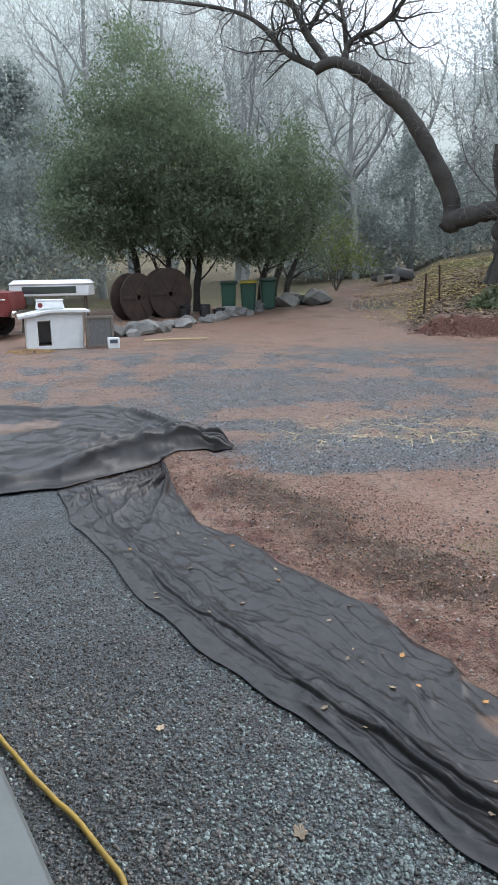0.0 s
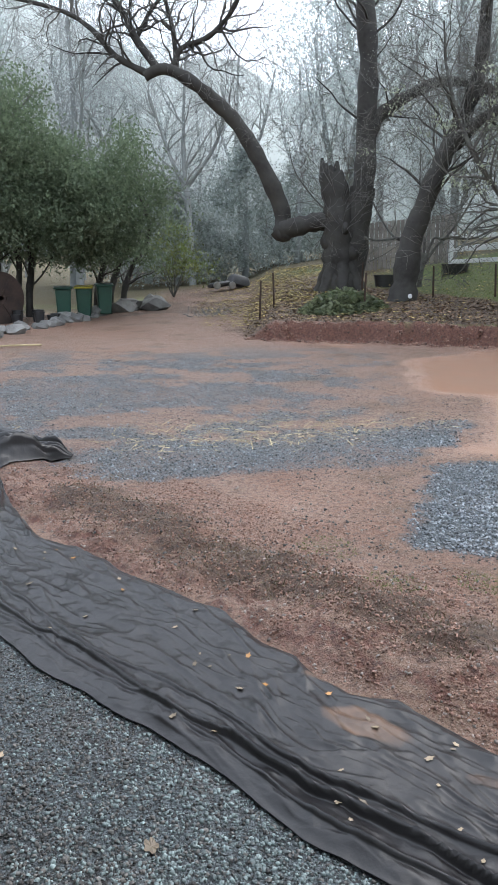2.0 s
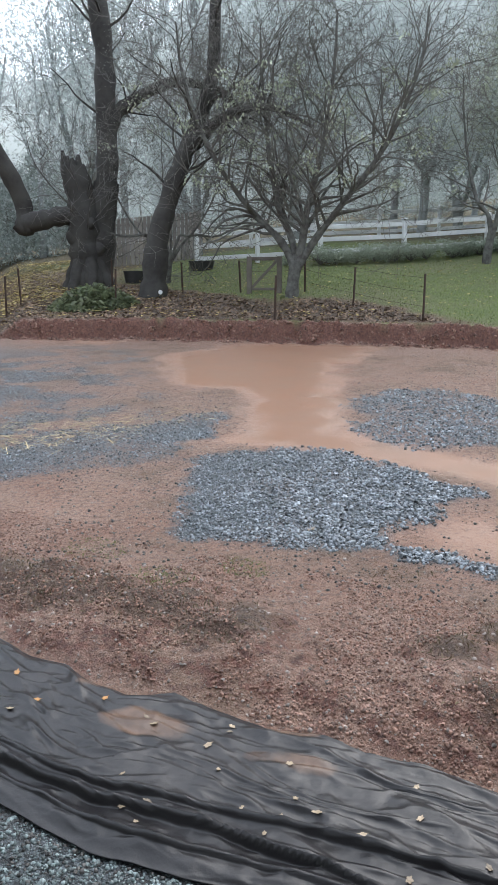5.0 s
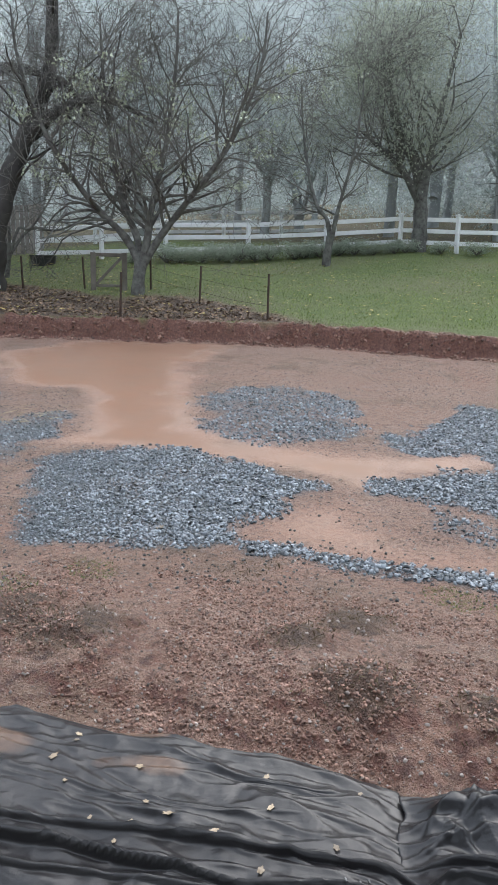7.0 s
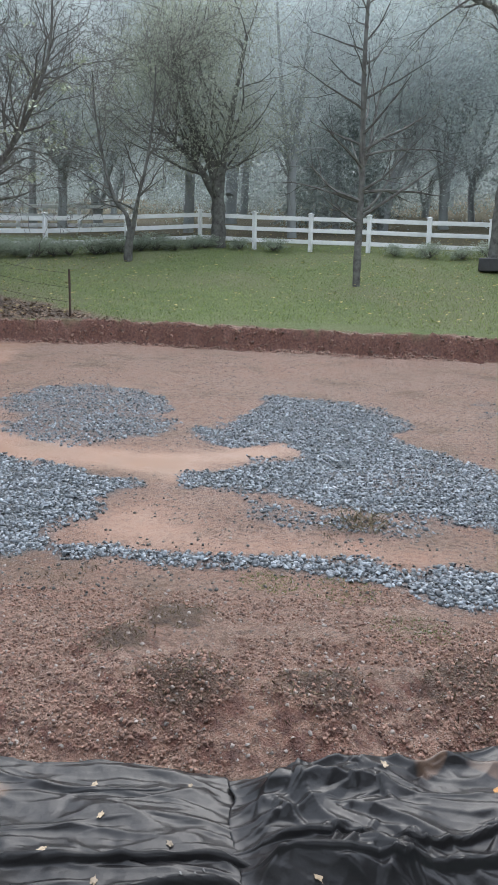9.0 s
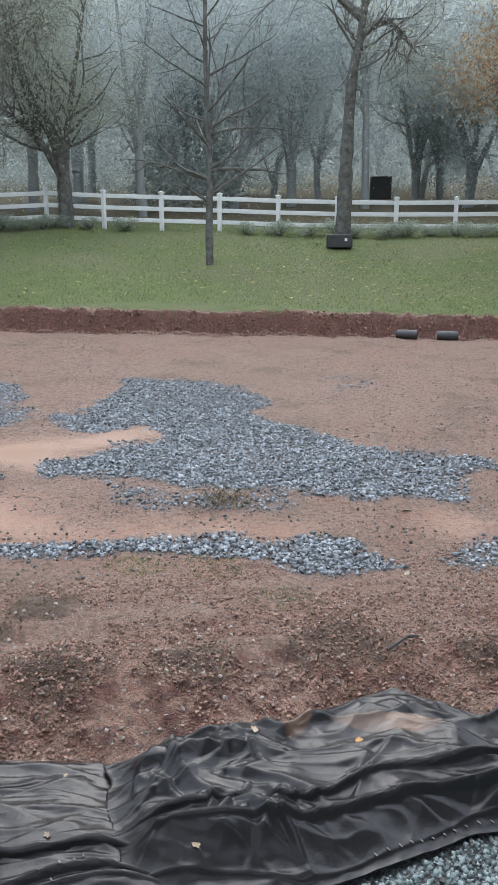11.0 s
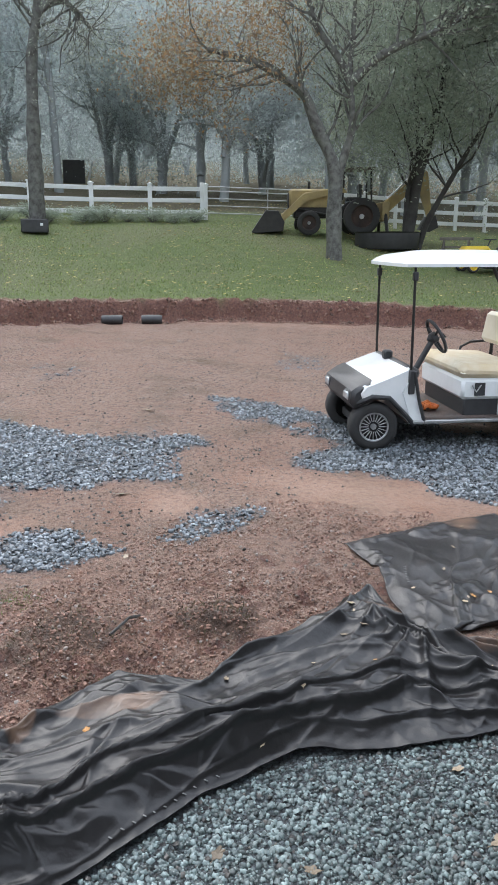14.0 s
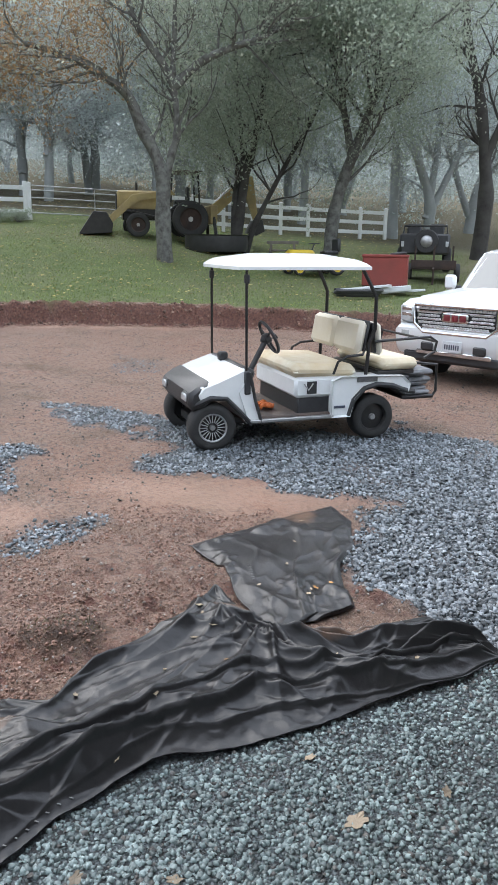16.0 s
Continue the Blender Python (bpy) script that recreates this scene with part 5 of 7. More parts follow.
def sapling():
    t = Tree(41)
    rng = t.rng
    pts, rad = t.limb([(0, 0, -.2), (0, 0, 1), (.04, 0, 3), (-.03, .05, 5.5), (.05, 0, 9)], .115, .03, 9)
    for k in range(24):
        z = 1.9 + 6.6 * (k / 24)
        a = k * 2.4 + rng.uniform(-.4, .4)
        L = 2.9 * (1 - z / 11)
        d = Vector((math.cos(a), math.sin(a), .38))
        t.grow((0, 0, z), d, L * rng.uniform(.8, 1.15), .042 * (1.2 - z / 11), 2, .16, .05, (2, 4), .5)
    side, away = facing(28)
    for z, u, v, L in ((1.75, 1, .55, 2.6), (1.65, -1, .3, 1.1), (2.4, 1, .25, 2.2), (2.2, -1, .35, 1.9), (2.9, .5, 1.2, 3.0), (3.0, -.35, 1.4, 2.6), (3.4, 1, .5, 1.8)):
        t.grow((0, 0, z), side * u + Vector((0, 0, v)) + away * rng.uniform(-.3, .3), L, .05, 2, .18, .05, (3, 5), .5)
    return t.finish("young_tree", "slender bare young tree with a straight stem in the lawn", (18.4, 9.65, hz(18.4, 9.65)), M['bark_grey'], M['bark_grey'])


sapling()
leafy_tree(51, 38, [[(0, -.3), (0, .8), (-.05, 1.8), (-.3, 2.9), (-1.07, 4.3), (-1.4, 6.5)], [(0, 1.2), (.1, 2.6), (.42, 4.5), (.9, 7)], [(0, 1.5), (-.8, 2.8), (-2.2, 4.0)]], .3, 44000, .042, .55, 'leaf_oak', "grey-green oak standing at the white fence", (22.4, 17.4, hz(22.4, 17.4)))
leafy_tree(52, 18, [[(.1, -.3), (.15, 1.5), (.17, 2.8), (.27, 4.9), (.5, 6.2), (.65, 8.5), (.6, 11)], [(.45, 6.0), (1.2, 6.4), (2.0, 5.7)], [(.5, 6.5), (-.5, 7.3), (-1.6, 7.9)]], .25, 16000, .03, .4, 'leaf_oak', "tall straight oak with a black box at its foot", (23.7, 7.85, hz(23.7, 7.85)), length=2.0, sprouts=15, start=.55)
leafy_tree(53, -3, [[(0, -.3), (-.05, 1.2), (-.07, 2.4), (-.63, 3.6), (-.95, 4.33), (-1.57, 4.76), (-2.4, 5.2), (-3.6, 5.5)], [(-.05, 1.8), (.2, 2.8), (.38, 3.5), (.27, 4.9), (.33, 6), (.4, 8.5)], [(.3, 4.6), (1.17, 5.3), (2.5, 5.82), (3.4, 6.2)], [(.3, 4.6), (-.04, 5.2), (-.8, 6.3), (-1.0, 8)]], .23, 12000, .045, .42, 'leaf_oak', "forked oak with russet and green leaves in front of the loader",
           (22.5, -1.25, hz(22.5, -1.25)), leaf2=('leaf_brown', 12000), length=2.0)
leafy_tree(54, -8, [[(-.29, -.3), (-.15, 1.0), (.05, 2.4), (.28, 3.2), (.6, 5), (.5, 7.5)], [(-.02, -.3), (.35, .8), (.7, 1.53), (1.49, 3.0), (2.1, 4.0), (2.9, 6)], [(-.3, 0), (-.27, 1.9), (-.05, 2.9), (-.4, 6.5)]], .2, 80000, .045, .6, 'leaf_live', "leaning many-stemmed live oak with green crown", (25.2, -3.9, hz(25.2, -3.9)), bark='bark', length=2.6, twig='twig_dark')
leafy_tree(55, -15, [[(0, -.3), (.12, 1.3), (.34, 2.3), (.87, 3.8), (1.32, 5.06), (2.05, 6.6), (2.6, 8)], [(.6, 3.2), (.2, 5), (-.4, 7)]], .22, 62000, .045, .6, 'leaf_live', "leaning oak with lichened bark beside the yard edge", (24.3, -6.5, hz(24.3, -6.5)))
leafy_tree(56, -25, [[(0, -.3), (.12, 1.9), (.01, 3.2), (-.38, 5.5), (-.9, 7.3), (-1.2, 10)], [(.0, 3.4), (.6, 5), (1.4, 7.5)]], .3, 8000, .04, .45, 'leaf_oak', "dark tall oak behind the parked pickup", (26.2, -12.45, hz(26.2, -12.45)), bark='bark')
conifer(61, (-10.4, 32.5, hz(-10.4, 32.5)), 9.2, 3.6, "dense dark cedar behind the red pickup", 26000, 'leaf_mid')
conifer(62, (32.5, 18.3, hz(32.5, 18.3)), 5.4, 3.0, "rounded grey-green cedar behind the white fence", 12000, 'leaf_mid')

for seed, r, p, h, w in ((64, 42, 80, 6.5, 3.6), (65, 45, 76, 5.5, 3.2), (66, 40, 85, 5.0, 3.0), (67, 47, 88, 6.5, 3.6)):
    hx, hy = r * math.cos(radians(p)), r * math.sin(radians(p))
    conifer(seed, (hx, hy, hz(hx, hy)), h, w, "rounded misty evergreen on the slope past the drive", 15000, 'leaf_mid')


def small_shrub():
    t = Tree(71)
    for k in range(5):
        a = k * 1.3
        t.grow((0, 0, 0), (math.cos(a) * .5, math.sin(a) * .5, 1), 1.7, .035, 2, .2, .08, (2, 4))
    return t.finish("shrub", "thin shrub with yellowing leaves by the drive", (2.6, 31.5, hz(2.6, 31.5)), M['bark_grey'], M['twig'], [(t.leaves(1500, .07, .25), M['leaf_yel'])], category="shrub")


small_shrub()


# ---- woods on the rising ground ----
def woods():
    # the haze on these trees is in their pale base colours
    kinds = [
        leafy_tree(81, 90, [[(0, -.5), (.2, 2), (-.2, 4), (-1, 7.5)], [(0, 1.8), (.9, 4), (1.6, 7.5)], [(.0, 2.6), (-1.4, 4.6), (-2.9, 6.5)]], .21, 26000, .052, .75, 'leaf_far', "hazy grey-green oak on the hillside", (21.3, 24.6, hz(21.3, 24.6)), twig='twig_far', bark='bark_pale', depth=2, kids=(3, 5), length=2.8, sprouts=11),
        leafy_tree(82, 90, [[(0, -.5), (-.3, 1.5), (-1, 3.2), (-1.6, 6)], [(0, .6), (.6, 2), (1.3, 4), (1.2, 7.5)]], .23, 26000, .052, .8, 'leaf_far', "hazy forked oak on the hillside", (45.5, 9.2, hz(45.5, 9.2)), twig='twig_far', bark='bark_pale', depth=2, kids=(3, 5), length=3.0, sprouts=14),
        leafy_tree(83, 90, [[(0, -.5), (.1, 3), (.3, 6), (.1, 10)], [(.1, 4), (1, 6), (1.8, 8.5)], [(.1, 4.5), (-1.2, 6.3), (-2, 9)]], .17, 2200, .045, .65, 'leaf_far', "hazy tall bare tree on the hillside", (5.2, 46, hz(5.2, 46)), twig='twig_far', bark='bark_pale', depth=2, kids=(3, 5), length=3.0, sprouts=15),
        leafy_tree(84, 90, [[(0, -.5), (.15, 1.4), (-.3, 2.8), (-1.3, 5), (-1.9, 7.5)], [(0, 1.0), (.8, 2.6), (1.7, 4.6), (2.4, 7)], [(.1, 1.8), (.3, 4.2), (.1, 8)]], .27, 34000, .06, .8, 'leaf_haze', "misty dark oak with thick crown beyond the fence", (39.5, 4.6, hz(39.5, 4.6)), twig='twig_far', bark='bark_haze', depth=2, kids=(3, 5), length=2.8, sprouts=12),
    ]
    for k in kinds:
        tagged(k, group="hillside trees")
    rng = random.Random(9)
    spots = [(31, 58, 1), (37, 52, 2), (36, 40, 0), (40, 46, 1), (33, 33, 0), (38, 26, 1), (43, 31, 2), (47, 20, 0), (40, 17, 2), (52, 12, 1), (37, 6, 0), (44, 2, 1), (38, -2, 0), (36, -7, 1), (42, -8, 2), (37, -13, 0), (46, -15, 1),
             (34, -19, 2), (40, -25, 1), (31, 66, 2), (29, 72, 0), (36, 70, 2), (42, 76, 2), (38, 84, 2), (44, 88, 0), (40, 93, 2), (33, 97, 2), (36, 103, 2), (42, 108, 2), (34, 112, 1), (48, 66, 1), (55, 58, 0), (50, 80, 2), (52, 97, 1), (50, 104, 2),
             (42, 9, 3), (41, -4.5, 3), (45, -11, 3), (33, -22, 3), (46, 14, 3), (41, 22, 3), (44, 37, 3), (50, 1, 3), (50, -7, 3), (52, 28, 3), (43, 56, 3), (43, 101, 3),
             (46, 93, 2), (54, 91, 2), (57, 70, 2), (60, 63, 2), (52, 110, 2), (60, 96, 2),
             (52, 36, 0), (55, 24, 1), (56, 4, 0), (54, -6, 1), (52, -20, 0), (58, 46, 1), (60, 88, 2), (62, 15, 0), (64, 30, 1), (62, -12, 0), (66, 52, 0), (66, 66, 1), (64, 100, 0), (70, 8, 1), (72, 40, 0), (70, -4, 0), (74, 22, 1), (75, 60, 0)]
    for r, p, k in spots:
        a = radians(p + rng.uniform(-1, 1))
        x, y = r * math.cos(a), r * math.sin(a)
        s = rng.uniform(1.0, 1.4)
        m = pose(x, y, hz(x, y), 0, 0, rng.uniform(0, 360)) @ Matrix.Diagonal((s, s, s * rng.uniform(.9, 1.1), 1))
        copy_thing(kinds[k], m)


woods()


def undergrowth():
    """Leafy thickets and farther crowns that close the woods up the hill."""
    rng = np.random.RandomState(51)
    pts = []
    for k in range(430):
        p = radians(-34 + 112 * rng.rand())
        r = 52 + 48 * rng.rand()
        x, y = r * math.cos(p), r * math.sin(p)
        tall = rng.uniform(1.5, 6.5)
        n = 560
        q = rng.randn(n, 3) * np.array([1.5, 1.5, tall * .34]) + np.array([x, y, hz(x, y) + tall * .5])
        pts.append(q)
    c = np.concatenate(pts)
    n = len(c)
    s = .06 + .06 * rng.rand(n)
    P = np.einsum('nij,nkj->nki', rot_mats(n, rng, 1.2), CROWN_V[None] * (1 + .3 * (rng.rand(n, 4, 3) - .5))) * s[:, None, None] + c[:, None]
    fs = (CROWN_F[None] + (np.arange(n) * 4)[:, None, None]).reshape(-1, 4)
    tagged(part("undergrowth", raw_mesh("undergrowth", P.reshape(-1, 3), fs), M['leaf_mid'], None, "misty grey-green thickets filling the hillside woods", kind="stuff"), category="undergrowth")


undergrowth()


def backdrop():
    """Far wooded ridge; its rain mist is painted in colour and glow."""
    n, R = 192, 150.0
    vs, fs = [], []
    for i in range(n):
        a = 2 * math.pi * i / n
        top = 62 - 24 * math.exp(-((a - 1.33) / .3) ** 2) + 3 * math.sin(a * 7) + 2.0 * math.sin(a * 23) + 1.5 * math.sin(a * 41)
        for z in (-6, top * .6, top):
            vs.append((R * math.cos(a), R * math.sin(a), z))
    for i in range(n):
        j = (i + 1) % n
        for k in range(2):
            fs.append((i * 3 + k, j * 3 + k, j * 3 + k + 1, i * 3 + k + 1))
    me = raw_mesh("backdrop", vs, fs, True)
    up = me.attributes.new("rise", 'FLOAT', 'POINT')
    # share of painted mist: grows upward, strongest beyond the drive
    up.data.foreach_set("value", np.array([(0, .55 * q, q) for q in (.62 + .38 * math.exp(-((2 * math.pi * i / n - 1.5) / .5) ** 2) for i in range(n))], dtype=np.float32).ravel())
    m, nt, b = base_mat("glowing_mist_backdrop")
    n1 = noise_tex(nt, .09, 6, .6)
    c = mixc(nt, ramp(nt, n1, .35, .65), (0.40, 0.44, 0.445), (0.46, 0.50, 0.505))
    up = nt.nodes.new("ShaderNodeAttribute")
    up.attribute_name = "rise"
    # darker woods low on the ridge, painted mist paler above
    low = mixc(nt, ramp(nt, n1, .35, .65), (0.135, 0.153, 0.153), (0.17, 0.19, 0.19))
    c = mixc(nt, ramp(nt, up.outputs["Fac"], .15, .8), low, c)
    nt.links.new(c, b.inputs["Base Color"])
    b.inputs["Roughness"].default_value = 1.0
    # the ring glows to pass for bright mist
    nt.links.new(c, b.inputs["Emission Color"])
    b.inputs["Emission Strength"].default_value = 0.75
    tagged(part("backdrop", me, m, None, "glowing backdrop of far woods with rain mist in its colour", kind="structure"), category="backdrop")


backdrop()


# ---- white rail fences ----
def rail_fence(points, label, h=1.2, rails=3, name="rail_fence"):
    f = thing(name, label, "fence", (0, 0, 0), group="white fences")
    for i, (x, y) in enumerate(points):
        z = hz(x, y)
        g = Geo().box((0, 0, h / 2 - .1), (.13, .13, h + .2), .012)
        g.hull([(sx * .085, sy * .085, h) for sx in (-1, 1) for sy in (-1, 1)] + [(sx * .085, sy * .085, h + .03) for sx in (-1, 1) for sy in (-1, 1)] + [(0, 0, h + .07)])
        p = part("post", g, M['rail'], f)
        p.location = (x, y, z)
        if i + 1 < len(points):
            x2, y2 = points[i + 1]
            z2 = hz(x2, y2)
            for k in range(rails):
                q = .28 + (h - .42) * k / (rails - 1)
                a, b = Vector((x, y, z + q)), Vector((x2, y2, z2 + q))
                d = b - a
                r = part("rail", Geo().box((0, 0, 0), (d.length - .12, .045, .14), .008), M['rail'], f)
                r.matrix_local = Matrix.Translation((a + b) / 2) @ d.to_track_quat('X', 'Z').to_matrix().to_4x4()
    return f


def run(a, b, n):
    return [(a[0] + (b[0] - a[0]) * i / n, a[1] + (b[1] - a[1]) * i / n) for i in range(n + 1)]


rail_fence(run((11.3, 24.4), (14.5, 21.6), 2)[:-1] + run((14.5, 21.6), (22.2, 18.1), 3) + run((22.2, 18.1), (28.4, 3.1), 8)[1:], "white three-rail vinyl fence across the lawn")
rail_fence(run((29.2, -1.5), (31.5, -10.8), 8), "white three-rail vinyl fence behind the loader")
rail_fence(run((10.0, 29.5), (26.5, 25.5), 6), "farther white three-rail vinyl fence among the trees")


def pipe_gate():
    a, b = Vector((28.4, 3.1, hz(28.4, 3.1))), Vector((29.2, -1.3, hz(29.2, -1.3)))
    g = thing("pipe_gate", "long galvanised pipe gate closing the fence gap", "gate", (0, 0, 0))
    for q in (.25, .5, .75, 1.0, 1.15):
        part("bar", Geo().tube([a + Vector((0, 0, q)), b + Vector((0, 0, q))], .022, 8), M['alloy'], g)
    for t in (0.01, .5, .99):
        p = a.lerp(b, t)
        part("upright", Geo().tube([p + Vector((0, 0, .22)), p + Vector((0, 0, 1.17))], .022, 8), M['alloy'], g)
    for t in (-.03, 1.02):
        p = a.lerp(b, t)
        part("gate_post", Geo().box((p.x, p.y, p.z + .6), (.14, .14, 1.35), .012), M['rail'], g, "white post")


pipe_gate()


# ---- golf cart: local y forward ----
def wheel(parent, c, R, w, hub, name="wheel", spokes=0, rz=0):
    out = -1 if c[0] < 0 else 1
    t = Geo().lathe([(R * .62, -w / 2 + .01), (R * .8, -w / 2), (R * .93, -w / 2 + .01), (R, -w / 2 + .035), (R, w / 2 - .035), (R * .93, w / 2 - .01), (R * .8, w / 2), (R * .62, w / 2 - .01), (R * .62, -w / 2 + .01)], axis='x', sides=36)
    tyre = part("wheel", t, M['rubber'], parent)
    tyre.matrix_local = pose(*c, 0, 0, rz)
    s = out
    part("rim", Geo().lathe([(.0, s * w * .22), (R * .25, s * w * .24), (R * .55, s * w * .2), (R * .62, s * w * .42), (R * .64, s * w * .44), (R * .645, 0)], axis='x', sides=32), hub, tyre)
    if spokes:
        for k in range(spokes):
            a = 2 * math.pi * k / spokes
            part("spoke", Geo().box((s * w * .33, R * .38 * math.cos(a), R * .38 * math.sin(a)), (.014, R * .34, R * .03), .002, (math.degrees(a), 0, 0)), M['rim'], tyre)
        part("hub_cap", Geo().lathe([(0, s * w * .4), (R * .1, s * w * .4), (R * .12, s * w * .34), (R * .12, s * w * .2)], axis='x', sides=20), M['alloy'], tyre)
        part("trim_ring", Geo().lathe([(R * .54, s * w * .4), (R * .57, s * w * .43), (R * .61, s * w * .43), (R * .62, s * w * .4)], axis='x', sides=32), M['alloy'], tyre)
    else:
        part("hub_cap", Geo().lathe([(0, s * w * .36), (R * .12, s * w * .36), (R * .15, s * w * .2)], axis='x', sides=16), M['alloy'], tyre)
    return tyre


def golf_cart():
    c = thing("golf_cart", "white golf cart with cream seats and white roof on gravel", "golf cart", m=pose(7.76, -1.63, gz(7.7, -1.6) - .005, 0, 0, 10.5) @ Matrix.Diagonal((1.02, 1.02, 1.02, 1)))
    W = .56
    wheel(c, (-.46, .84, .225), .225, .2, M['blackmetal'], spokes=20, rz=-4)
    wheel(c, (.46, .84, .225), .225, .2, M['blackmetal'], spokes=20, rz=-4)
    wheel(c, (-.46, -.83, .225), .225, .2, M['blackmetal'])
    wheel(c, (.46, -.83, .225), .225, .2, M['blackmetal'])
    # white front cowl: sloping wedge, tall at the dash
    cowl = [(.40, .25), (.50, .74), (.54, .77), (.80, .68), (.96, .61), (1.0, .54), (.98, .49), (.9, .50), (.76, .495), (.64, .42), (.52, .25)]
    part("front_cowl", Geo().prism(cowl, -.56, .56, 'x', .03), M['gelcoat'], c, "white wedge-shaped cowl")
    # grey front mask with lamps
    nose = [(.82, .50), (.88, .665), (.97, .625), (1.06, .56), (1.075, .45), (1.03, .40), (.90, .40)]
    part("front_mask", Geo().prism(nose, -.545, .545, 'x', .04), M['black'], c, "dark grey plastic nose")
    for s in (-1, 1):
        hl = part("headlight", Geo().box((s * .39, 1.07, .505), (.15, .04, .075), .012), M['lens'], c)
        part("lamp_rim", Geo().box((s * .39, 1.06, .505), (.18, .035, .10), .012), M['black'], hl)
        part("fender_lip", Geo().tube([(s * .565, .47, .24), (s * .57, .60, .38), (s * .57, .72, .50), (s * .57, .88, .515), (s * .56, .98, .47), (s * .5, 1.03, .43)], .022, 8), M['black'], c)
        # cowl side running down to the step
        part("side_sill", Geo().prism([(.50, .25), (.60, .55), (.50, .72), (.40, .26)], s * .5, s * .57, 'x', .008), M['gelcoat'], c)
        part("edge_trim", Geo().tube([(s * .58, .38, .26), (s * .58, .44, .46), (s * .58, .50, .74)], .016, 8), M['black'], c)
    part("bumper", Geo().box((0, 1.0, .41), (.94, .08, .06), .02), M['black'], c)
    part("dashboard", Geo().box((0, .50, .72), (1.08, .14, .1), .03, (20, 0, 0)), M['black'], c)
    part("floor", Geo().box((0, .1, .285), (1.12, .9, .05), .012), M['mat_floor'], c)
    part("toe_board", Geo().box((0, .50, .45), (1.06, .05, .36), .01, (-20, 0, 0)), M['mat_floor'], c)
    for s in (-1, 1):
        part("step_rail", Geo().box((s * .57, .06, .27), (.05, .86, .035), .008), M['alloy'], c)
    # seat box with black base, compartment door and handle
    part("seat_base", Geo().box((0, -.32, .38), (1.04, .62, .2), .015), M['black'], c)
    sb = part("seat_box", Geo().box((0, -.3, .56), (1.1, .66, .2), .03), M['gelcoat'], c)
    part("keyhole_plate", Geo().box((-.556, -.14, .56), (.012, .1, .12), .003), M['black'], sb)
    part("bar_mark", Geo().box((-.556, -.42, .52), (.01, .1, .03), .002), M['black'], sb)
    part("handle", Geo().tube([(-.56, -.06, .6), (-.575, -.1, .54), (-.56, -.15, .6)], .008, 6), M['alloy'], sb)
    seat = part("seat_cushion", Geo().box((0, -.28, .71), (1.12, .68, .14), .055, (3, 0, 0)), M['cream'], c, "stained cream vinyl cushion")
    part("piping", Geo().tube([(-.55, -.6, .69), (-.555, .04, .71), (.555, .04, .71), (.55, -.6, .69)], .008, 6), M['cream_clean'], seat)
    # rear body and fender
    rear = [(-.34, .26), (-.34, .62), (-.44, .66), (-1.12, .64), (-1.2, .56), (-1.18, .48), (-1.08, .5), (-1.0, .53), (-.83, .56), (-.68, .53), (-.58, .44), (-.54, .26)]
    for s in (-1, 1):
        q = part("rear_quarter", Geo().prism(rear, s * .38, s * .58, 'x', .025), M['gelcoat'], c, "white rear quarter panel")
        part("bar_mark", Geo().box((s * .583, -.43, .36), (.008, .12, .025), .002), M['ink'], q)
        part("fender_lip", Geo().tube([(s * .575, -.53, .26), (s * .58, -.58, .42), (s * .585, -.69, .53), (s * .585, -.83, .565), (s * .585, -1.0, .545), (s * .58, -1.12, .5), (s * .57, -1.26, .47)], .026, 8), M['black'], c)
        part("reflector", Geo().box((s * .585, -.72, .62), (.01, .22, .05), .003), M['print_grey'], c)
    part("rear_deck", Geo().box((0, -.92, .60), (1.1, .6, .06), .015), M['black'], c)
    # back rests: cream pads with black shells
    for s in (-1, 1):
        b = part("backrest", Geo().box((s * .28, -.66, 1.02), (.54, .09, .32), .04, (10, 0, 0)), M['cream_clean'], c, "cream vinyl back pad")
        part("shell", Geo().box((s * .28, -.72, 1.03), (.5, .03, .3), .012, (10, 0, 0)), M['black'], b)
        r = part("rear_backrest", Geo().box((s * .28, -.86, 1.0), (.5, .07, .32), .03, (-8, 0, 0)), M['cream_clean'], c, "cream pad of the rear-facing seat")
        part("shell", Geo().box((s * .28, -.81, 1.01), (.48, .03, .3), .012, (-8, 0, 0)), M['black'], r)
    part("rear_seat", Geo().box((0, -1.12, .74), (1.06, .44, .12), .05), M['cream'], c, "stained cream rear-facing cushion")
    part("rear_seat_frame", Geo().box((0, -1.08, .66), (1.02, .42, .05), .012), M['blackmetal'], c)
    for s in (-1, 1):
        part("hip_rail", Geo().tube([(s * .56, -.36, .68), (s * .57, -.4, .8), (s * .57, -.5, .85), (s * .57, -.66, .86), (s * .5, -.72, .9), (s * .48, -.72, .98)], .013, 8), M['blackmetal'], c)
        part("grab_rail", Geo().tube([(s * .54, -.8, .98), (s * .55, -1.2, 1.0), (s * .55, -1.42, 1.01), (s * .55, -1.5, .96), (s * .55, -1.48, .86), (s * .55, -1.36, .80)], .014, 8), M['blackmetal'], c)
        part("rear_post", Geo().tube([(s * .54, -.72, .66), (s * .55, -.74, .98), (s * .55, -.79, 1.1), (s * .55, -.79, 1.4), (s * .54, -.74, 1.5), (s * .52, -.64, 1.68)], .019, 8), M['blackmetal'], c)
        fp = part("front_post", Geo().tube([(s * .55, .52, .46), (s * .55, .525, .8), (s * .545, .53, 1.4), (s * .54, .53, 1.68)], .013, 8), M['blackmetal'], c)
        part("clip", Geo().box((s * .545, .53, 1.58), (.05, .045, .08), .008), M['black'], fp)
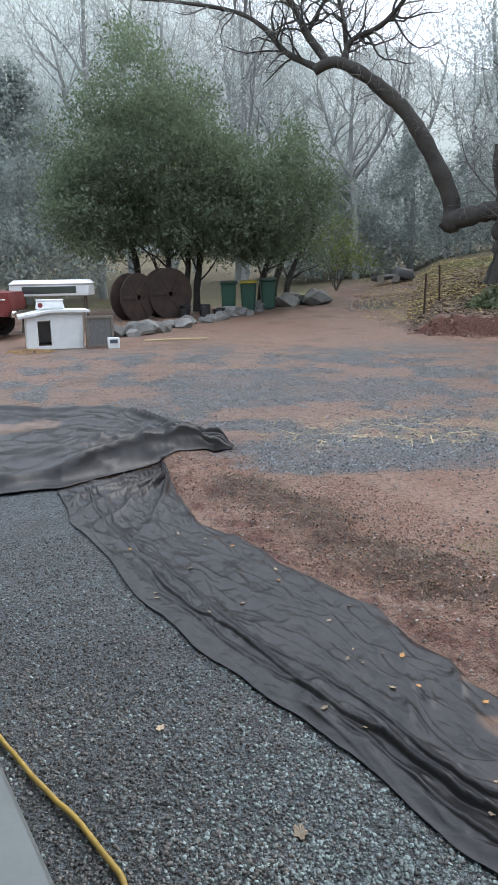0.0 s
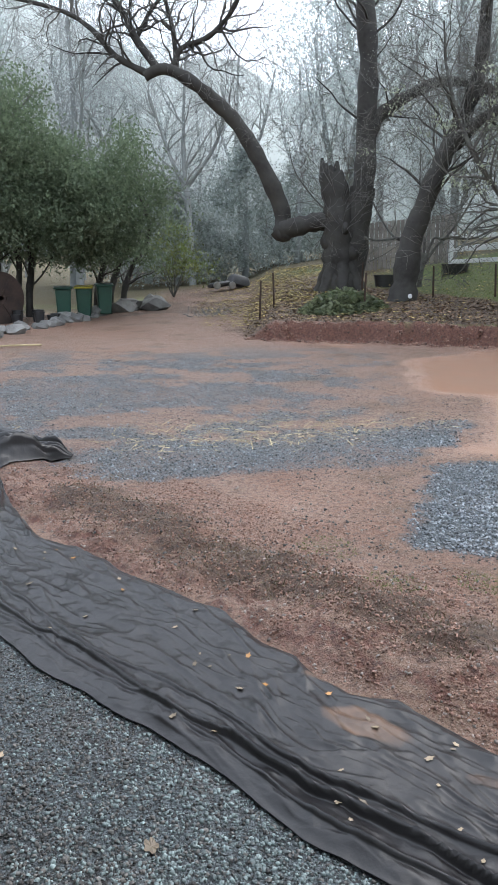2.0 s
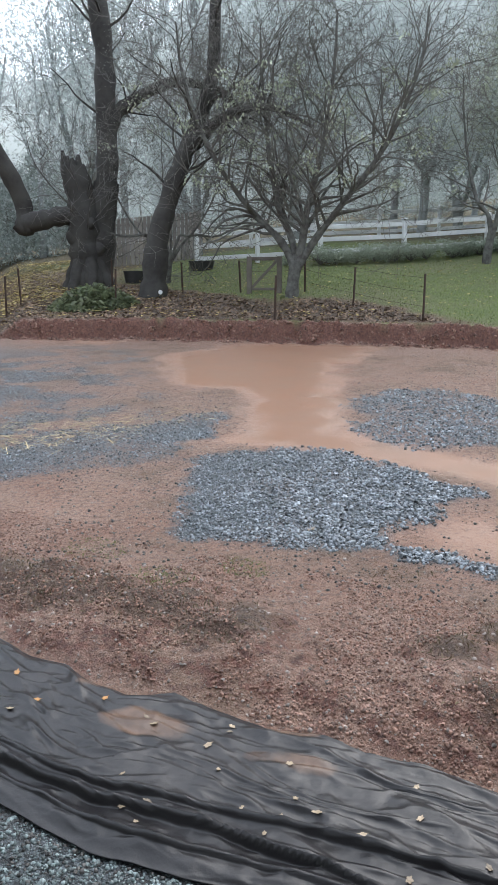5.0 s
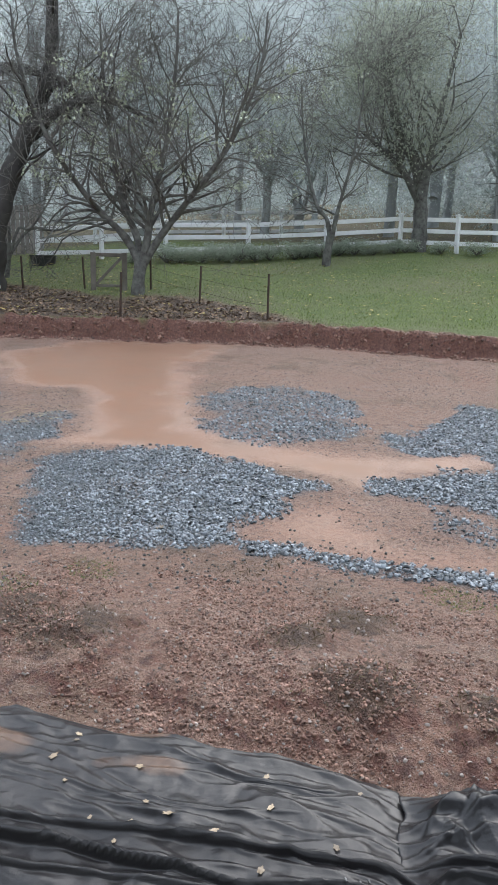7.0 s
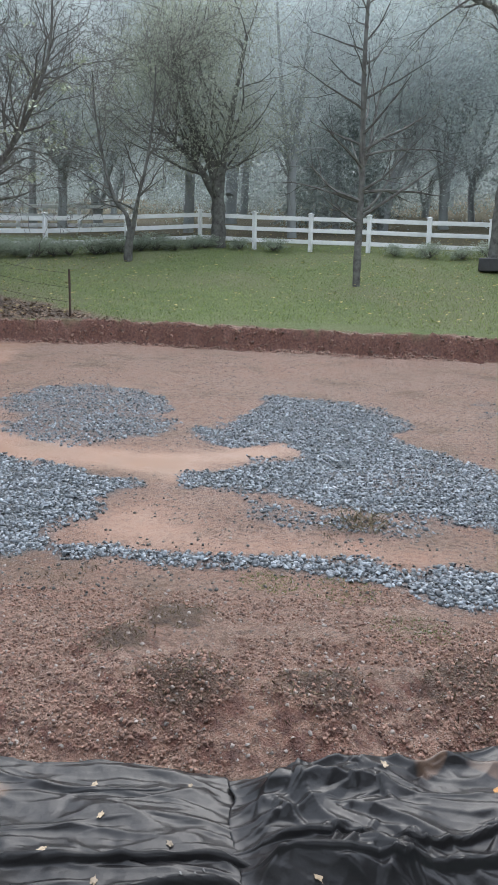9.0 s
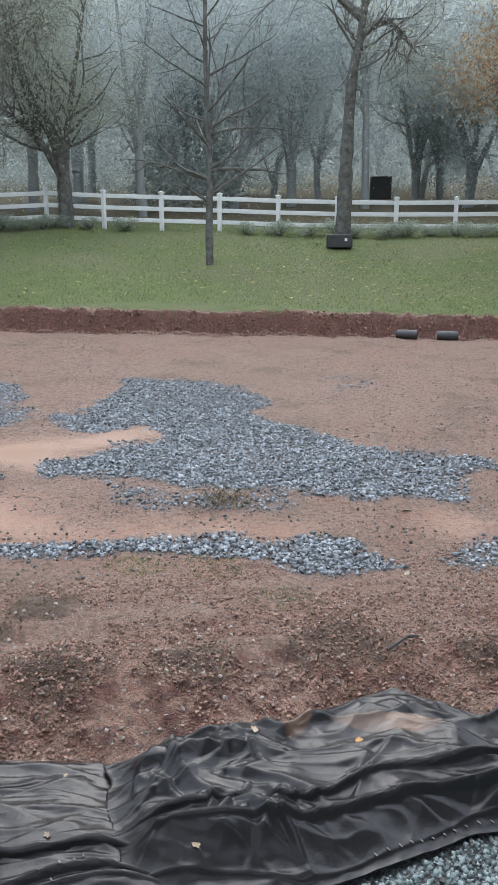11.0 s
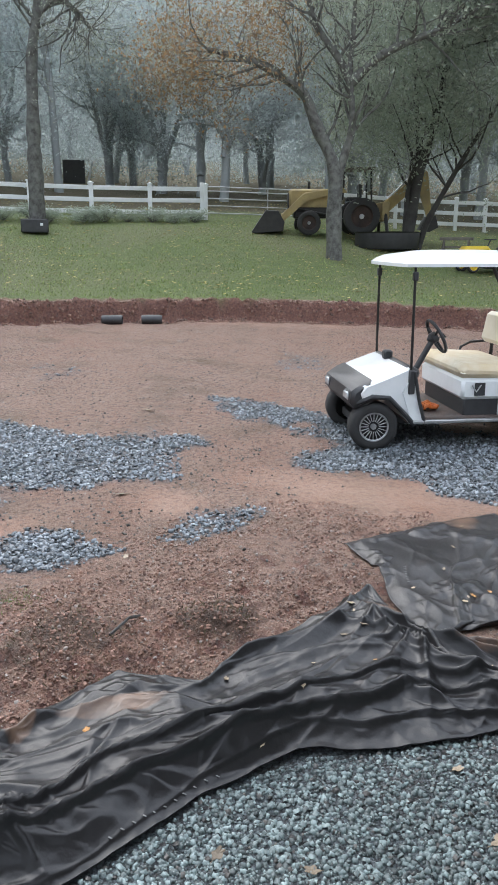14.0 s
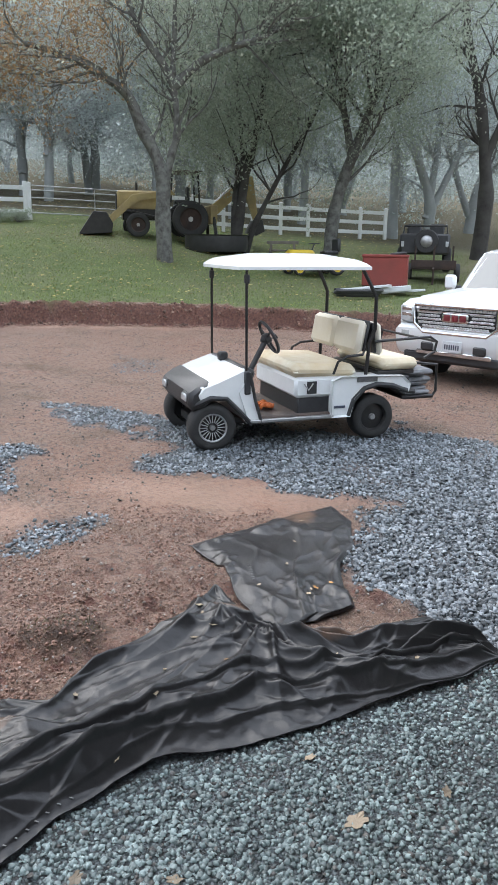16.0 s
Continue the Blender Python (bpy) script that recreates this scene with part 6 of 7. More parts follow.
        part("clip", Geo().box((s * .56, .52, .64), (.05, .06, .22), .01, (0, 0, 0)), M['black'], fp)
        part("foot_rail", Geo().tube([(s * .5, -1.16, .40), (s * .5, -1.52, .40), (s * .5, -1.56, .45), (s * .5, -1.55, .72), (s * .5, -1.2, .76)], .015, 8), M['blackmetal'], c)
    part("foot_plate", Geo().box((0, -1.36, .39), (1.0, .36, .03), .006), M['blackmetal'], c)
    part("cross_rail", Geo().tube([(-.55, -1.5, .96), (.55, -1.5, .96)], .013, 8), M['blackmetal'], c)
    # stuffed wrinkled bag held in the rear rack
    ft = part("folded_tarp", Geo().box((0, -1.36, .43), (.94, .32, .05), .02), M['bag'], c, "grey folded plastic held in the rear rack")
    rng = random.Random(2)
    for k in range(1, 6):
        part("fold", Geo().box((rng.uniform(-.05, .05), -1.36 + rng.uniform(-.02, .02), .43 + k * .045), (.92, .3, .05), .02, (rng.uniform(-4, 4), rng.uniform(-3, 3), rng.uniform(-4, 4))), M['bag'], ft)
    # steering
    st = part("steering_column", Geo().tube([(-.27, .5, .5), (-.27, .24, .98)], .028, 10), M['black'], c)
    tilt = pose(-.27, .2, 1.02, 62, 0, 0)
    ring = [tilt @ Vector((.165 * math.cos(a), .165 * math.sin(a), 0)) for a in [k * math.pi / 12 for k in range(25)]]
    w = part("steering_wheel", Geo().tube(ring, .016, 8, False), M['black'], c)
    for k in range(3):
        a = k * 2.094 + .5
        part("spoke", Geo().tube([tilt @ Vector((0, 0, -.02)), tilt @ Vector((.16 * math.cos(a), .16 * math.sin(a), 0))], .012, 6), M['black'], w)
    part("hub", Geo().lathe([(0, .0), (.05, 0), (.055, -.05), (.02, -.09)], axis='z', sides=14), M['black'], w).matrix_local = tilt
    part("lever", Geo().tube([(-.2, .2, .98), (-.12, .1, .99), (-.05, .06, 1.02), (-.04, .02, .98)], .01, 6), M['black'], c)
    part("cup_holder", Geo().box((.1, .55, .8), (.09, .09, .09), .015), M['black'], c)
    # roof: shallow crowned shell with a rolled edge
    vs, fs = [], []
    nx, ny = 15, 25
    for k in (0, 1):
        for i in range(nx):
            for j in range(ny):
                u, v = i / (nx - 1) * 2 - 1, j / (ny - 1) * 2 - 1
                e = max(abs(u) ** 6, abs(v) ** 10)
                ss = 1 - .05 * (abs(u) ** 4) * (abs(v) ** 4)
                z = 1.735 + .055 * (1 - u * u) * (1 - v ** 4) - .045 * e + .012 * (math.cos(u * 9) * .5 + .5) * (1 - abs(v) ** 8)
                vs.append((u * .60 * ss, -.05 + v * .70 * ss, z - (.03 if k else 0)))
    for i in range(nx - 1):
        for j in range(ny - 1):
            a = i * ny + j
            fs += [(a, a + ny, a + ny + 1, a + 1), (nx * ny + a, nx * ny + a + 1, nx * ny + a + ny + 1, nx * ny + a + ny)]
    rim = [i * ny for i in range(nx)] + [(nx - 1) * ny + j for j in range(1, ny)] + [i * ny + ny - 1 for i in range(nx - 2, -1, -1)] + [j for j in range(ny - 2, 0, -1)]
    for a, b in zip(rim, rim[1:] + rim[:1]):
        fs.append((a, b, b + nx * ny, a + nx * ny))
    part("roof", Geo().add(vs, fs), M['gelcoat'], c, "white moulded roof", smooth=50)
    # orange tie-down strap lying on the floor
    g = Geo()
    for k in range(5):
        pts = [(-.32 + .05 * k + .05 * math.sin(q + k), .22 + .07 * math.cos(q * 1.3 + k), .33 + .03 * abs(math.sin(q * 2 + k))) for q in [j * .5 for j in range(9)]]
        g.tube(pts, .014, 5)
    part("strap", g, M['amber'], c, "crumpled orange tie-down strap")
    part("under_frame", Geo().box((0, 0, .22), (.5, 1.9, .08), .01), M['blackmetal'], c)
    part("axle", Geo().tube([(-.45, -.83, .225), (.45, -.83, .225)], .04, 8), M['blackmetal'], c)
    part("axle", Geo().tube([(-.45, .84, .225), (.45, .84, .225)], .03, 8), M['blackmetal'], c)
    return c


golf_cart()


# ---- white pickup: local y forward, front at y = 0 ----
def white_pickup():
    px, py = 10.3, -4.68
    t = thing("pickup_truck", "clean white full-size pickup with chrome mesh grille", "pickup truck", (px, py, hz(px, py) - .01), 36)
    W = 1.0
    part("front_bumper", Geo().prism([(-.02, .50), (.02, .62), (.02, .80), (-.1, .86), (-.34, .84), (-.34, .44), (-.08, .42)], -W, W, 'x', .06), M['carpaint'], t, "white painted bumper")
    part("lower_valance", Geo().box((0, -.12, .40), (1.7, .2, .16), .04), M['black'], t)
    part("skid_trim", Geo().box((0, -.005, .47), (1.2, .05, .07), .015), M['chrome'], t)
    for s in (-1, 1):
        part("tow_hook", Geo().box((s * .42, .015, .56), (.2, .05, .12), .02), M['black'], t, "dark tow hook recess")
        part("fog_light", Geo().box((s * .8, .0, .72), (.16, .05, .12), .02), M['lens'], t)
        part("fender", Geo().prism([(-.12, .80), (-.1, 1.12), (-.3, 1.20), (-1.5, 1.24), (-1.5, .55), (-1.42, .5), (-1.3, .78), (-1.0, .92), (-.7, .8), (-.52, .5), (-.3, .5)], s * .82, s * 1.01, 'x', .05), M['carpaint'], t)
        hl = part("headlight", Geo().box((s * .83, -.1, 1.0), (.26, .12, .24), .03, (0, 0, s * -14)), M['lens'], t, "clear chrome-rimmed lamp")
        part("lamp_band", Geo().box((s * .83, -.045, .99), (.2, .02, .05), .006, (0, 0, s * -14)), M['chrome'], hl)
        part("lamp_band", Geo().box((s * .83, -.045, 1.07), (.2, .02, .05), .006, (0, 0, s * -14)), M['chrome'], hl)
        mi = part("mirror", Geo().box((s * 1.14, -1.75, 1.40), (.2, .12, .24), .04), M['carpaint'], t)
        part("mirror_foot", Geo().box((s * 1.03, -1.78, 1.32), (.14, .06, .06), .015), M['black'], mi)
    part("hood", Geo().prism([(-.1, 1.08), (-.14, 1.17), (-.4, 1.25), (-1.5, 1.33), (-1.6, 1.30), (-1.6, 1.1), (-.3, 1.05)], -.84, .84, 'x', .05), M['carpaint'], t, "white hood with a raised centre")
    part("hood_bulge", Geo().prism([(-.3, 1.2), (-.5, 1.29), (-1.45, 1.35), (-1.5, 1.3)], -.42, .42, 'x', .03), M['carpaint'], t)
    # grille: chrome frame, dark back, bars of small cells
    part("grille_back", Geo().box((0, -.06, .97), (1.24, .08, .34), .02), M['black'], t)
    fr = Geo()
    loop = [(-.66, 1.15), (.66, 1.15), (.66, .88), (.5, .76), (-.5, .76), (-.66, .88), (-.66, 1.15)]
    fr.tube([(a, -.0, b) for a, b in loop], .03, 8)
    gr = part("grille", fr, M['chrome'], t, "chrome grille surround")
    for r in range(3):
        part("grille_bar", Geo().box((0, -.005, .83 + r * .115), (1.2, .03, .016), .004), M['chrome'], gr)
    cells = Geo()
    for r in range(7):
        for k in range(24):
            x = -.58 + k * .0505 + (.025 if r % 2 else 0)
            z = .80 + r * .05
            if abs(x) < .23 and .9 < z < 1.06 or abs(x) > .62 or (z < .86 and abs(x) > .52):
                continue
            cells.box((x, -.006, z), (.042, .024, .036), .006)
    part("grille_mesh", cells, M['rim'], gr, kind="stuff")
    bd = part("badge", Geo().box((0, .0, .985), (.42, .03, .13), .02), M['chrome'], gr, "plain red badge on chrome")
    for k in (-1, 0, 1):
        part("badge_inset", Geo().box((k * .125, .016, .985), (.1, .012, .09), .008), M['badge'], bd)
    pl = part("plate", Geo().box((0, .035, .585), (.305, .014, .155), .006), M['plate'], t, "pale plate with dark bars")
    for k in range(7):
        part("plate_bar", Geo().box((-.105 + k * .035, .044, .58), (.02, .004, .07), .001), M['ink'], pl)
    # cab and bed
    part("windshield", Geo().prism([(-1.58, 1.30), (-2.2, 1.87), (-2.28, 1.87), (-1.68, 1.28)], -.8, .8, 'x', .01), M['glass'], t)
    part("cab", Geo().prism([(-1.66, 1.22), (-1.68, 1.28), (-2.3, 1.87), (-2.7, 1.93), (-3.6, 1.9), (-3.85, 1.3), (-3.85, .5), (-1.5, .5), (-1.5, 1.22)], -.97, .97, 'x', .1), M['carpaint'], t)
    for s in (-1, 1):
        part("side_window", Geo().prism([(-1.95, 1.34), (-2.4, 1.78), (-3.45, 1.78), (-3.65, 1.34)], s * .955, s * .985, 'x', .005), M['glass'], t)
        part("a_pillar", Geo().tube([(s * .80, -1.62, 1.29), (s * .72, -2.28, 1.88)], .045, 8), M['carpaint'], t)
    part("wiper", Geo().tube([(-.1, -1.66, 1.35), (.5, -1.72, 1.39)], .01, 6), M['black'], t)
    part("bed", Geo().prism([(-3.9, .5), (-3.9, 1.32), (-5.7, 1.32), (-5.75, .6), (-5.3, .5), (-5.0, .85), (-4.6, .9), (-4.2, .5)], -.98, .98, 'x', .06), M['carpaint'], t)
    for x in (-.84, .84):
        wheel(t, (x, -1.0, .4), .4, .27, M['alloy'])
        wheel(t, (x, -4.65, .4), .4, .27, M['alloy'])
    part("underbody", Geo().box((0, -2.8, .46), (1.5, 5.2, .2), .03), M['black'], t)


white_pickup()


# ---- doghouse and what stands by it ----
def dog_house():
    d = thing("dog_house", "white painted wooden doghouse with dark doorway", "doghouse", (-4.5, 15.65, hz(-4.5, 15.65)), 20)
    w, h, dp = 1.12, .74, .95
    # local x across the front, y away
    fr = Geo()
    for c, s in (((-.46, 0, h / 2), (.20, .03, h)), ((.24, 0, h / 2), (.64, .03, h)), ((-.22, 0, h - .08), (.28, .03, .16)), ((-.22, 0, .04), (.28, .03, .08))):
        fr.box(c, s, .004)
    part("front_wall", fr, M['white'], d)
    for x in (-w / 2, w / 2):
        part("side_wall", Geo().prism([(0.02, 0), (dp, 0), (dp, h - .06), (0.02, h)], x - .015, x + .015, 'x', .003), M['white'], d)
    part("back_wall", Geo().box((0, dp, h / 2 - .03), (w, .03, h - .06), .004), M['white'], d)
    part("floor", Geo().box((0, dp / 2, .06), (w - .05, dp - .05, .04), .004), M['wood'], d)
    part("roof", Geo().prism([(-.72, h - .10), (-.72, h - .045), (-.1, h + .07), (.72, h + .05), (.72, h), (-.1, h + .02)], -.12, dp + .14, 'y', .008), M['white'], d, "shallow white roof")
    part("door_frame", Geo().box((-.36, -.02, .34), (.025, .02, .54), .003).box((-.08, -.02, .34), (.025, .02, .54), .003).box((-.22, -.02, .60), (.3, .02, .025), .003), M['white'], d)
    z0 = hz(-4.5, 15.65)
    b = thing("storage_box", "white plastic box with a red mark on the roof", "box", (-4.68, 15.98, z0 + h + .07), 20)
    part("body", Geo().box((0, 0, .09), (.58, .36, .18), .025, taper=.92), M['white'], b)
    part("lid", Geo().box((0, 0, .19), (.56, .34, .03), .01), M['white'], b)
    part("red_mark", Geo().lathe([(0, -.184), (.05, -.182), (.05, -.17)], (-.2, 0, .09), 'y', 12), M['badge'], b)
    s = Geo()
    rng = random.Random(4)
    for k in range(240):
        a, q = rng.uniform(0, 6.28), rng.random() ** .6
        x, y = -4.9 + .5 * q * math.cos(a), 15.2 + .35 * q * math.sin(a)
        s.box((x, y, hz(x, y) + .05 * (1 - q)), (rng.uniform(.03, .09), .02, .012), 0, (0, rng.uniform(-25, 25), rng.uniform(0, 180)))
    tagged(part("bedding_straw", s, M['sawdust'], None, "orange-brown bedding spilled before the doghouse", kind="stuff"), category="straw")
    # dark framed panel leaning on the side, small pale box beside
    f = thing("framed_panel", "dark framed wire panel leaning beside the doghouse", "panel", (-3.62, 15.85, hz(-3.62, 15.85)), 35)
    for c, sz in (((-.28, 0, .33), (.06, .05, .66)), ((.28, 0, .33), (.06, .05, .66)), ((0, 0, .63), (.56, .05, .06)), ((0, 0, .03), (.56, .05, .06))):
        part("frame_bar", Geo().box(c, sz, .008), M['wood'], f)
    part("panel", Geo().box((0, .005, .33), (.5, .015, .56), .004), M['print_grey'], f)
    k = thing("carton", "small pale carton on the wet ground", "box", (-3.3, 15.65, hz(-3.3, 15.65)), 15)
    part("body", Geo().box((0, 0, .11), (.24, .22, .22), .008), M['white'], k)
    part("dark_print", Geo().box((0, -.112, .15), (.16, .006, .08), .001), M['ink'], k)
    st = part("stick", Geo().tube([(-2.9, 17.0, hz(-2.9, 17) + .03), (-2.2, 17.2, hz(-2.2, 17.2) + .035), (-1.5, 17.3, hz(-1.5, 17.3) + .03)], .022, 6), M['straw'], None, "pale stick lying on wet ground")
    tagged(st, category="stick")


dog_house()


def red_pickup():
    t = thing("pickup_truck", "old faded red pickup parked behind the doghouse", "pickup truck", (-8.3, 18.7, hz(-8.3, 18.7)), -84)
    # local y forward
    part("body", Geo().prism([(1.9, .55), (2.0, .8), (1.95, 1.12), (.75, 1.2), (.6, 1.2), (-2.6, 1.2), (-2.6, .6), (-1.9, .55), (-1.7, .9), (-1.3, .98), (-.9, .85), (-.8, .55), (.8, .55), (.95, .86), (1.3, .98), (1.65, .86), (1.78, .55)], -.92, .92, 'x', .07), M['red'], t)
    part("cab", Geo().prism([(.7, 1.18), (.3, 1.78), (-.6, 1.8), (-.75, 1.18)], -.82, .82, 'x', .06), M['red'], t)
    for s in (-1, 1):
        part("side_window", Geo().prism([(.5, 1.24), (.22, 1.7), (-.5, 1.72), (-.6, 1.24)], s * .81, s * .84, 'x', .004), M['glass'], t)
        part("trim", Geo().box((s * .93, -.2, .95), (.015, 4.2, .04), .004), M['chrome'], t)
    part("windshield", Geo().prism([(.74, 1.22), (.36, 1.74), (.34, 1.72), (.7, 1.2)], -.74, .74, 'x', .004), M['glass'], t)
    part("bumper", Geo().box((0, 2.03, .6), (1.8, .1, .16), .03), M['chrome'], t)
    for x in (-.8, .8):
        wheel(t, (x, 1.32, .37), .37, .2, M['rust'])
        wheel(t, (x, -1.3, .37), .37, .2, M['rust'])
    c = thing("truck_canopy", "white fibreglass truck canopy on trestles behind the doghouse", "canopy", (-5.9, 20.6, hz(-5.9, 20.6)), 6)
    part("roof_shell", Geo().box((0, 0, 1.28), (2.1, 1.3, .16), .06, taper=.93), M['white'], c)
    part("skirt", Geo().box((0, 0, 1.08), (2.05, 1.25, .28), .02), M['white'], c)
    part("side_window", Geo().box((0, -.635, 1.1), (1.4, .02, .18), .01), M['glass'], c)
    for x in (-.8, .85):
        part("trestle", Geo().tube([(x, -.4, 0), (x, -.1, .95)], .03, 6).tube([(x, .4, 0), (x, .1, .95)], .03, 6).tube([(x, -.4, .95), (x, .4, .95)], .03, 6), M['wood'], c)


red_pickup()


def spool(loc, rz, R, label):
    s = thing("cable_spool", label, "cable spool", (loc[0], loc[1], hz(*loc)), rz, "old spools")
    for y in (-.22, .22):
        part("flange", Geo().lathe([(.08, y - .03), (R, y - .03), (R + .01, y), (R, y + .03), (.08, y + .03)], (0, 0, R), 'y', 30), M['rust'], s)
    part("drum", Geo().lathe([(R * .5, -.2), (R * .5, .2)], (0, 0, R), 'y', 24), M['wood'], s)
    for k in range(6):
        a = k * 1.047
        part("slat", Geo().box((R * .55 * math.cos(a), -.26, R + R * .55 * math.sin(a)), (R * .7, .02, .1), .005, (0, -math.degrees(a), 0)), M['rust'], s)


spool((-4.2, 23.2), 52, .72, "rusty brown cable spool standing on its rim")
spool((-3.3, 24.0), 40, .78, "dark cable spool standing on its rim")


def wheelie_bin(loc, rz, lid, label):
    b = thing("wheelie_bin", label, "bin", (loc[0], loc[1], hz(*loc)), rz, "green bins")
    part("body", Geo().box((0, 0, .52), (.50, .55, .92), .04, (180, 0, 0), .84), M['green'], b)
    l = part("lid", Geo().prism([(-.33, .97), (-.34, 1.02), (.1, 1.08), (.3, 1.04), (.31, .97)], -.29, .29, 'x', .02), lid, b)
    part("handle", Geo().tube([(-.22, .33, 1.0), (.22, .33, 1.0)], .018, 8), M['black'], b)
    for x in (-.23, .23):
        part("wheel", Geo().lathe([(0, x - .03), (.1, x - .03), (.11, x), (.1, x + .03), (0, x + .03)], (0, .26, .1), 'x', 16), M['rubber'], b)


wheelie_bin((-1.45, 25.5), 4, M['green'], "dark green wheelie bin beside the stones")
wheelie_bin((-.8, 25.8), -3, M['green_yel'], "dark green wheelie bin with yellow lid")
wheelie_bin((-.15, 26.1), 6, M['green'], "dark green wheelie bin under the evergreen")


def boulder(name, loc, s, seed, label, group):
    rng = random.Random(seed)
    pts = []
    for k in range(26):
        v = Vector((rng.gauss(0, 1), rng.gauss(0, 1), rng.gauss(0, 1))).normalized()
        pts.append((v.x * s[0] * rng.uniform(.8, 1.1), v.y * s[1] * rng.uniform(.8, 1.1), v.z * s[2] * rng.uniform(.8, 1.1) + s[2] * .6))
    o = part(name, Geo().hull(pts), M['rock'], None, label, smooth=30)
    o.location = (loc[0], loc[1], hz(*loc) - .03)
    tagged(o, category="stone", group=group)


_r = random.Random(14)
for k in range(34):
    t = k / 33
    x, y = -3.7 + 3.5 * t + _r.uniform(-.2, .2), 18.5 + 8.0 * t + _r.uniform(-.35, .35)
    q = _r.uniform(.12, .34)
    boulder("boulder", (x, y), (q * 1.2, q, q * .8), 100 + k, "grey field stone in a rough row along the drive", "stones along the drive")
for k in range(16):
    x, y = 1.0 + _r.uniform(-.9, .7), 27.3 + _r.uniform(-.6, .6)
    q = _r.uniform(.2, .5)
    boulder("boulder", (x, y), (q * 1.3, q, q * .8), 150 + k, "dark stone in a heap beyond the bins", "stone heap")
for k in range(7):
    x, y = -1.9 + _r.uniform(-.9, .5), 23.8 + _r.uniform(-.6, .6)
    p = thing("plant_pot", "dark plastic nursery pot among the stones", "pot", (x, y, hz(x, y)), 0, "nursery pots")
    h = _r.uniform(.25, .4)
    part("pot", Geo().lathe([(.02, 0), (.11, 0), (.15, h), (.165, h), (.165, h + .03), (.14, h + .03), (.13, h - .04), (.0, h - .04)], (0, 0, 0), 'z', 14), M['black'], p)


def wheelbarrow():
    w = thing("mower_cart", "black upturned cart body with small wheels on the grass", "cart", (5.15, 32.6, hz(5.15, 32.6)), 15)
    part("tub", Geo().box((.35, 0, .32), (1.0, .7, .5), .1, (0, 12, 0), .8), M['black'], w)
    part("deck", Geo().box((-.55, 0, .2), (.9, .6, .2), .06, (0, -8, 0)), M['black'], w)
    for x in (-.8, -.1):
        part("wheel", Geo().lathe([(0, -.38), (.15, -.38), (.16, -.34), (.15, -.3), (0, -.3)], (x, 0, .16), 'y', 16), M['alloy'], w)
    b = Geo()
    rng = random.Random(8)
    for k in range(26):
        x, y = 3.0 + rng.gauss(0, .35), 23.5 + rng.gauss(0, .2)
        a = rng.uniform(0, 3.14)
        L = rng.uniform(.15, .4)
        z = hz(x, y)
        b.tube([(x, y, z + .02), (x + L * .5 * math.cos(a), y + L * .5 * math.sin(a), z + rng.uniform(.05, .2)), (x + L * math.cos(a), y + L * math.sin(a), z + rng.uniform(.1, .35))], .012, 4)
    tagged(part("brush_pile", b, M['twig_dark'], None, "small tangle of cut branches on the drive", kind="stuff"), category="branches")


wheelbarrow()


# ---- stakes, wire, garden gate, tubs ----
def stake(x, y, h, lean=(0, 0), label="thin dark steel stake in the bank"):
    z = hz(x, y)
    s = thing("fence_stake", label, "stake", (x, y, z), 0, "steel stakes")
    part("shaft", Geo().box((0, 0, 0), (.05, .012, h + .2), .002).box((0, .018, 0), (.012, .035, h + .2), .002), M['steel'], s).matrix_local = pose(0, 0, h / 2 - .1, lean[0], lean[1], 30)
    return s


for x, y, h, ln in ((3.98, 20.15, 1.2, (0, 2)), (4.4, 20.4, 1.1, (3, -5)), (8.75, 14.75, 1.15, (0, 3)), (6.3, 18.4, 1.1, (0, 3)), (11.1, 17.2, 1.0, (0, 0)), (11.06, 14.96, 1.05, (2, 0)), (11.26, 12.71, 1.15, (0, 1)), (8.5, 19.3, 1.0, (0, -2)), (9.75, 18.3, 1.0, (0, -5)), (7.4, 21.9, 1.0, (0, 0))):
    stake(x, y, h * .86, ln)


def wire_mesh():
    g = Geo()
    pts = [(9.8, 18.2), (11.1, 17.2), (11.06, 14.96), (11.26, 12.71)]
    for (ax, ay), (bx, by) in zip(pts[:-1], pts[1:]):
        for q in (.3, .6, .9):
            g.tube([(ax, ay, hz(ax, ay) + q), ((ax + bx) / 2, (ay + by) / 2, (hz(ax, ay) + hz(bx, by)) / 2 + q - .03), (bx, by, hz(bx, by) + q)], .004, 4)
    tagged(part("wire_strands", g, M['steel'], None, "slack wire strands between steel stakes"), category="wire")


wire_mesh()


def garden_gate():
    g = thing("garden_gate", "small dark wooden gate frame with a diagonal brace", "gate", (10.2, 17.8, hz(10.2, 17.8)), -35)
    for x in (-.4, .4):
        part("gate_post", Geo().box((x, 0, .48), (.13, .12, 1.0), .012), M['wood'], g)
    part("top_rail", Geo().box((0, 0, .92), (.86, .07, .09), .008), M['wood'], g)
    part("bottom_rail", Geo().box((0, 0, .14), (.7, .05, .07), .008), M['wood'], g)
    part("brace", Geo().box((0, 0, .52), (.98, .04, .07), .008, (0, -46, 0)), M['wood'], g)


garden_gate()


def feed_tub(loc, r, h, label):
    t = thing("feed_tub", label, "tub", (loc[0], loc[1], hz(*loc)), 0, "feed tubs")
    part("tub", Geo().lathe([(.0, .01), (r * .85, 0), (r, h), (r * 1.06, h), (r * 1.06, h + .03), (r * .95, h + .02), (r * .8, .05), (0, .05)], (0, 0, 0), 'z', 22), M['black'], t)


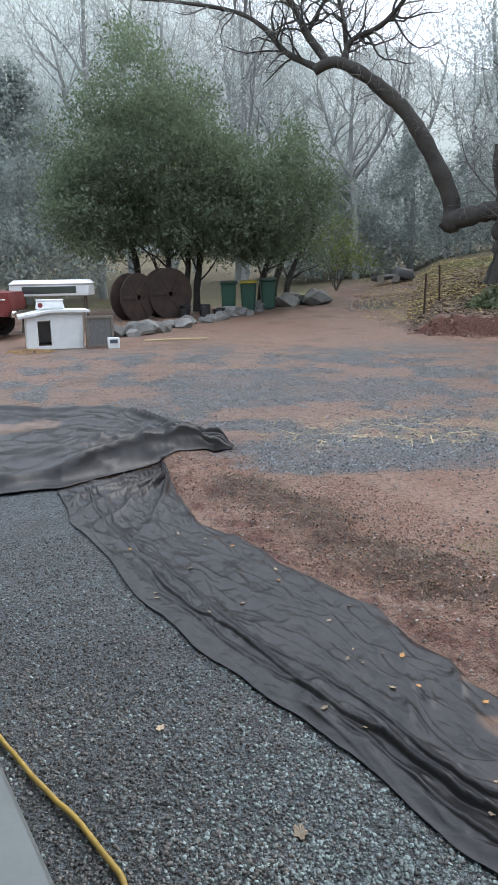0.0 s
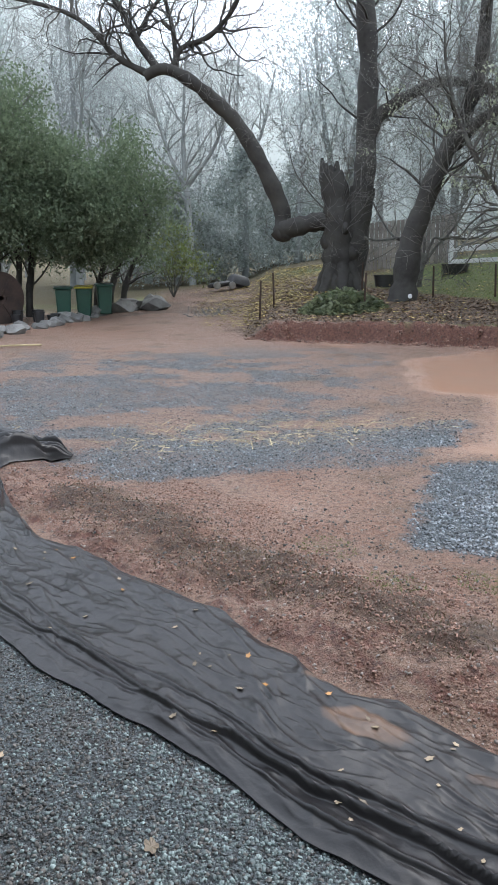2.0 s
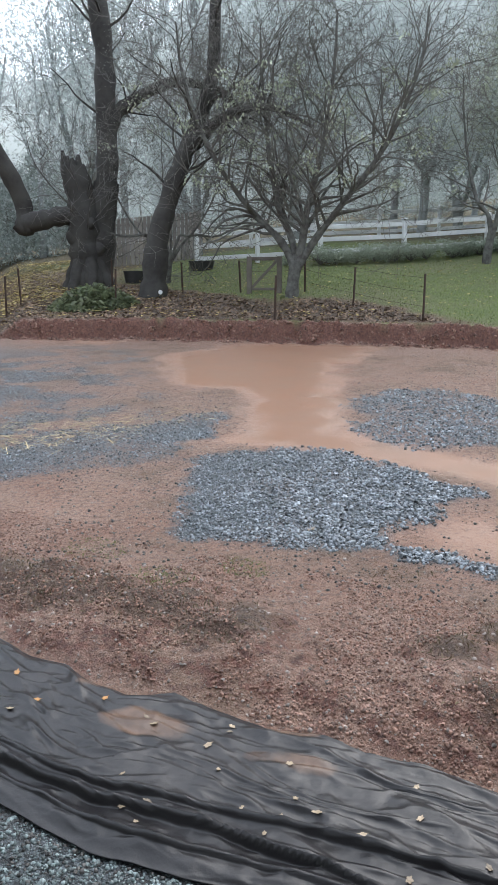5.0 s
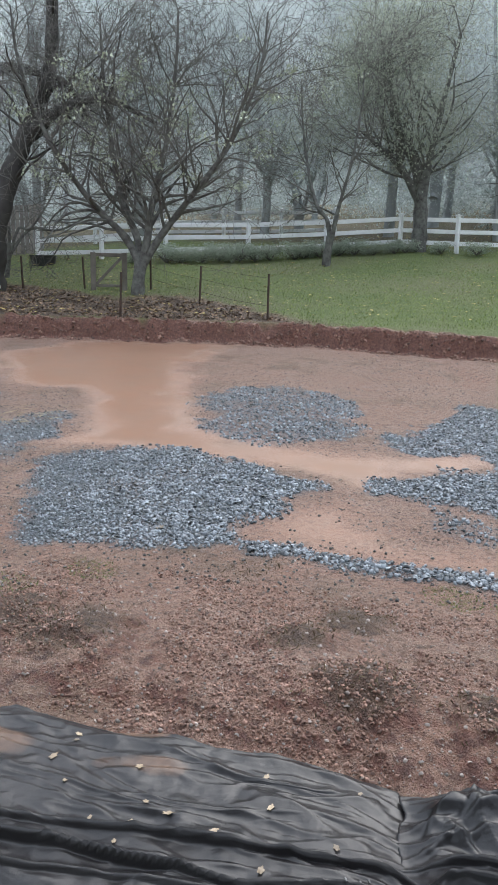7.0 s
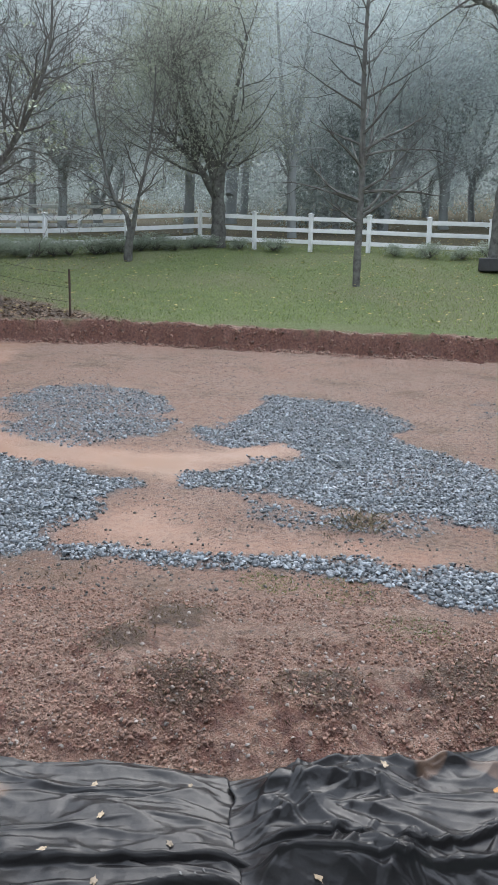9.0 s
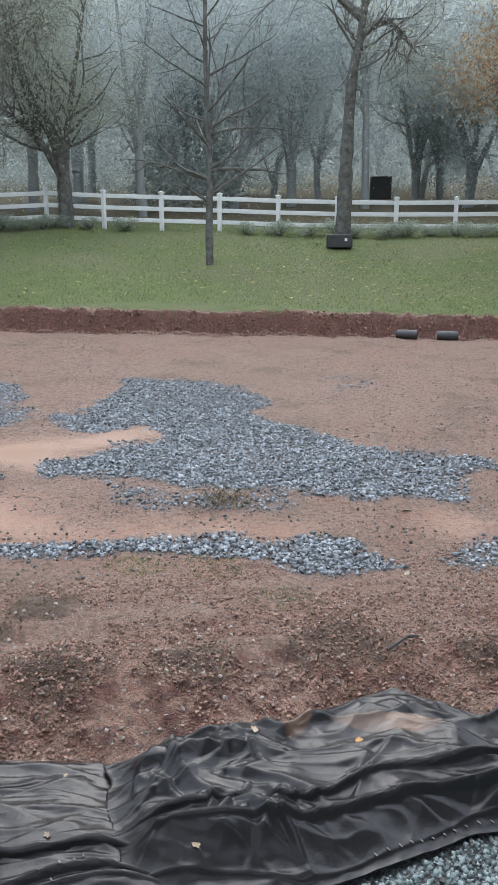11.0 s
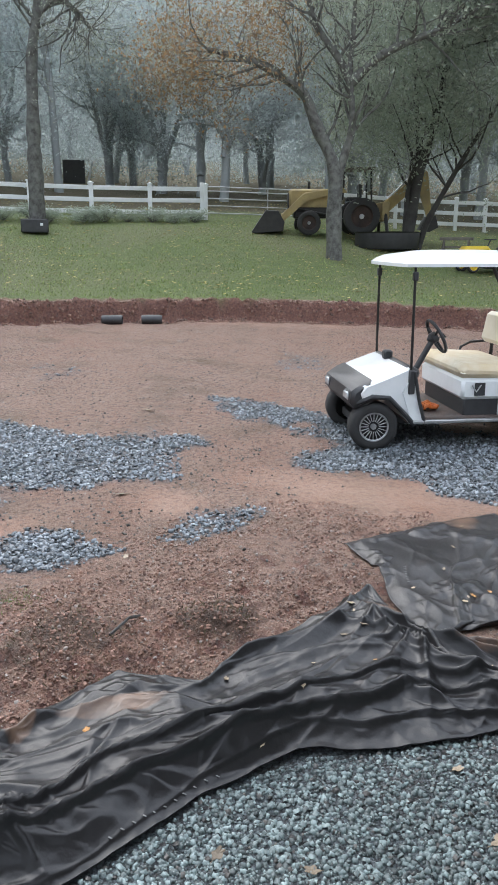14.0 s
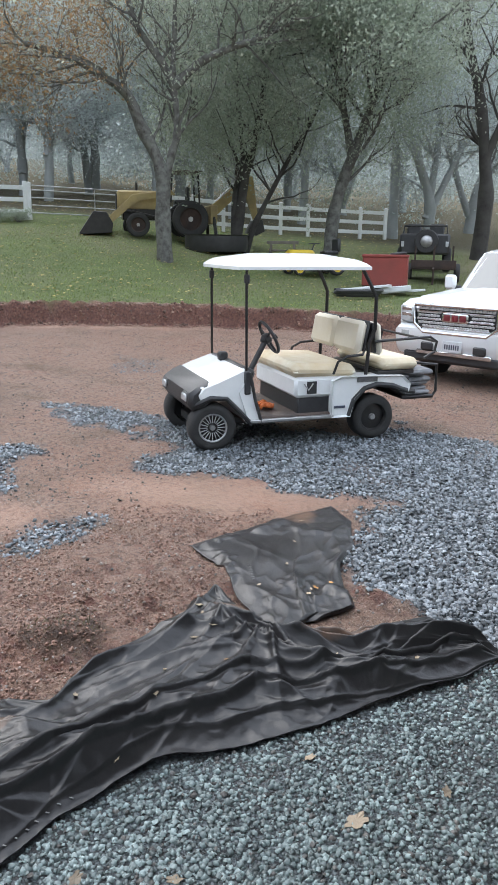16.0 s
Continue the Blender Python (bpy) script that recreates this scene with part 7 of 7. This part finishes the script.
feed_tub((10.96, 23.3), .42, .3, "black rubber feed tub on the grass")
feed_tub((8.3, 22.4), .35, .35, "black tub beside the small tree")
w = part("white_disc", Geo().lathe([(0, .012), (.05, .012), (.06, 0), (.05, -.012), (0, -.012)], (7.72, 18.98, hz(7.7, 18.9) + .2), 'y', 18), M['white'], None, "small white disc on the leaning oak")
tagged(w, category="disc")


def board_fence():
    f = thing("board_fence", "weathered grey board fence behind the oaks", "fence", (0, 0, 0))
    for k in range(22):
        x, y = 9.2 + k * .155, 27.3 - k * .03
        part("board", Geo().box((x, y, hz(x, y) + .85), (.14, .025, 1.7), .004), M['wood_pale'], f)
    for q in (.4, 1.35):
        part("rail", Geo().box((10.8, 27.05, hz(10.8, 27) + q), (3.4, .05, .09), .004, (0, 0, -11)), M['wood_pale'], f)


board_fence()


def ivy():
    rng = np.random.RandomState(33)
    n = 2600
    a, q = rng.rand(n) * 6.283, np.sqrt(rng.rand(n))
    x, y = 5.85 + 1.15 * q * np.cos(a), 18.8 + .75 * q * np.sin(a)
    z = lay(x, y) + .55 * (1 - q ** 2) * rng.rand(n)
    o = scatter("ivy", x, y, .05 + .05 * rng.rand(n), LEAF_V, LEAF_F, M['ivy'], rng, 1.0, .6, 1, .3, "green ivy mound at the foot of the old oak", z=z)
    tagged(o, category="ivy")


ivy()


def hedge_row():
    rng = np.random.RandomState(34)
    k = 0
    a, b = (22.0, 17.2), (27.6, 3.4)
    base = None
    spots = [(.06, .5), (.14, .55), (.42, .5), (.5, .62), (.57, .5), (.63, .75), (.67, .5), (.74, .65), (.79, .7), (.84, .5), (.9, .65), (.95, .55), (1.0, .6)]
    spots2 = [(13.4 + 8.2 * k / 15 + rng.uniform(-.15, .15), 21.25 - 3.9 * k / 15 + rng.uniform(-.2, .2), rng.uniform(.5, .78)) for k in range(16)]
    for q in [(a[0] + (b[0] - a[0]) * t, a[1] + (b[1] - a[1]) * t, s) for t, s in spots] + spots2:
        x, y, s = q
        if base is None:
            t = Tree(90)
            for j in range(16):
                an = j * .7
                t.grow((0, 0, 0), (math.cos(an), math.sin(an), .9), .55, .02, 1, .2, .1, (2, 3))
            base = t.finish("low_shrub", "low grey-green shrub planted along the fence", (x, y, hz(x, y)), M['bark_grey'], M['twig'], [(t.leaves(1500, .04, .12), M['leaf_live'])], "fence shrubs", category="shrub")
            base.matrix_world = pose(x, y, hz(x, y)) @ Matrix.Diagonal((s * 1.3, s * 1.3, s, 1))
        else:
            copy_thing(base, pose(x, y, hz(x, y), 0, 0, rng.rand() * 360)).scale = (s * 1.3, s * 1.3, s)


hedge_row()


# ---- yellow loader backhoe: local y forward ----
def loader():
    x0, y0 = 26.6, -1.25
    t = thing("backhoe_loader", "worn yellow backhoe loader parked on the lawn edge", "loader", (x0, y0, hz(x0, y0)), 4)
    for s in (-1, 1):
        wheel(t, (s * .72, .75, .38), .38, .26, M['rust'])
        wheel(t, (s * .74, -.95, .58), .58, .38, M['rust'])
        part("loader_arm", Geo().prism([(-.5, 1.35), (-.35, 1.5), (.9, 1.32), (1.55, .72), (1.9, .35), (1.78, .25), (1.35, .62), (.75, 1.12)], s * .5 - .05, s * .5 + .05, 'x', .012), M['yellow'], t)
        part("ram", Geo().tube([(s * .5, .1, .62), (s * .5, 1.25, .86)], .045, 8), M['blackmetal'], t)
        part("roof_post", Geo().tube([(s * .5, -.35, 1.1), (s * .5, -.4, 2.05)], .035, 6), M['blackmetal'], t)
        part("roof_post", Geo().tube([(s * .5, -1.3, 1.1), (s * .5, -1.25, 2.05)], .035, 6), M['blackmetal'], t)
    part("engine_hood", Geo().box((0, .72, 1.15), (.72, 1.3, .62), .06), M['yellow'], t)
    part("radiator_grille", Geo().box((0, 1.39, 1.1), (.6, .03, .5), .01), M['black'], t)
    part("exhaust", Geo().tube([(.15, .7, 1.4), (.15, .7, 1.72)], .04, 8), M['blackmetal'], t)
    part("chassis", Geo().box((0, -.1, .72), (.7, 2.6, .36), .03), M['blackmetal'], t)
    part("bucket", Geo().prism([(1.6, .12), (2.55, .05), (2.62, .1), (2.15, .78), (1.75, .75), (1.55, .4)], -.95, .95, 'x', .02), M['blackmetal'], t, "dark steel bucket resting on the grass")
    part("seat", Geo().box((0, -.75, 1.15), (.45, .45, .12), .03).box((0, -.97, 1.4), (.45, .1, .45), .03), M['black'], t)
    part("dashboard", Geo().box((0, -.15, 1.3), (.6, .25, .4), .03), M['blackmetal'], t)
    part("canopy_roof", Geo().box((0, -.82, 2.08), (1.2, 1.15, .06), .02), M['wood'], t)
    part("rear_frame", Geo().box((0, -1.75, .75), (1.3, .25, .6), .03), M['yellow'], t)
    part("boom", Geo().prism([(-1.75, .8), (-1.7, 1.0), (-3.0, 2.05), (-3.2, 1.98), (-3.1, 1.8), (-1.95, .75)], -.12, .12, 'x', .015), M['yellow'], t)
    part("dipper", Geo().prism([(-3.2, 2.0), (-3.0, 2.15), (-2.75, 1.95), (-3.25, .6), (-3.4, .62)], -.09, .09, 'x', .012), M['yellow'], t)
    part("ram", Geo().tube([(0, -1.9, 1.15), (0, -2.9, 2.1)], .04, 8), M['alloy'], t)
    part("dig_bucket", Geo().prism([(-3.2, .6), (-3.5, .62), (-3.6, .25), (-3.3, .1), (-3.0, .18), (-3.05, .3)], -.28, .28, 'x', .01), M['blackmetal'], t)
    for s in (-1, 1):
        part("stabiliser", Geo().tube([(s * .55, -1.75, .8), (s * .8, -1.8, .1)], .06, 8).box((s * .82, -1.8, .06), (.3, .2, .04), .008), M['blackmetal'], t)


loader()


def yard_things():
    # low black stock tank, trestle
    x, y = 25.0, -3.0
    t = thing("stock_tank", "low round black stock tank on the lawn", "tank", (x, y, hz(x, y) - .03), 0)
    part("tank", Geo().lathe([(0, .02), (.95, 0), (1.0, .1), (1.0, .48), (1.04, .52), (.98, .52), (.94, .1), (0, .08)], (0, 0, 0), 'z', 34), M['black'], t)
    x, y = 24.2, -5.0
    s = thing("sawhorse", "dark wooden trestle beside the trees", "trestle", (x, y, hz(x, y)), 70)
    part("beam", Geo().box((0, 0, .52), (1.0, .1, .09), .008), M['wood'], s)
    for a in (-.4, .4):
        for b in (-1, 1):
            part("leg", Geo().tube([(a, b * .22, 0), (a * .9, b * .03, .5)], .03, 6), M['wood'], s)
    part("brace", Geo().box((0, .1, .28), (.8, .04, .05), .004), M['wood'], s)
    # black box at the foot of the tall oak
    x, y = 23.35, 7.7
    b = thing("black_box", "black utility box at the foot of the tall oak", "box", (x, y, hz(x, y)), 18)
    part("body", Geo().box((0, 0, .2), (.5, .8, .4), .03), M['black'], b)
    part("mark", Geo().box((-.255, -.2, .24), (.01, .08, .08), .004), M['white'], b)
    # dark upright panel beyond the fence
    x, y = 47.5, 13.2
    p = thing("steel_panel", "dark upright panel propped with a pale plank on the hill", "panel", (x, y, hz(x, y)), 15)
    part("panel", Geo().box((0, 0, .65), (.15, 1.3, 1.35), .03), M['black'], p)
    part("plank", Geo().box((-.3, -.95, .55), (.12, .12, 1.3), .01, (14, 0, 0)), M['white'], p)
    # two short black pipe ends below the bank
    for x, y, rz in ((15.55, 3.6, 96), (15.8, 2.83, 100)):
        c = thing("drain_pipe", "short piece of black drain pipe on the clay", "pipe", (x, y, hz(x, y) + .085), rz, "pipe pieces")
        part("pipe", Geo().lathe([(.075, -.21), (.09, -.21), (.095, -.1), (.095, .1), (.09, .21), (.075, .21), (.075, -.21)], (0, 0, 0), 'x', 20), M['black'], c)
        part("collar", Geo().lathe([(.096, -.03), (.101, -.03), (.101, .03), (.096, .03)], (0, 0, 0), 'x', 20), M['black'], c)
    # yellow riding mower
    x, y = 21.6, -5.4
    m = thing("riding_mower", "small yellow riding mower at the yard edge", "mower", (x, y, hz(x, y)), 10)
    part("hood", Geo().box((0, .45, .52), (.5, .75, .34), .08), M['yellow2'], m)
    part("seat", Geo().box((0, -.45, .62), (.45, .4, .1), .03).box((0, -.66, .82), (.45, .1, .38), .04), M['black'], m)
    part("chassis", Geo().box((0, 0, .3), (.6, 1.4, .14), .03), M['black'], m)
    part("deck", Geo().box((0, -.05, .16), (.78, .55, .12), .05), M['black'], m)
    part("steering_wheel", Geo().lathe([(.14, 0), (.165, .015), (.17, 0), (.165, -.015), (.14, 0)], (0, .02, .86), 'z', 18), M['black'], m)
    part("steering_column", Geo().tube([(0, .12, .6), (0, .02, .86)], .02, 6), M['black'], m)
    for sx in (-1, 1):
        wheel(m, (sx * .4, .62, .17), .17, .13, M['yellow2'])
        wheel(m, (sx * .42, -.5, .24), .24, .2, M['yellow2'])
    # red chest, planks, hoses
    x, y = 19.4, -6.75
    r = thing("tool_chest", "faded red steel tool chest standing on planks", "chest", (x, y, hz(x, y)), 68)
    part("body", Geo().box((0, 0, .5), (1.15, .6, .72), .02), M['redbox'], r)
    part("lid", Geo().box((0, 0, .89), (1.18, .63, .07), .015), M['redbox'], r)
    part("latch", Geo().lathe([(0, .02), (.05, .02), (.05, 0)], (.35, -.31, .55), 'y', 12), M['alloy'], r)
    part("skid", Geo().box((0, .22, .07), (1.1, .1, .14), .01), M['wood'], r)
    part("skid", Geo().box((0, -.22, .07), (1.1, .1, .14), .01), M['wood'], r)
    part("rag", Geo().box((-.3, 0, .95), (.4, .3, .06), .02, (0, 6, 10)), M['black'], r, "black rag on the lid")
    for k, (dx, dy, L, rz, q) in enumerate(((-.6, .35, 1.6, 84, .12), (-.45, -.35, 1.1, 70, .08), (-.75, .75, 1.3, 92, .2))):
        pl = part("plank", Geo().box((0, 0, 0), (L, .2, .12 if k == 0 else .05), .006), M['white'], None, "pale plank lying by the red chest")
        pl.matrix_world = pose(x + dx, y + dy, hz(x + dx, y + dy) + q, 0, 5, rz)
        tagged(pl, category="plank", group="pale planks")
    g = Geo()
    for k in range(3):
        R = .5 + .06 * k
        g.tube([(x - .9 + R * .6 * math.cos(a * .35 + k), y + 1.0 + R * math.sin(a * .35 + k), hz(x - .9, y + 1.0) + .06 + .05 * k) for a in range(16)], .045, 8)
    tagged(part("pipe_coil", g, M['black'], None, "loose coil of black flexible pipe"), category="pipe")
    # dark off-road car seen from behind, with a small trailer
    x, y = 23.0, -9.2
    j = thing("off_road_car", "black boxy off-road car with spare wheel", "car", (x, y, hz(x, y)), -112)
    part("body", Geo().box((0, 1.2, .82), (1.5, 2.8, .62), .06), M['black'], j)
    part("tailgate", Geo().box((0, -.22, .82), (1.4, .06, .56), .03), M['black'], j)
    part("roll_bar", Geo().tube([(-.66, .1, 1.1), (-.64, .15, 1.36), (.64, .15, 1.36), (.66, .1, 1.1)], .035, 8), M['blackmetal'], j)
    part("seat", Geo().box((-.35, .9, 1.2), (.45, .15, .5), .05).box((.35, .9, 1.2), (.45, .15, .5), .05), M['black'], j)
    sp = part("spare_wheel", Geo().lathe([(.18, -.47), (.33, -.47), (.36, -.4), (.36, -.32), (.33, -.26), (0, -.26)], (.05, 0, .9), 'y', 28), M['rubber'], j)
    part("rim", Geo().lathe([(0, -.49), (.06, -.49), (.17, -.46), (.19, -.44), (.2, -.4)], (.05, 0, .9), 'y', 20), M['alloy'], sp)
    for sx in (-1, 1):
        wheel(j, (sx * .7, .35, .36), .36, .24, M['alloy'])
        wheel(j, (sx * .7, 2.1, .36), .36, .24, M['alloy'])
        part("tail_light", Geo().box((sx * .66, -.26, .82), (.09, .04, .16), .01), M['lens'], j)
    x, y = 21.0, -8.7
    k = thing("utility_trailer", "small dark flat trailer with upright stakes", "trailer", (x, y, hz(x, y)), -112)
    part("bed", Geo().box((0, 0, .42), (1.2, 1.5, .1), .01), M['rust'], k)
    part("side", Geo().box((0, -.75, .52), (1.2, .04, .2), .006), M['rust'], k)
    for sx in (-.5, 0, .5):
        part("stake", Geo().tube([(sx, -.75, .4), (sx, -.75, 1.0)], .025, 6), M['rust'], k)
    for sx in (-1, 1):
        wheel(k, (sx * .66, 0, .26), .26, .16, M['alloy'])
    part("drawbar", Geo().tube([(0, -.7, .4), (0, -1.7, .38)], .035, 6), M['rust'], k)
    part("jack_leg", Geo().tube([(0, -1.6, .4), (0, -1.6, .0)], .025, 6), M['rust'], k)


yard_things()


# ---- on the pad: hose, fallen leaves, stick, tuft ----
def hose():
    pts = [(-1.75, 3.55), (-1.45, 3.15), (-1.18, 2.8), (-.95, 2.54), (-.7, 2.28), (-.5, 2.03), (-.38, 1.78), (-.3, 1.45)]
    g = Geo().tube([(x, y, gz(x, y) + .024) for x, y in [tuple(p) for p in resample(pts, 60)]], .011, 10)
    tagged(part("garden_hose", g, M['hose'], None, "yellow garden hose lying on the gravel"), category="hose")


hose()


def fallen_leaf(x, y, z, size, rz, material, seed, label):
    rng = random.Random(seed)
    # lobed outline, slightly cupped
    n = 22
    vs = [(0, 0, .004)]
    for k in range(n):
        a = 2 * math.pi * k / n
        lobe = .62 + .38 * abs(math.cos(2.5 * a)) + rng.uniform(-.08, .08)
        u, v = lobe * math.cos(a), lobe * math.sin(a) * .62
        vs.append((u, v, .10 * (u * u + v * v) + rng.uniform(-.03, .05)))
    fs = [(0, 1 + k, 1 + (k + 1) % n) for k in range(n)]
    me = Geo().add(vs, fs).mesh("fallen_leaf", 0)
    o = part("fallen_leaf", me, material, None, label)
    o.matrix_world = pose(x, y, z, rng.uniform(-12, 12), rng.uniform(-12, 12), rz) @ Matrix.Diagonal((size, size, size, 1))
    so = o.modifiers.new("thickness", 'SOLIDIFY')
    so.thickness = .02
    stem = part("stem", Geo().tube([(.6, 0, .02), (1.0, .06, .05), (1.35, .05, .04)], .03, 5), material, o)
    tagged(o, category="leaf", group="fallen leaves")


def on_sheet(name, u, v):
    P = TARP[name]
    p = P[int(u * (P.shape[0] - 1)), int(v * (P.shape[1] - 1))]
    return float(p[0]), float(p[1]), float(p[2]) + .008


def printed_marks(key, index, u0, v0, u1, v1, n):
    for k in range(n):
        f = k / (n - 1)
        x, y, z = on_sheet(key, u0 + (u1 - u0) * f, v0 + (v1 - v0) * f)
        b = part("printed_mark", Geo().box((0, 0, 0), (.006, .016, .002), .0005), M['print_grey'], SHEET_OB[index], "faded grey print")
        b.matrix_local = pose(x, y, z, 0, 0, math.degrees(math.atan2(LONG_OUT[-1][1] - LONG_IN[-1][1], LONG_OUT[-1][0] - LONG_IN[-1][0])) - 90)


printed_marks('long', 0, .93, .10, .95, .22, 5)
printed_marks('crumple', 1, .24, .05, .38, .05, 11)
printed_marks('flap', 2, .45, .17, .62, .17, 7)

_r = random.Random(77)
for k in range(72):
    sheet_name = 'long' if k < 50 else ('crumple' if k < 64 else 'flap')
    x, y, z = on_sheet(sheet_name, _r.uniform(.25, .98) if sheet_name == 'long' else _r.uniform(.05, .95), _r.uniform(.08, .92))
    or_ = _r.random() < .14
    fallen_leaf(x, y, z, _r.uniform(.011, .023), _r.uniform(0, 360), M['leaf_orange'] if or_ else M['leaf_pale'], 300 + k,
                "orange wet oak leaf stuck to the black sheet" if or_ else "pale wet oak leaf stuck to the black sheet")
for x, y, q in ((.09, 2.26, .045), (2.2, -.83, .05), (1.75, .15, .03), (2.05, -.2, .03), (1.9, -.55, .03), (2.55, -.75, .028), (3.1, 4.62, .05), (4.4, .9, .03), (2.3, -1.2, .03), (1.0, 1.5, .03), (2.1, .1, .032), (-.5, 2.9, .028), (5.6, 1.2, .05), (8.3, 1.5, .06)):
    fallen_leaf(x, y, gz(x, y) + .012, q, _r.uniform(0, 360), M['leaf_pale'], int(x * 100 + 900), "pale yellow leaf lying on wet stones")


def small_debris():
    g = Geo().tube([(3.25, .72, gz(3.25, .72) + .02), (3.4, .66, gz(3.4, .66) + .04), (3.58, .65, gz(3.58, .65) + .02)], .008, 5)
    tagged(part("twig", g, M['bark'], None, "short dark twig on the clay"), category="twig")
    g = Geo()
    rng = random.Random(6)
    for k in range(60):
        a, L = rng.uniform(0, 6.28), rng.uniform(.06, .2)
        x, y = 5.15 + rng.gauss(0, .1), 2.55 + rng.gauss(0, .1)
        z = gz(x, y)
        g.tube([(x, y, z), (x + L * .5 * math.cos(a), y + L * .5 * math.sin(a), z + rng.uniform(.03, .09)), (x + L * math.cos(a), y + L * math.sin(a), z + rng.uniform(.0, .08))], .003, 3)
    tagged(part("weed_tuft", g, M['grass_dry'], None, "uprooted dead weed on the wet clay", kind="stuff"), category="weeds")


small_debris()


# ---- the house behind the camera: wall with the open window ----
def house():
    n = Vector((math.cos(radians(32.6)), math.sin(radians(32.6)), 0))
    a = Vector((-n.y, n.x, 0))
    m = Matrix(((a.x, n.x, 0, n.x * .111), (a.y, n.y, 0, n.y * .111), (0, 0, 1, 0), (0, 0, 0, 1)))
    # local x along the wall (+ towards the drive), y outward
    h = thing("house_wall", "white clapboard house wall with a wide window", "wall", kind="structure", m=m)
    lo, hi, x0, x1 = SILL
    part("wall_panel", Geo().box(((x0 - 6) / 2, -.09, 1.5), (x0 + 6, .16, 3.4), .004), M['siding'], h)
    part("wall_panel", Geo().box(((x1 + 6) / 2, -.09, 1.5), (6 - x1, .16, 3.4), .004), M['siding'], h)
    part("wall_panel", Geo().box(((x0 + x1) / 2, -.09, (lo - .2) / 2 - .003), (x1 - x0, .16, lo + .2), .004), M['siding'], h)
    part("wall_panel", Geo().box(((x0 + x1) / 2, -.09, (hi + 3.2) / 2), (x1 - x0, .16, 3.2 - hi), .004), M['siding'], h)
    part("window_sill", Geo().box(((x0 + x1) / 2, -.03, lo + .012), (x1 - x0 + .12, .13, .03), .006), M['siding'], h, "white sill")
    # out of view; added to keep sky light off the sill and near gravel
    part("eave", Geo().box((-2.3, .3, 2.95), (7.4, 1.9, .12), .02), M['siding'], h, "unseen eave added to shade the sill and pad")
    part("jamb", Geo().box((x1 - .012, -.05, (lo + hi) / 2), (.03, .1, hi - lo), .004), M['siding'], h)
    part("jamb", Geo().box((x0 + .012, -.05, (lo + hi) / 2), (.03, .1, hi - lo), .004), M['siding'], h)


SILL = (1.273, 2.8, -1.5, .98)
house()
